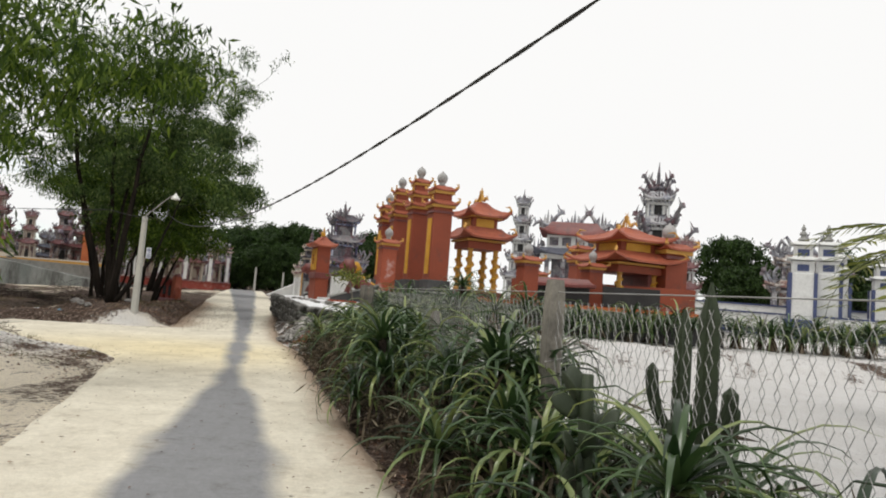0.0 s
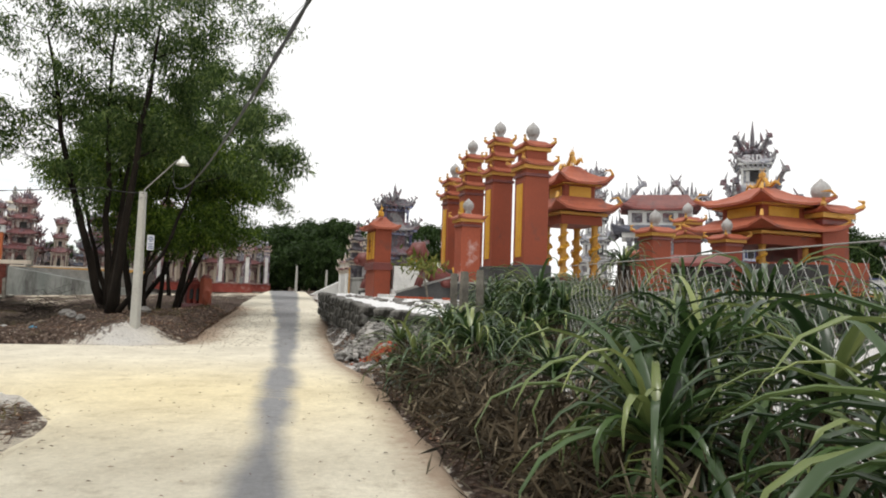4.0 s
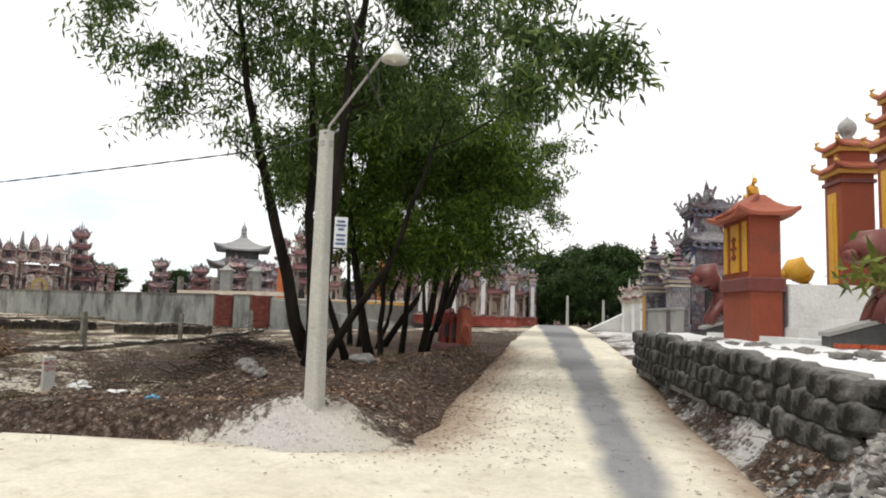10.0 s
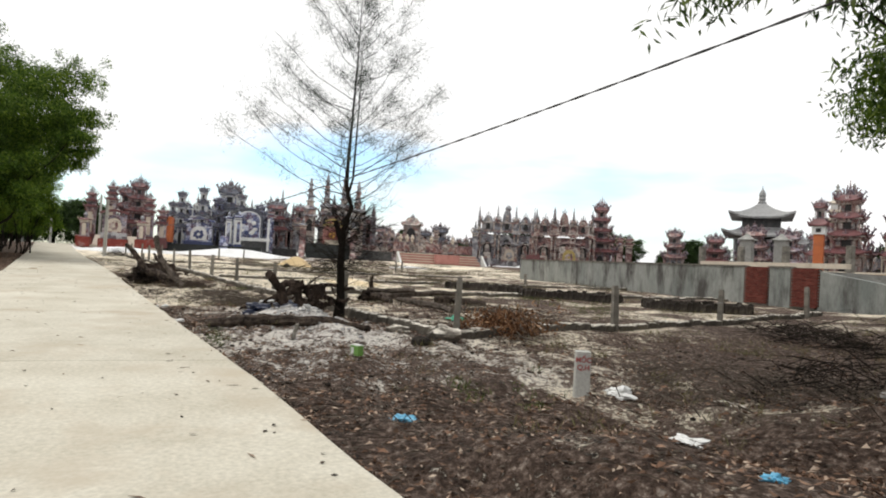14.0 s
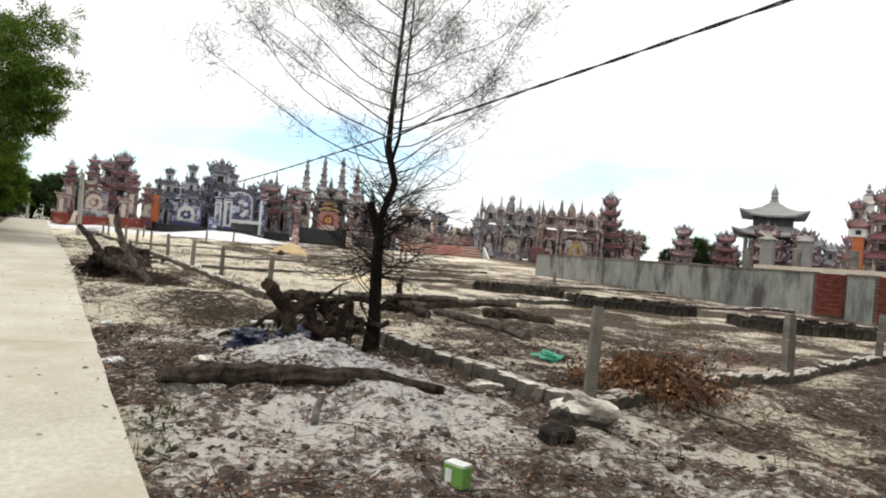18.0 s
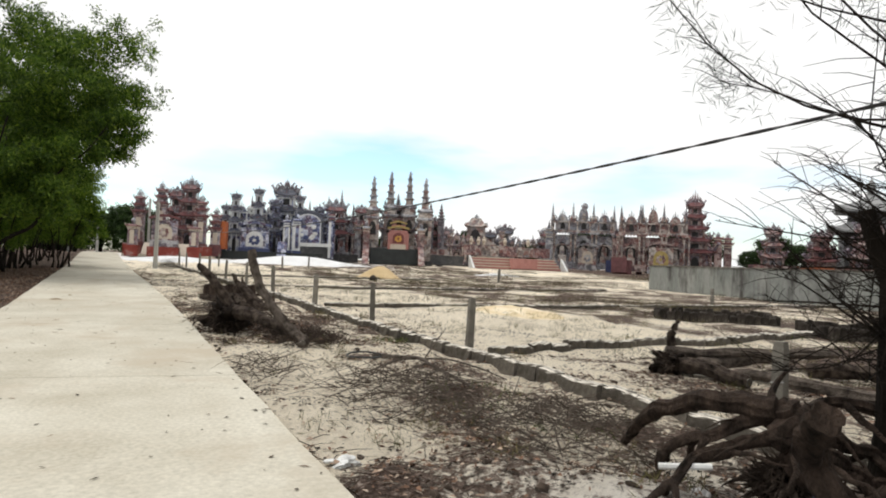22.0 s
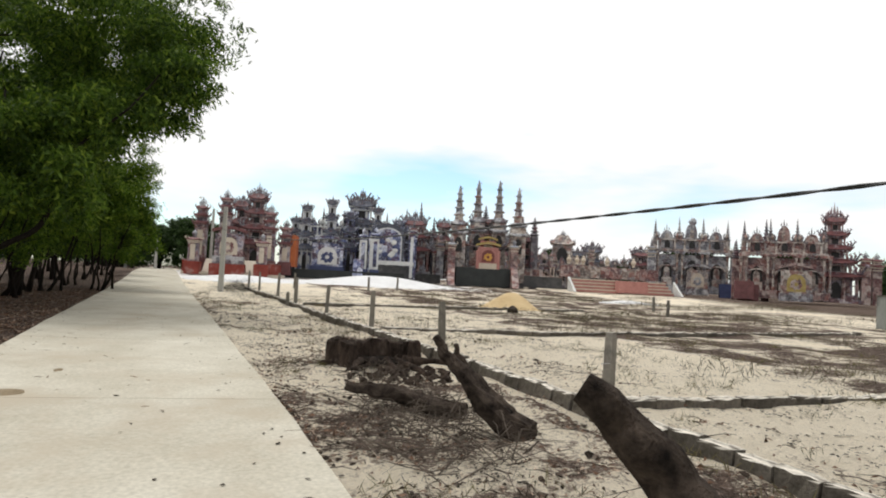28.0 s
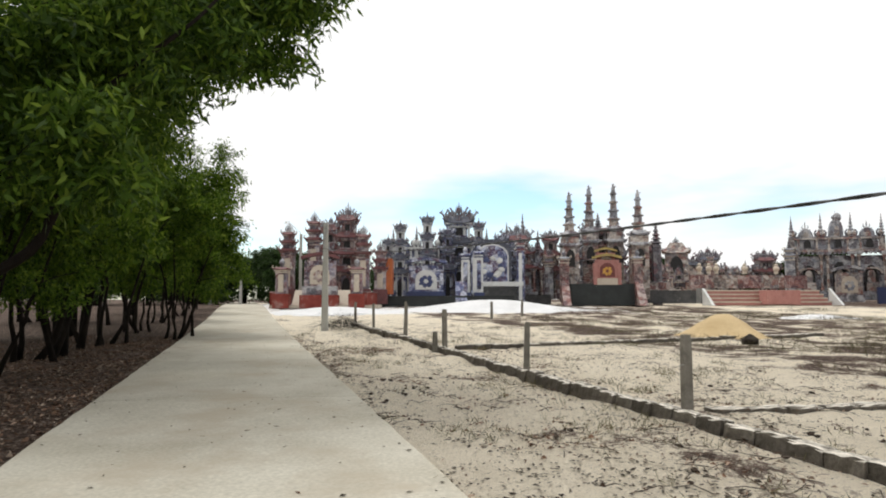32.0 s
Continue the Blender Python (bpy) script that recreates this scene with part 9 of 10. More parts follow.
def cable(points, label, sag, steps_n=600):
    """Twisted pair hung between the first and last of the given points."""
    s = Shape()
    line = []
    for (a, b, g) in zip(points[:-1], points[1:], sag):
        n = max(6, int(steps_n * (Vector(b) - Vector(a)).length / 60))
        for i in range(n):
            u = i / n
            p = Vector(a).lerp(Vector(b), u)
            p.z -= g * 4 * u * (1 - u)
            line.append(p)
    line.append(Vector(points[-1]))
    for ph in (0, math.pi):
        s.tube([p + Vector((0, math.cos(i * 0.9 + ph), math.sin(i * 0.9 + ph))) * 0.006 for i, p in enumerate(line)], 0.0065, 4)
    return solid("power_cable", s, M_CABLE, label, "cable")


cable([(-8.66, 18.47, 3.1), (-10.29, 19.63, 3.36), (-61.1, 9.8, 3.61), (-64.4, 9.75, 4.85)], "black twisted power cable slung low over the field", (0.02, 1.215, 0.0))
cable([(-8.01, 18.38, 3.36), (-7.9, 18.27, 3.21), (4.29, -4.74, 4.0), (6.2, -8.4, 4.5)], "black twisted power cable over the road", (0.0, 1.23, 0.0))

# ---- fence of the main road: posts and chain link ----
post_shape = Shape().add([(sx * w, sy * w, z) for z, w in ((-0.3, 0.062), (0.93, 0.055), (1.0, 0.045)) for sx, sy in ((-1, -1), (1, -1), (1, 1), (-1, 1))],
                         [(l * 4 + i, l * 4 + (i + 1) % 4, l * 4 + 4 + (i + 1) % 4, l * 4 + 4 + i) for l in range(2) for i in range(4)] + [(8, 9, 10, 11)])
post_mesh = post_shape.mesh("shaft", M_POST)


def fence_post(x, y, h, i, label="weathered square concrete fence post", group="field fence posts", wide=1.0):
    t = thing("fence_post", (x, y, float(land(x, y))), label, "post", group, (i * 37) % 50 - 20)
    ob = part("shaft", post_mesh, None, t)
    ob.matrix_basis = pose(0, 0, 0, 0.5 * ((i * 53) % 7 - 3), 0.5 * ((i * 31) % 7 - 3), 0) @ Matrix.Diagonal((wide, wide, h, 1))
    notch = part("wire_tie", Shape().tube([(-0.07 * wide, -0.06 * wide, h * 0.62), (0.07 * wide, -0.068 * wide, h * 0.64)], 0.006, 4), M_WIRE, t)
    return t


road_posts = [(1.75, 1.3), (0.8, 4.6), (-0.1, 7.9), (-0.95, 11.3), (-1.7, 15.7), (-2.0, 16.7), (-2.2, 18.1)]
for i, (x, y) in enumerate(road_posts[:3] + road_posts[4:]):
    fence_post(x, y, (1.3 if i == 2 else 1.65) - float(land(x, y)), i, "tall weathered concrete post of the wire fence", "wire fence posts", 1.02)
link = Shape()
fence_pts = [(2.6, -1.8)] + road_posts[:4]
pitch = 0.085
for (ax, ay), (bx, by) in zip(fence_pts[:-1], fence_pts[1:]):
    l = math.hypot(bx - ax, by - ay)
    ux, uy = (bx - ax) / l, (by - ay) / l
    n = int(l / pitch)
    hgt, rows = 1.32, int(1.32 / pitch)
    for i in range(n):
        for sgn in (-1, 1):
            pts = []
            for k in range(rows + 1):
                u = (i + (0.5 if (k + (sgn > 0)) % 2 else 0.0)) * pitch
                pts.append((ax + ux * u - uy * 0.004 * sgn, ay + uy * u + ux * 0.004 * sgn, 0.22 + k * pitch))
            b = len(link.v)
            for p in pts:
                link.v += [(p[0] - ux * 0.0022, p[1] - uy * 0.0022, p[2]), (p[0] + ux * 0.0022, p[1] + uy * 0.0022, p[2]), (p[0] - uy * 0.003, p[1] + ux * 0.003, p[2])]
            for k in range(rows):
                q = b + 3 * k
                link.f += [(q, q + 1, q + 4, q + 3), (q + 1, q + 2, q + 5, q + 4), (q + 2, q, q + 3, q + 5)]
fence = thing("wire_fence", (0, 0, 0), "rusty grey chain-link mesh between concrete posts", "fence")
part("chain_link", link, M_WIRE, fence, kind="stuff")
part("top_wire", Shape().tube([(x, y, 1.56) for x, y in fence_pts], 0.004, 4), M_WIRE, fence)

# ---- field fence posts ----
kerb_a = [(-18.15, 19.68), (-22.7, 18.85), (-28.0, 17.94), (-31.75, 17.16), (-36.15, 16.5), (-40.95, 15.7), (-45.0, 14.93), (-49.4, 14.13), (-54.6, 13.3), (-59.3, 12.6), (-63.6, 11.65), (-68.1, 10.9)]
for i, (x, y) in enumerate(kerb_a):
    fence_post(x, y, (0.98, 0.95, 0.94, 0.94, 0.96, 0.97, 0.97, 0.97, 1.03, 1.08, 1.08, 1.05)[i], i, wide=0.88)
for i, (x, y, h) in enumerate(((-19.25, 23.65, 0.93), (-21.05, 28.2, 0.92), (-22.3, 32.8, 0.92), (-54.2, 13.0, 0.52), (-72.5, 13.5, 1.0), (-74.0, 18.5, 1.0), (-77.0, 21.0, 1.0), (-62.0, 33.0, 0.8), (-57.5, 31.0, 0.8), (-40.0, 33.0, 0.7))):
    fence_post(x, y, h, i + 3)
t = thing("marker_stone", (-14.19, 19.5, float(land(-14.19, 19.5))), "short cement boundary marker with dark red lettering", "marker", turn=64)
part("block", Shape().box((0, 0, 0.16), (0.17, 0.14, 0.66), taper=0.94, bevel=0.012), M_POLE, t)
for word, z, size in (("M\u1ed0C", 0.375, 0.075), ("Q.H", 0.295, 0.075)):
    text = bpy.data.curves.new("lettering", "FONT")
    text.body, text.size, text.align_x, text.extrude, text.offset = word, size, "CENTER", 0.002, 0.0012
    text.materials.append(M_REDINK)
    ob = new("lettering", text)
    ob.parent = t
    ob.matrix_basis = pose(0, -0.0705, z, 90, 0, 0)
    tagged(ob)

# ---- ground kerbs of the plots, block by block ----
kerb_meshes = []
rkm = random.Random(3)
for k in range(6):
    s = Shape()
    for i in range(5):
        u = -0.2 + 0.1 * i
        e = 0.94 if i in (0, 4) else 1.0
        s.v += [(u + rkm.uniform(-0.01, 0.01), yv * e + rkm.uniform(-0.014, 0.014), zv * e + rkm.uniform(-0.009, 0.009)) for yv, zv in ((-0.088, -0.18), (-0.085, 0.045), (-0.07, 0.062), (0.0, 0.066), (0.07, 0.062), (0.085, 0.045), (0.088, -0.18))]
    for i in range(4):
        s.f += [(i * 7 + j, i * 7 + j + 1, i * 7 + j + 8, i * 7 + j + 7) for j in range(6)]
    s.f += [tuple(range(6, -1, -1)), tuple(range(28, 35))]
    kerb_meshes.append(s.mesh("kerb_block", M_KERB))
rk = random.Random(14)


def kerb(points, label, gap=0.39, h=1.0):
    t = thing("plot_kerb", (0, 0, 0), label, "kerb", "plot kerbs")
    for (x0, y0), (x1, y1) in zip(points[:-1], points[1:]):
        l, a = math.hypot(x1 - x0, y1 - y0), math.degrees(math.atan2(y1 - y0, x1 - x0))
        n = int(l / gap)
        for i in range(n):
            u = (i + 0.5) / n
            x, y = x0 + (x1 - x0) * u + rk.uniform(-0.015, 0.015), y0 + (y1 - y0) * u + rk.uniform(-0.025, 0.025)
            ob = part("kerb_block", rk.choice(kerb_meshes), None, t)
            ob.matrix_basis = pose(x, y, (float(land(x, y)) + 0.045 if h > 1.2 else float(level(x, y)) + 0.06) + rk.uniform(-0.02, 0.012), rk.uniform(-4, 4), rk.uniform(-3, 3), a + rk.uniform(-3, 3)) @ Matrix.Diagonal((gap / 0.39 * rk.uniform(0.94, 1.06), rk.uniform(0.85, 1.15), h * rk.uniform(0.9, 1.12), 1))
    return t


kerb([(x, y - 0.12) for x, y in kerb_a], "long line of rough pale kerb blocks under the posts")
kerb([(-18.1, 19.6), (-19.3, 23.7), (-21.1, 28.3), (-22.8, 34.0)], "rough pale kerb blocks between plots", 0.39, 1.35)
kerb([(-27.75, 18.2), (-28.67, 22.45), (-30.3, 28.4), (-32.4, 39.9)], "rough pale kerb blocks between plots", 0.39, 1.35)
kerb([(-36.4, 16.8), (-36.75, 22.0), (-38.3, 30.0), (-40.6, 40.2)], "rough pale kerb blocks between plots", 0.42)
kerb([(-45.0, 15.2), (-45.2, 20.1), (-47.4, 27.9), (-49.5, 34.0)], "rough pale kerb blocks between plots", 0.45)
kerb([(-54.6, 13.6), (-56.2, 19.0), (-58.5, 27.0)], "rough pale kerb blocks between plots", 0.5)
plot_block = [Shape().box((0, 0, 0), (0.2 + 0.03 * k, 0.2, 0.4), 0.1 * k, 0.9, 0.05).mesh("plot_block", M_CHAR) for k in range(4)]
for (x0, y0, x1, y1, d) in ((-33.6, 25.7, -31.95, 28.2, 1.5), (-29.55, 27.25, -28.1, 30.45, 1.6), (-25.25, 29.4, -23.6, 32.0, 1.6)):
    t = thing("grave_plot", (0, 0, 0), "dark weathered block ring of an old grave plot", "grave", "grave plots")
    l, a = math.hypot(x1 - x0, y1 - y0), math.atan2(y1 - y0, x1 - x0)
    ring = [(0, 0, l, 0), (l, 0, l, -0.0 + d), (l, d, 0, d), (0, d, 0, 0)]
    for ax, ay, bx, by in ring:
        m = math.hypot(bx - ax, by - ay)
        n = int(m / 0.19)
        for i in range(n):
            u = (i + 0.5) / n
            px, py = ax + (bx - ax) * u, ay + (by - ay) * u
            x, y = x0 + px * math.cos(a) - py * math.sin(a), y0 + px * math.sin(a) + py * math.cos(a)
            ob = part("plot_block", rk.choice(plot_block), None, t)
            ob.matrix_basis = pose(x, y, float(level(x, y)) + 0.1, rk.uniform(-9, 9), rk.uniform(-9, 9), math.degrees(a) + (90 if ax == bx else 0) + rk.uniform(-15, 15)) @ Matrix.Diagonal((0.9, 0.9, rk.uniform(0.8, 1.2), 1))

# ---- stumps, logs, brush ----
def snake(p, way, length, r, bend=0.5, sink=0.0, n=7):
    """A winding line of points from p along way."""
    pts, d = [Vector(p)], Vector(way).normalized()
    for i in range(n):
        d = (d + Vector((r.uniform(-1, 1), r.uniform(-1, 1), r.uniform(-0.7, 0.7) - sink)) * bend * 0.5).normalized()
        pts.append(pts[-1] + d * length / n)
    return pts


def root_stump(x, y, size, seed, label, n=16, height=0.8, turn=0.0, ball=1.0):
    r = random.Random(seed)
    t = thing("root_stump", (x, y, float(land(x, y))), label, "stump", "uprooted stumps", turn)
    crown = Shape().lump((0, 0, 0), (1, 1, 1), seed, 4, 1.0)
    crown.v = [tuple(Vector(v) * (1 + 0.5 * noise.noise(Vector(v) * 3.1) + 0.3 * noise.noise(Vector(v) * 7.3))) for v in crown.v]
    crown.v = [(vx * 0.5 * size * ball, vy * 0.42 * size * ball, 0.3 * size + vz * 0.38 * size * ball) for vx, vy, vz in crown.v]
    part("root_crown", crown, M_ROOTSOIL, t)
    for i in range(2 * n):
        a = i / n * math.tau + r.uniform(-0.25, 0.25)
        pts = snake((0.3 * size * math.cos(a), 0.3 * size * math.sin(a), size * r.uniform(0.1, 0.6)), (math.cos(a), math.sin(a), r.uniform(-0.5, height)), size * r.uniform(0.4, 0.95), r, 0.8, 0.12)
        w = size * r.uniform(0.012, 0.03 if i % 3 else 0.06)
        part("root", Shape().bark(pts, [w * (1.25 - 0.16 * k) for k in range(8)], 8, i, 0.25, 2), M_DEADWOOD, t)
    fine = Shape()
    for i in range(620):
        a, e, l = r.uniform(0, math.tau), r.uniform(-0.4, 1.4), size * r.uniform(0.12, 0.45)
        p = Vector((0.4 * size * math.cos(a) * math.cos(e), 0.36 * size * math.sin(a) * math.cos(e), (0.3 + 0.33 * math.sin(e)) * size))
        b = a + r.uniform(-1.3, 1.3)
        fine.tube(snake(p, (math.cos(b), math.sin(b), r.uniform(-0.8, 0.8)), l * 0.8, r, 1.0, 0.1, 4), [0.009, 0.008, 0.006, 0.004, 0.002], 3)
    part("rootlet", fine, M_STICK, t, kind="stuff")
    return t


def log(points, radii, label, mat=None, cut=True):
    """A felled trunk along the given places, uneven along its length."""
    r = random.Random(int(abs(points[0][0]) * 100))
    pts, rad = [], []
    for i in range(len(points) - 1):
        for k in range(4):
            u = k / 4
            pts.append(Vector(points[i]).lerp(Vector(points[i + 1]), u) + Vector((r.uniform(-1, 1), r.uniform(-1, 1), r.uniform(-1, 1))) * 0.015)
            rad.append((radii[i] * (1 - u) + radii[i + 1] * u) * r.uniform(0.92, 1.08))
    pts.append(Vector(points[-1]))
    rad.append(radii[-1])
    t = thing("log", (0, 0, 0), label, "log", "felled logs")
    part("trunk", Shape().bark(pts, rad, 16, len(points) + 10 * abs(points[0][1]), 0.2, 2), mat or M_DEADWOOD, t)
    if cut:
        w = (pts[-1] - pts[-2]).normalized() * 0.006
        part("sawn_end", Shape().tube([pts[-1] - w, pts[-1] + w], rad[-1] * 0.93, 10), M_KERB, t, "pale sawn end")
    return t


root_stump(-31.1, 14.25, 0.66, 1, "uprooted tree stump with a ball of dark soil and tangled roots", 20, 0.6, 0.0, 1.15)
log([(-30.02, 14.6, 1.74), (-29.97, 14.66, 1.4), (-29.86, 14.8, 1.06), (-29.68, 14.99, 0.76), (-29.5, 15.18, 0.52), (-29.32, 15.36, 0.36), (-29.12, 15.46, 0.28), (-28.9, 15.42, 0.24)], [0.062, 0.068, 0.072, 0.078, 0.085, 0.085, 0.085, 0.07], "curved bare grey trunk rising from a felled stem", M_GREYLOG)
log([(-31.3, 14.05, 0.5), (-30.8, 14.35, 0.62), (-30.3, 14.75, 0.57), (-29.8, 15.1, 0.44), (-29.35, 15.38, 0.34)], [0.12, 0.115, 0.105, 0.09, 0.07], "dark felled stem running out of the root ball", None, False)
log([(-31.08, 13.7, 1.44), (-31.02, 13.93, 1.2), (-30.97, 14.1, 0.98), (-30.9, 14.3, 0.7)], [0.045, 0.08, 0.09, 0.09], "dark broken log leaning over the stump")
log([(-32.15, 13.95, 0.4), (-31.8, 14.05, 0.5), (-31.4, 14.1, 0.55)], [0.06, 0.08, 0.09], "dark log lying behind the stump")
log([(-30.4, 15.0, 0.3), (-29.7, 15.5, 0.28), (-29.0, 15.8, 0.26)], [0.05, 0.04, 0.02], "dark root lying from the stump", None, False)
log([(-35.73, 14.33, 1.16), (-35.67, 14.46, 0.94), (-35.6, 14.6, 0.79), (-35.51, 14.77, 0.61), (-35.38, 14.99, 0.38), (-35.2, 15.2, 0.26)], [0.04, 0.065, 0.1, 0.12, 0.14, 0.15], "jagged dark trunk leaning up with a split end", M_DEADWOOD, False)
log([(-35.82, 14.57, 1.06), (-35.79, 14.63, 0.9), (-35.7, 14.7, 0.72)], [0.02, 0.045, 0.06], "splintered spur of the jagged trunk", None, False)
log([(-36.6, 13.55, 0.5), (-36.46, 14.0, 0.46), (-36.35, 14.35, 0.38), (-36.1, 14.75, 0.3)], [0.05, 0.085, 0.09, 0.08], "dark log lying on the sand", None, False)
log([(-36.9, 13.9, 0.36), (-36.5, 14.3, 0.38), (-36.1, 14.8, 0.34)], [0.04, 0.06, 0.06], "thin dark log lying on the sand", None, False)
t = thing("stump_slab", (-40.05, 14.2, float(land(-40.05, 14.2))), "broad dark sawn tree stump, hollow and weathered", "stump")
rs = random.Random(4)
path = [Vector(p) for p in ((0.6, -0.28, 0), (0.34, -0.5, 0), (0.08, -0.6, 0), (-0.08, -0.3, 0), (-0.06, 0.05, 0), (-0.02, 0.4, 0), (0.08, 0.66, 0), (0.24, 0.78, 0))]
ring, m = Shape(), 44
for i in range(m + 1):
    u = i / m * (len(path) - 1)
    k = min(int(u), len(path) - 2)
    p, way = path[k].lerp(path[k + 1], u - k), (path[k + 1] - path[k]).normalized()
    side = Vector((-way.y, way.x, 0))
    w, h = 0.1 + 0.03 * math.sin(i * 0.9) + rs.uniform(-0.012, 0.012), 0.36 + 0.03 * math.sin(i * 0.5) + rs.uniform(-0.02, 0.02)
    for off, z in ((-1.25, -0.2), (-1.1, 0.08), (-1.0, h * 0.75), (-0.9, h), (0.9, h + 0.015), (1.0, h * 0.7), (1.15, 0.08), (1.4, -0.2)):
        q = p + side * w * (off + rs.uniform(-0.14, 0.14))
        ring.v.append((q.x, q.y, z + rs.uniform(-0.012, 0.012)))
for i in range(m):
    ring.f += [(i * 8 + j, i * 8 + j + 1, i * 8 + j + 9, i * 8 + j + 8) for j in range(7)]
ring.f += [tuple(range(7, -1, -1)), tuple(range(m * 8, m * 8 + 8))]
part("sawn_stump", ring, M_DARKSTUMP, t)
part("heartwood", Shape().lump((0.2, 0.05, 0.02), (0.34, 0.55, 0.12), 5, 3, 0.9), M_ROOTSOIL, t)
for i in range(6):
    a = -0.9 + i * 0.42
    pts = snake((0.2 + 0.2 * math.cos(a), 0.1 + 0.5 * math.sin(a), 0.08), (math.cos(a), math.sin(a), -0.05), rs.uniform(0.6, 1.2), rs, 0.5, 0.12)
    part("root", Shape().bark(pts, [0.07, 0.066, 0.06, 0.05, 0.04, 0.03, 0.02, 0.012], 8, i, 0.3, 2), M_DARKSTUMP, t)
clods = Shape()
for i in range(240):
    x, y = rs.gauss(-38.95, 0.45), rs.gauss(14.75, 0.42)
    k = rs.uniform(0.02, 0.085) * rs.random() ** 1.5 + 0.012
    clods.lump((x, y, float(land(x, y)) + k * 0.3), (k * rs.uniform(0.9, 1.8), k, k), i, 1 if k > 0.04 else 0, 1.0)
tagged(new("bark_chunks", clods.mesh("bark_chunks", M_DARKSTUMP)), "dark chunks of bark and root torn from the stump", "bark", kind="stuff")
root_stump(-21.5, 17.72, 0.5, 3, "sprawling dark root stump beside the tree", 12, 0.5, 20, 0.4)
t = thing("root_tangle", (0, 0, 0), "thick gnarled roots of an uprooted tree, dark brown", "stump", "uprooted stumps")
rr3 = random.Random(19)
for pts, w in (([(-22.45, 18.18, 0.77), (-22.64, 17.97, 0.58), (-22.86, 17.69, 0.39), (-23.02, 17.5, 0.14)], (0.08, 0.07, 0.055, 0.03)), ([(-22.40, 18.16, 0.78), (-22.36, 18.07, 0.57), (-22.22, 18.19, 0.36), (-21.98, 18.42, 0.12)], (0.11, 0.12, 0.13, 0.12)),
               ([(-21.69, 18.48, 0.78), (-21.75, 18.42, 0.63), (-21.85, 18.35, 0.39), (-21.87, 18.34, 0.05)], (0.07, 0.11, 0.11, 0.13)), ([(-22.5, 18.2, 0.68), (-22.63, 18.77, 0.72), (-22.38, 19.0, 0.67), (-22.14, 19.2, 0.68)], (0.08, 0.07, 0.06, 0.05)),
               ([(-22.5, 18.4, 0.62), (-22.47, 18.73, 0.5), (-22.31, 18.87, 0.38), (-22.05, 19.09, 0.5)], (0.09, 0.08, 0.07, 0.06)), ([(-22.45, 18.25, 0.58), (-22.28, 18.42, 0.46), (-22.1, 18.53, 0.3), (-21.9, 18.7, 0.4)], (0.08, 0.07, 0.08, 0.07)),
               ([(-22.5, 18.2, 0.7), (-22.9, 18.5, 0.55), (-23.2, 19.0, 0.35), (-23.4, 19.4, 0.2)], (0.08, 0.06, 0.05, 0.03)), ([(-22.4, 18.1, 0.6), (-22.6, 17.7, 0.4), (-22.5, 17.3, 0.25), (-22.3, 17.0, 0.2)], (0.07, 0.055, 0.045, 0.03))):
    fine_pts, fine_w = [], []
    for i in range(3):
        for k in range(3):
            u = k / 3
            fine_pts.append(Vector(pts[i]).lerp(Vector(pts[i + 1]), u) + Vector((rr3.uniform(-1, 1), rr3.uniform(-1, 1), rr3.uniform(-1, 1))) * 0.045)
            fine_w.append((w[i] * (1 - u) + w[i + 1] * u) * rr3.uniform(0.85, 1.12))
    way = Vector((0.95, -0.53, 0.06))
    part("root", Shape().bark([p + way for p in fine_pts] + [Vector(pts[3]) + way], [0.62 * q for q in fine_w] + [w[3] * 0.6], 12, len(t.children), 0.4, 3), M_DARKSTUMP, t)
    for k in range(4):
        p = fine_pts[rr3.randrange(1, 8)] + way
        side = snake(p, (rr3.uniform(-1, 1), rr3.uniform(-1, 1), rr3.uniform(-0.9, 0.4)), rr3.uniform(0.25, 0.7), rr3, 0.9, 0.15)
        q = rr3.uniform(0.012, 0.032)
        part("root", Shape().bark(side, [q * (1.2 - 0.14 * m) for m in range(8)], 7, k, 0.3, 2), M_DARKSTUMP, t)
log([(-25.5, 21.0, 0.3), (-24.6, 21.1, 0.32), (-23.8, 21.25, 0.3), (-23.0, 21.4, 0.27), (-22.2, 21.3, 0.26)], [0.06, 0.075, 0.085, 0.085, 0.08], "long grey felled trunk on the sand", M_GREYLOG)
log([(-25.4, 22.1, 0.32), (-24.9, 22.5, 0.38), (-24.6, 22.8, 0.34), (-24.3, 23.15, 0.3)], [0.11, 0.1, 0.09, 0.05], "short grey-brown felled trunk on the sand")
log([(-26.2, 20.3, 0.5), (-25.9, 20.8, 0.5), (-25.5, 21.5, 0.56)], [0.07, 0.065, 0.05], "broken bough rising from the felled trunks", M_GREYLOG)
log([(-26.1, 20.3, 0.38), (-25.5, 20.6, 0.32), (-24.95, 20.65, 0.26)], [0.1, 0.09, 0.07], "felled trunk with a broken root end")
root_stump(-26.1, 20.35, 0.42, 5, "small root end of a felled trunk", 16, 1.1)
log([(-26.32, 20.6, 0.2), (-26.28, 20.5, 0.5), (-26.22, 20.4, 0.72), (-26.12, 20.45, 0.95)], [0.085, 0.07, 0.06, 0.03], "broken snag standing up from the felled trunks", None, False)
log([(-25.85, 20.4, 0.32), (-25.8, 21.4, 0.42), (-25.75, 22.3, 0.5), (-25.7, 23.0, 0.5)], [0.1, 0.085, 0.075, 0.06], "felled bough lying across the trunks", M_GREYLOG)
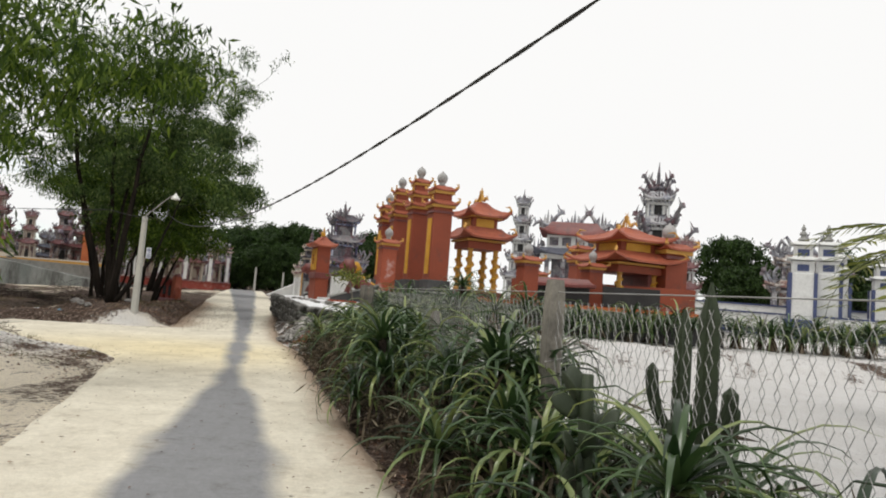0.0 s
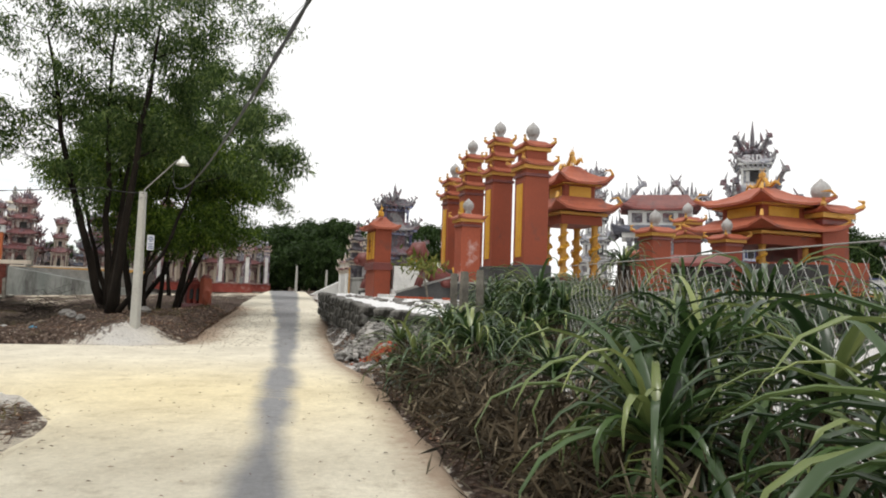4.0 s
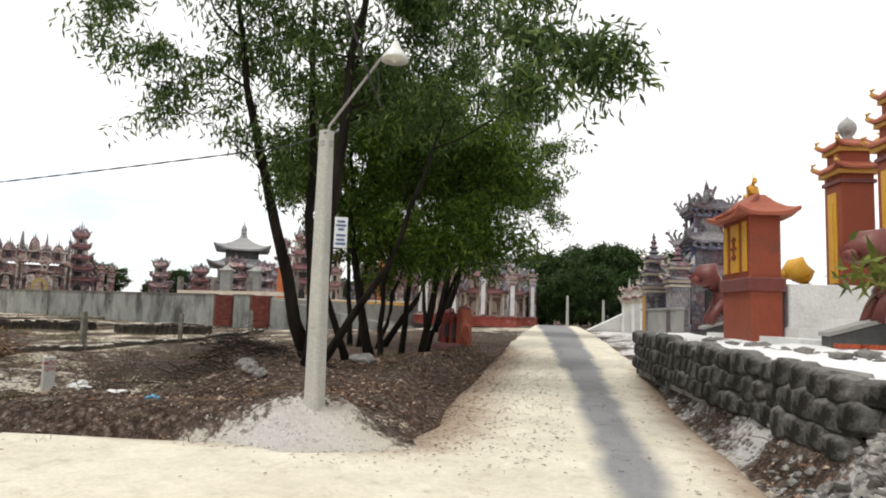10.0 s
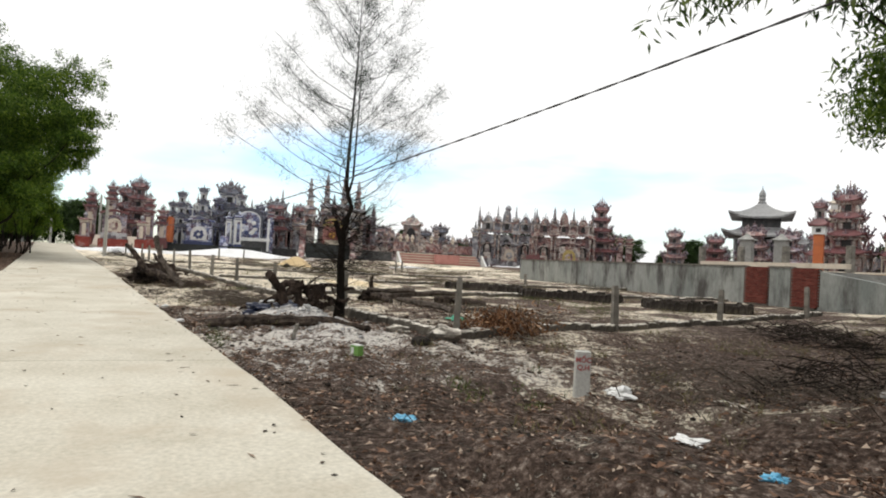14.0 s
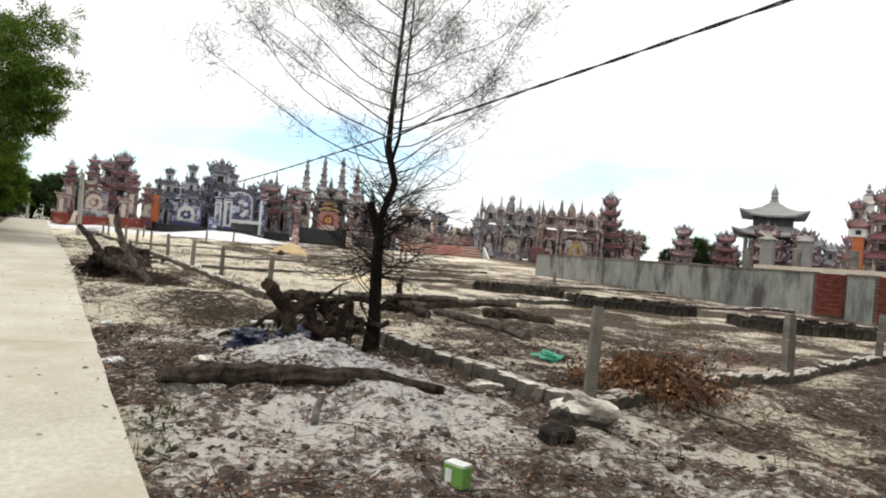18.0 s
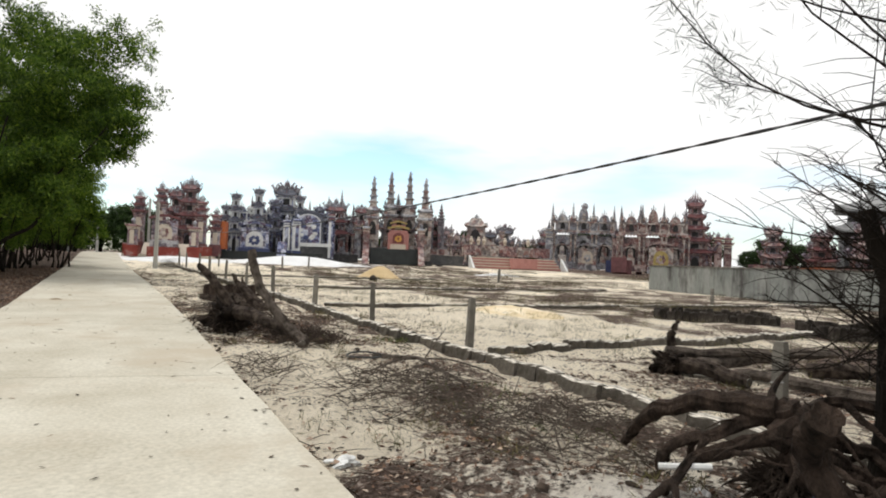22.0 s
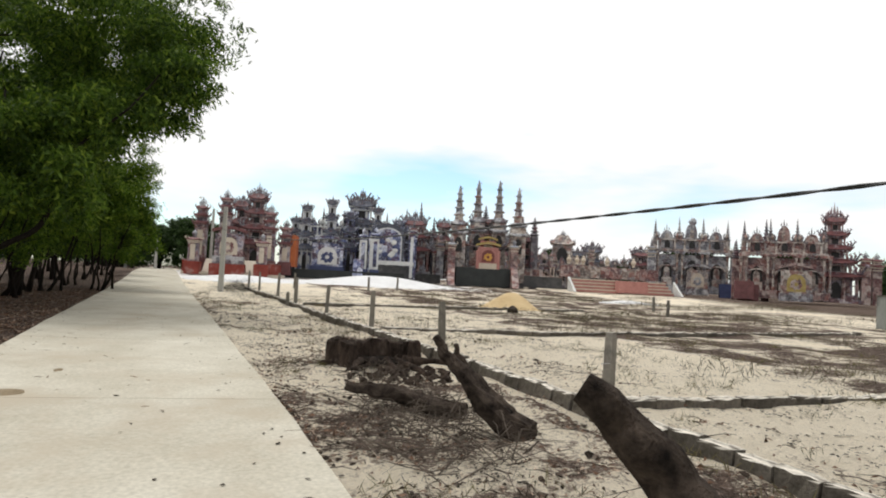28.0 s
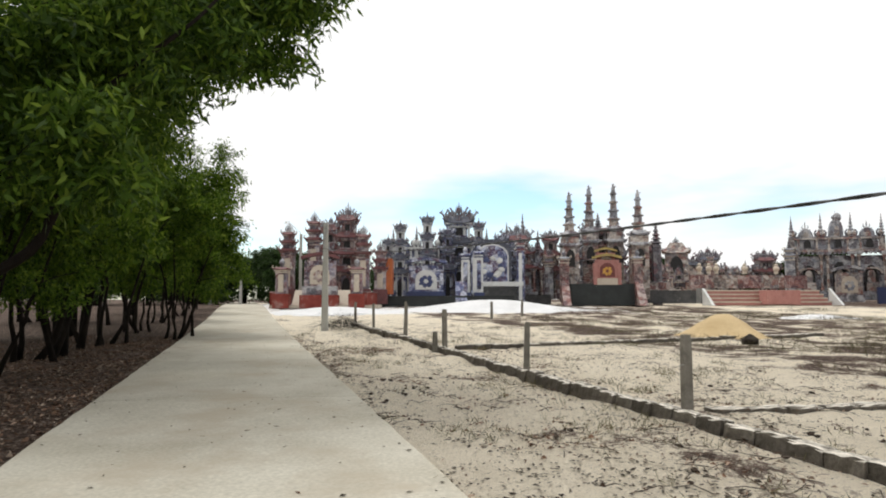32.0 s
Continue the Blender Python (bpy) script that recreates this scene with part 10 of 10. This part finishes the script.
log([(-19.3, 15.85, 0.2), (-19.0, 16.45, 0.28), (-18.88, 16.9, 0.3), (-18.76, 17.4, 0.3), (-18.74, 17.85, 0.27), (-18.6, 18.35, 0.22)], [0.07, 0.095, 0.09, 0.09, 0.075, 0.04], "dark charred log at the foot of the ash mound")
log([(-17.95, 17.0, 0.12), (-18.0, 17.05, 0.34)], [0.03, 0.028], "small wooden peg stuck in the ground", M_POST)
log([(-20.62, 17.15, 0.3), (-20.78, 17.24, 0.5), (-20.86, 17.2, 0.68), (-20.72, 17.02, 0.86), (-20.53, 16.9, 0.99)], [0.1, 0.085, 0.08, 0.075, 0.075], "stubby upturned root of the stump", M_DARKSTUMP, False)
log([(-21.5, 17.6, 0.8), (-21.9, 17.4, 0.78), (-22.35, 17.35, 0.62), (-22.7, 17.4, 0.4), (-22.92, 17.43, 0.2)], [0.08, 0.07, 0.06, 0.05, 0.03], "long arched root sweeping out of the stump", M_DARKSTUMP, False)


def brush(x, y, rx, ry, h, n, seed, label, mat=None, size=0.9):
    r = random.Random(seed)
    s = Shape()
    for i in range(n):
        a, d = r.uniform(0, math.tau), r.random() ** 0.6
        px, py = x + rx * d * math.cos(a), y + ry * d * math.sin(a)
        pz = float(land(px, py)) + h * (1 - d) * r.uniform(0.1, 1.0) + 0.02
        b, e, l = r.uniform(0, math.tau), r.uniform(-0.15, 0.35), size * r.uniform(0.25, 1.0)
        q = Vector((px + math.cos(b) * l, py + math.sin(b) * l, max(float(land(px, py)) + 0.01, pz + math.sin(e) * l * 0.6)))
        m = Vector((px, py, pz)).lerp(q, 0.5) + Vector((r.uniform(-0.16, 0.16), r.uniform(-0.16, 0.16), r.uniform(0, 0.16)))
        w = r.uniform(0.002, 0.0075)
        s.tube([(px, py, pz), m, q], [w, w * 0.8, w * 0.3], 4)
    return solid("brush_pile", s, mat or M_TWIG, label, "brush", kind="stuff")


brush(-25.3, 16.2, 1.25, 0.85, 0.22, 260, 1, "pile of dry grey brushwood on the sand")
brush(-27.0, 14.7, 0.9, 0.35, 0.1, 70, 2, "dry twigs heaped at the road's edge")
brush(-31.6, 14.6, 1.3, 0.9, 0.4, 420, 3, "dry twigs and roots round the stump", M_STICK, 0.6)
brush(-23.6, 17.2, 1.1, 0.8, 0.25, 260, 4, "dry twigs round the root stump")
brush(-17.6, 27.2, 1.5, 0.7, 0.45, 380, 5, "dark heap of dry brushwood", M_BARK)
brush(-66.0, 10.4, 1.6, 0.7, 0.8, 300, 6, "dark bush of dead branches at the pole", M_BARK, 1.2)
brush(-38.5, 14.3, 1.8, 0.7, 0.08, 200, 7, "dry twigs and bark chips on the sand", None, 0.35)
brush(-12.6, 21.6, 1.2, 0.8, 0.9, 240, 8, "thin leafless shrub in the ditch", M_BARK, 0.8)
brush(-22.3, 22.6, 2.2, 1.2, 0.1, 300, 9, "scattered dry sticks")
brush(-9.6, 12.0, 1.8, 0.8, 0.2, 320, 10, "dry weeds and sticks on the sand mound", M_TWIG, 0.4)
brush(-29.6, 15.6, 1.3, 0.6, 0.12, 330, 11, "torn roots and bark strewn round the felled stem", M_STICK, 0.5)
brush(-13.4, 21.4, 2.4, 1.6, 0.18, 420, 12, "dead twigs over the leaf litter", M_TWIG, 0.6)
brush(-35.6, 14.3, 1.8, 0.8, 0.14, 340, 13, "dry sticks and bark round the felled logs")
t = thing("dead_branch", (0, 0, 0), "long forked dry grey-brown branch lying on the sand", "branch")
for pts, w in (([(-27.8, 16.34, 0.22), (-27.4, 16.6, 0.26), (-27.0, 16.82, 0.3), (-26.5, 16.82, 0.3), (-25.95, 16.93, 0.24), (-25.3, 17.02, 0.2)], 0.034), ([(-27.05, 16.8, 0.29), (-26.9, 16.5, 0.3), (-26.75, 16.25, 0.24), (-26.6, 15.9, 0.15)], 0.022), ([(-26.55, 16.82, 0.3), (-26.35, 16.55, 0.27), (-26.2, 16.2, 0.2)], 0.018),
               ([(-26.9, 16.83, 0.3), (-26.5, 17.05, 0.36), (-26.0, 17.3, 0.33), (-25.5, 17.5, 0.26)], 0.014), ([(-26.8, 16.83, 0.3), (-26.82, 17.0, 0.55), (-26.7, 17.1, 0.75)], 0.01), ([(-26.2, 16.9, 0.27), (-25.9, 16.6, 0.25), (-25.5, 16.45, 0.2)], 0.015)):
    part("bough", Shape().bark(pts, [w * (1 - 0.7 * i / len(pts)) for i in range(len(pts))], 8, int(w * 900), 0.25, 3), M_GREYLOG, t)
hoop = Shape().tube([(-27.85 + 0.3 * math.cos(k * 0.42), 16.25 + 0.3 * math.sin(k * 0.42), float(land(-27.85, 16.25)) + 0.05 + 0.01 * math.sin(k)) for k in range(16)], 0.016, 5)
solid("wire_hoop", hoop, M_CABLE, "black wire hoop lying on the sand", "hoop")

# russet heap of dead branches
t = thing("dead_branch_heap", (-18.6, 20.85, float(land(-18.6, 20.85))), "heap of russet dead leafy branches", "brush")
rl = random.Random(6)
part("dead_leaf", leaf_cloud("dead_leaf", [(rl.gauss(0, 0.34), rl.gauss(0, 0.3), 0.05 + abs(rl.gauss(0, 0.14))) for _ in range(120)], 30, 0.11, 0.085, 0.015, M_RUSSET, 41, 0.2), None, t, kind="stuff")
sb = Shape()
for i in range(40):
    a, l = rl.uniform(0, math.tau), rl.uniform(0.3, 0.8)
    sb.tube([(0, 0, 0.15), (l * 0.5 * math.cos(a), l * 0.5 * math.sin(a), 0.3), (l * math.cos(a), l * math.sin(a), 0.08)], [0.015, 0.01, 0.004], 4)
part("stick", sb, M_TWIG, t, kind="stuff")
log([(-18.4, 20.9, 0.3), (-17.9, 20.75, 0.2), (-17.3, 20.9, 0.14)], [0.02, 0.018, 0.01], "dry stick trailing from the heap", M_TWIG, False)

# stones, bags, small litter
for i, (x, y, sx, sy, sz, m, lab) in enumerate(((-17.7, 19.3, 0.34, 0.24, 0.15, M_KERB, "pale broken lump of concrete by the post"), (-17.25, 18.75, 0.13, 0.11, 0.1, M_CHAR, "dark stone on the litter"), (-11.75, 20.95, 0.17, 0.12, 0.09, M_ROCK, "grey stone at the foot of the trees"), (-11.45, 20.75, 0.14, 0.1, 0.09, M_ROCK, "pale grey stone at the foot of the trees"), (-11.15, 20.6, 0.1, 0.09, 0.08, M_ROCK, "small grey stone at the foot of the trees"),
                                                 (-10.7, 22.6, 0.25, 0.2, 0.12, M_ROCK, "grey stone at the foot of the trees"), (-13.2, 20.6, 0.17, 0.12, 0.05, M_KERB, "flat pale stone on the litter"), (-20.2, 16.3, 0.14, 0.1, 0.06, M_KERB, "pale stone by the ash mound"),
                                                 (-18.8, 18.9, 0.18, 0.13, 0.08, M_KERB, "pale stone on the ash mound"), (-55.2, 22.2, 0.25, 0.18, 0.18, M_CHAR, "dark boulder near the sand heap"), (-47.3, 8.0, 0.1, 0.08, 0.05, M_ROCK, "small stone on the leaf litter"))):
    solid("stone", Shape().lump((0, 0, 0), (sx, sy, sz), i + 81, 3, 0.5), m, lab, "stone", (x, y, float(land(x, y)) + sz * 0.5), 30 * i)
crate = thing("drink_carton", (-16.6, 17.62, float(land(-16.6, 17.62)) + 0.01), "green and white printed carton lying on the ground", "carton", turn=28)
part("box", Shape().box((0, 0, 0.06), (0.16, 0.1, 0.13), bevel=0.008), M_CARTON, crate)
part("white_top", Shape().box((0, 0, 0.13), (0.15, 0.09, 0.012)), M_WHITE, crate)
part("white_label", Shape().box((-0.03, -0.0525, 0.06), (0.05, 0.004, 0.08)), M_WHITE, crate)


def bag(x, y, s, mat, label, seed, flat=0.35):
    """Crumpled sheet or bag: a lump folded by ridges."""
    sh = Shape().lump((0, 0, 0), (1, 1, 1), seed, 4, 0.9)
    sh.v = [tuple(Vector(v) * (1 + 0.45 * abs(noise.noise(Vector(v) * 2.7 + Vector((seed, 0, 0)))) - 0.3 * abs(noise.noise(Vector(v) * 5.9)))) for v in sh.v]
    sh.v = [(vx * s, vy * s * 0.7, vz * s * flat) for vx, vy, vz in sh.v]
    solid("plastic_bag", sh, mat, label, "bag", (x, y, float(land(x, y)) + s * flat * 0.55), 40 * seed)


bag(-20.6, 20.75, 0.17, M_GREENBAG, "crumpled bright green plastic bag", 1)
bag(-13.45, 17.25, 0.1, M_BLUEBAG, "crumpled light blue plastic bag", 2)
bag(-10.8, 18.45, 0.06, M_BLUEBAG, "crumpled light blue plastic bag", 6)
bag(-21.0, 16.85, 0.3, M_TARP, "crumpled dark blue tarpaulin under the roots", 3)
bag(-20.75, 17.25, 0.26, M_TARP, "crumpled dark blue tarpaulin under the roots", 4)
bag(-11.6, 18.6, 0.1, M_WHITE, "scrap of white plastic", 5)
bag(-23.0, 15.1, 0.1, M_WHITE, "scrap of white plastic", 7)
bag(-20.4, 15.4, 0.09, M_WHITE, "scrap of white plastic", 8)
bag(-14.15, 19.95, 0.16, M_WHITE, "scrap of pale paper by the marker", 9)
bag(-2.1, 12.5, 0.08, M_WHITE, "scrap of white paper on the verge", 10)
solid("pvc_pipe", Shape().tube([(-21.75, 16.9, 0.4), (-21.55, 17.15, 0.44)], 0.022, 8), M_WHITE, "short white plastic pipe among the roots", "pipe")
def heap_mesh(x, y, rx, ry, h, seed, mat, name, label, cat):
    s, n, rings = Shape(), 28, 9
    s.v.append((x, y, float(level(x, y)) + h))
    for k in range(1, rings + 1):
        u = k / rings
        for i in range(n):
            a = i * math.tau / n
            wob = 1 + 0.12 * math.sin(3 * a + seed) + 0.06 * math.sin(7 * a + seed * 2)
            px, py = x + rx * u * wob * math.cos(a), y + ry * u * wob * math.sin(a)
            s.v.append((px, py, float(level(px, py)) + h * (math.cos(u * math.pi) * 0.5 + 0.5) + (0.03 * math.sin(px * 9) * math.cos(py * 8)) * (1 - u) - 0.1 * (u > 0.99)))
    s.f += [(0, 1 + i, 1 + (i + 1) % n) for i in range(n)]
    for k in range(rings - 1):
        s.f += [(1 + k * n + i, 1 + (k + 1) * n + i, 1 + (k + 1) * n + (i + 1) % n, 1 + k * n + (i + 1) % n) for i in range(n)]
    solid(name, s, mat, label, cat, smooth=True)


heap_mesh(-58.6, 23.4, 1.75, 1.6, 0.78, 1, M_SANDHEAP, "sand_heap", "heap of fine yellow building sand", "sand heap")
heap_mesh(-84.0, 20.6, 3.2, 7.5, 0.75, 2, M_WHITESAND, "sand_bank", "long bank of bright white sand before the tombs", "sand bank")
heap_mesh(-82.0, 9.5, 3.0, 5.0, 0.35, 3, M_WHITESAND, "sand_bank", "low bank of bright white sand before the tombs", "sand bank")
heap_mesh(-72.0, 37.0, 1.8, 2.4, 0.2, 4, M_WHITESAND, "sand_patch", "low patch of white sand in the field", "sand patch")
heap_mesh(-35.2, 21.9, 2.1, 1.9, 0.2, 5, M_PALESAND, "sand_patch", "low patch of yellow sand in the field", "sand patch")
heap_mesh(-36.9, 10.1, 0.62, 0.42, 0.045, 6, M_SOILPAT, "dirt_patch", "patch of brown dirt on the concrete lane", "dirt")
heap_mesh(-38.4, 10.15, 0.4, 0.16, 0.042, 7, M_SOILPAT, "dirt_patch", "patch of brown dirt on the concrete lane", "dirt")

# ---- leaf litter, twigs, dry grass ----
rg = np.random.RandomState(50)
m = 900000
px, py = rg.uniform(-62, 1.5, m), rg.uniform(0.5, 30, m)
d2 = py - edge2(px)
near = (((d2 > 0.03) & (d2 < 9) & (px < -9.5)) | ((d2 < -ROAD2 - 0.03) & (d2 > -9.5) & (px < -17)) | ((px > edge1(py) + 0.05) & (px < edge1(py) + 2.3) & (py < 20)) | ((px < edge1_left(py) - 0.1) & (px > -18) & (py > 17.6)) | ((px > -12) & (px < -5) & (py > 9) & (py < 13.4) & (px < edge1_left(py) - 0.1) & (d2 < -ROAD2 - 0.1)))
dist = np.where(px < -12, np.abs(d2 + 1.5), 2.0)
keep = near & (rg.rand(m) < litter_at(px, py) ** 1.6 * np.clip(1.15 - dist / 9, 0.12, 1)) & (value_noise(px, py, 0.5, 77) + 0.35 * rg.rand(m) > 0.42)
px, py = px[keep], py[keep]
n = len(px)
pz = land(px, py) + 0.008 + 0.012 * rg.rand(n)
ang = rg.uniform(0, math.tau, n)
ll, ww = 0.014 + 0.034 * rg.rand(n) ** 1.5, 0.004 + 0.007 * rg.rand(n)
ca, sa = np.cos(ang), np.sin(ang)
curl = 0.011 * rg.randn(n)
verts = np.stack([np.stack([px - ca * ll, py - sa * ll, pz], 1), np.stack([px - sa * ww, py + ca * ww, pz + 0.012 + curl], 1), np.stack([px + ca * ll, py + sa * ll, pz + 0.02 * rg.rand(n)], 1), np.stack([px + sa * ww, py - ca * ww, pz + 0.006], 1)], 1).reshape(-1, 3)
tagged(new("leaf_litter", fast_mesh("leaf_litter", verts, np.arange(n * 4).reshape(n, 4), M_LITTER)), "fallen brown and grey leaves over the sand", "leaf litter", kind="stuff")
tw = Shape()
for i in range(0, n, 30):
    a, l = float(ang[i]) * 1.7, 0.1 + 0.35 * ((i * 7919) % 100) / 100
    x, y, z = float(px[i]), float(py[i]), float(pz[i])
    tw.tube([(x, y, z), (x + 0.5 * l * math.cos(a) + 0.02, y + 0.5 * l * math.sin(a), z + 0.03), (x + l * math.cos(a), y + l * math.sin(a), z + 0.01)], [0.006, 0.005, 0.002], 3)
tagged(new("twigs", tw.mesh("twigs", M_TWIG)), "thin dry twigs strewn over the ground", "twigs", kind="stuff")
tuft = []
rt2 = random.Random(61)
while len(tuft) < 1500:
    x, y = rt2.uniform(-66, -9), rt2.uniform(9, 34)
    d = y - float(edge2(x))
    if 0.1 < d < 19 and float(value_noise(x, y, 1.4, 91)) > 0.55:
        tuft.append((x, y, float(land(x, y)) + 0.01))
for i in range(60):
    x, y = rt2.uniform(-11.5, -6), rt2.uniform(10.2, 13.2)
    if x < float(edge1_left(y)) - 0.2:
        tuft.append((x, y, float(land(x, y)) + 0.01))
tagged(new("grass_tufts", leaf_cloud("grass_tufts", tuft, 20, 0.09, 0.13, 0.004, M_GRASS, 71, -0.9, 0.12)), "sparse dry grass tufts in the sand", "grass", kind="stuff")
green = [(x, y, float(land(x, y)) + 0.01) for x, y in [(rt2.gauss(-29.6, 0.5), rt2.gauss(17.1, 0.22)) for _ in range(14)] + [(rt2.gauss(-24.6, 0.7), rt2.gauss(16.9, 0.5)) for _ in range(14)] + [(rt2.gauss(-25.5, 1.5), rt2.gauss(27.0, 0.8)) for _ in range(50)] + [(rt2.gauss(-18.2, 0.5), rt2.gauss(15.95, 0.1)) for _ in range(9)] + [(rt2.gauss(-14.6, 0.5), rt2.gauss(18.6, 0.4)) for _ in range(10)]]
tagged(new("green_weeds", leaf_cloud("green_weeds", green, 22, 0.09, 0.1, 0.006, M_SCRUBGREEN, 72, -1.0, 0.2)), "low green weeds along the kerbs", "weeds", kind="stuff")
far_t = []
while len(far_t) < 2600:
    x, y = rt2.uniform(-84, -34), rt2.uniform(20, 60)
    if float(value_noise(x, y, 3.0, 92)) > 0.5 and not (-56 < x < -20 and y > 40):
        far_t.append((x, y, float(land(x, y)) + 0.02))
tagged(new("field_scrub", leaf_cloud("field_scrub", far_t, 12, 0.3, 0.2, 0.008, M_SCRUB, 73, -0.8, 0.15)), "dry scrub and weeds over the far field", "scrub", kind="stuff")
bits = Shape()
for i in range(170):
    x = rt2.uniform(-58, -11)
    y = float(edge2(x)) - rt2.random() ** (0.5 if i % 2 else 2.0) * ROAD2
    a, l = rt2.uniform(0, 3.1), rt2.uniform(0.02, 0.08)
    z = float(level(x, y)) + 0.04
    bits.add([(x - l * math.cos(a), y - l * math.sin(a), z), (x + 0.008, y - 0.008, z + 0.006), (x + l * math.cos(a), y + l * math.sin(a), z), (x - 0.008, y + 0.008, z + 0.004)], [(0, 1, 2, 3)])
tagged(new("road_debris", bits.mesh("road_debris", M_LITTER)), "a few dry leaves on the concrete lane", "leaf litter", kind="stuff")

verge_bits = Shape()
for i in range(5600):
    y = rt2.uniform(1.0, 34) if i < 1500 else rt2.uniform(17.8, 32)
    u = rt2.random() ** 2.6 * 0.5
    u = u if i % 2 and i < 2200 else 1 - u
    x = float(edge1(y)) * (1 - u) + float(edge1_left(y)) * u
    a, l = rt2.uniform(0, 3.1), rt2.uniform(0.008, 0.03)
    z = float(level(x, y)) + 0.034
    verge_bits.add([(x - l * math.cos(a), y - l * math.sin(a), z), (x + 0.01, y - 0.01, z + 0.008), (x + l * math.cos(a), y + l * math.sin(a), z), (x - 0.01, y + 0.01, z + 0.004)], [(0, 1, 2, 3)])
tagged(new("verge_debris", verge_bits.mesh("verge_debris", M_LITTER)), "dry leaves and crumbs along the sandy road", "leaf litter", kind="stuff")

# dark scraps, bark and seed husks in patches on the sand, a few leaves on the roads
rs2 = np.random.RandomState(91)
m = 420000
px, py = rs2.uniform(-66, -11, m), rs2.uniform(6, 36, m)
d2 = py - edge2(px)
patch = value_noise(px, py, 0.9, 94) * 0.55 + value_noise(px, py, 0.33, 95) * 0.45
keep = (d2 > 0.04) & (d2 < 17) & (rs2.rand(m) < np.clip((patch - 0.46) * 3.2, 0.03, 1) * np.clip(1.1 - d2 / 17, 0.2, 1))
road = ((d2 < -0.05) & (d2 > -ROAD2 + 0.05) & (px < -12)) & (rs2.rand(m) < 0.006 + 0.05 * np.exp(-np.minimum(-d2, d2 + ROAD2) / 0.22))
keep |= road
lift = np.where(road, level(px, py) + 0.04, land(px, py) + 0.008)[keep]
px, py = px[keep], py[keep]
n = len(px)
ang = rs2.uniform(0, math.tau, n)
ll, ww = 0.009 + 0.036 * rs2.rand(n) ** 2, 0.007 + 0.014 * rs2.rand(n)
ca, sa = np.cos(ang), np.sin(ang)
verts = np.stack([np.stack([px - ca * ll, py - sa * ll, lift], 1), np.stack([px - sa * ww, py + ca * ww, lift + 0.012 * rs2.rand(n)], 1), np.stack([px + ca * ll, py + sa * ll, lift + 0.01 * rs2.rand(n)], 1), np.stack([px + sa * ww, py - ca * ww, lift + 0.004], 1)], 1).reshape(-1, 3)
tagged(new("ground_scraps", fast_mesh("ground_scraps", verts, np.arange(n * 4).reshape(n, 4), M_SCRAP)), "dark bark scraps and husks strewn over the sand", "scraps", kind="stuff")
ash = Shape()
ra = random.Random(87)
for i in range(520):
    x, y = ra.gauss(-20.0, 0.75), ra.gauss(17.4, 0.45)
    k = ra.uniform(0.01, 0.042)
    ash.lump((x, y, float(land(x, y)) + k * 0.15), (k * ra.uniform(1.0, 1.7), k * 1.1, k * 0.7), i, 0 if k < 0.045 else 1, 0.8)
tagged(new("ash_lumps", ash.mesh("ash_lumps", M_ASH)), "grey-white lumps of ash and earth on the mound", "ash", kind="stuff")

rq = random.Random(33)
sticks, clods = Shape(), Shape()
for i in range(9000):
    x = rq.uniform(-50, -12.5)
    d = rq.random() ** 1.5 * 8.0 + 0.08
    y = float(edge2(x)) + d
    if float(litter_at(x, y)) + 0.5 * float(value_noise(x, y, 0.6, 96)) < 0.62:
        continue
    z = float(land(x, y))
    if i % 5 < 3:
        a, l, w = rq.uniform(0, math.tau), 0.06 + 0.42 * rq.random() ** 2.5, rq.uniform(0.002, 0.006)
        b = a + rq.uniform(-0.5, 0.5)
        mid = (x + 0.5 * l * math.cos(a), y + 0.5 * l * math.sin(a), z + 0.012 + 0.05 * rq.random() ** 3)
        sticks.tube([(x, y, z + 0.006), mid, (mid[0] + 0.5 * l * math.cos(b), mid[1] + 0.5 * l * math.sin(b), z + 0.008)], [w, w * 0.85, w * 0.4], 3)
    else:
        k = 0.008 + 0.032 * rq.random() ** 2.5
        clods.lump((x, y, z + 0.2 * k), (k * rq.uniform(1.0, 2.2), k, k * 0.7), i, 0, 0.9)
tagged(new("dry_sticks", sticks.mesh("dry_sticks", M_STICK)), "short dark dry sticks strewn over the sand", "sticks", kind="stuff")
tagged(new("soil_clods", clods.mesh("soil_clods", M_STICK)), "small dark clods of soil and bark on the sand", "soil", kind="stuff")
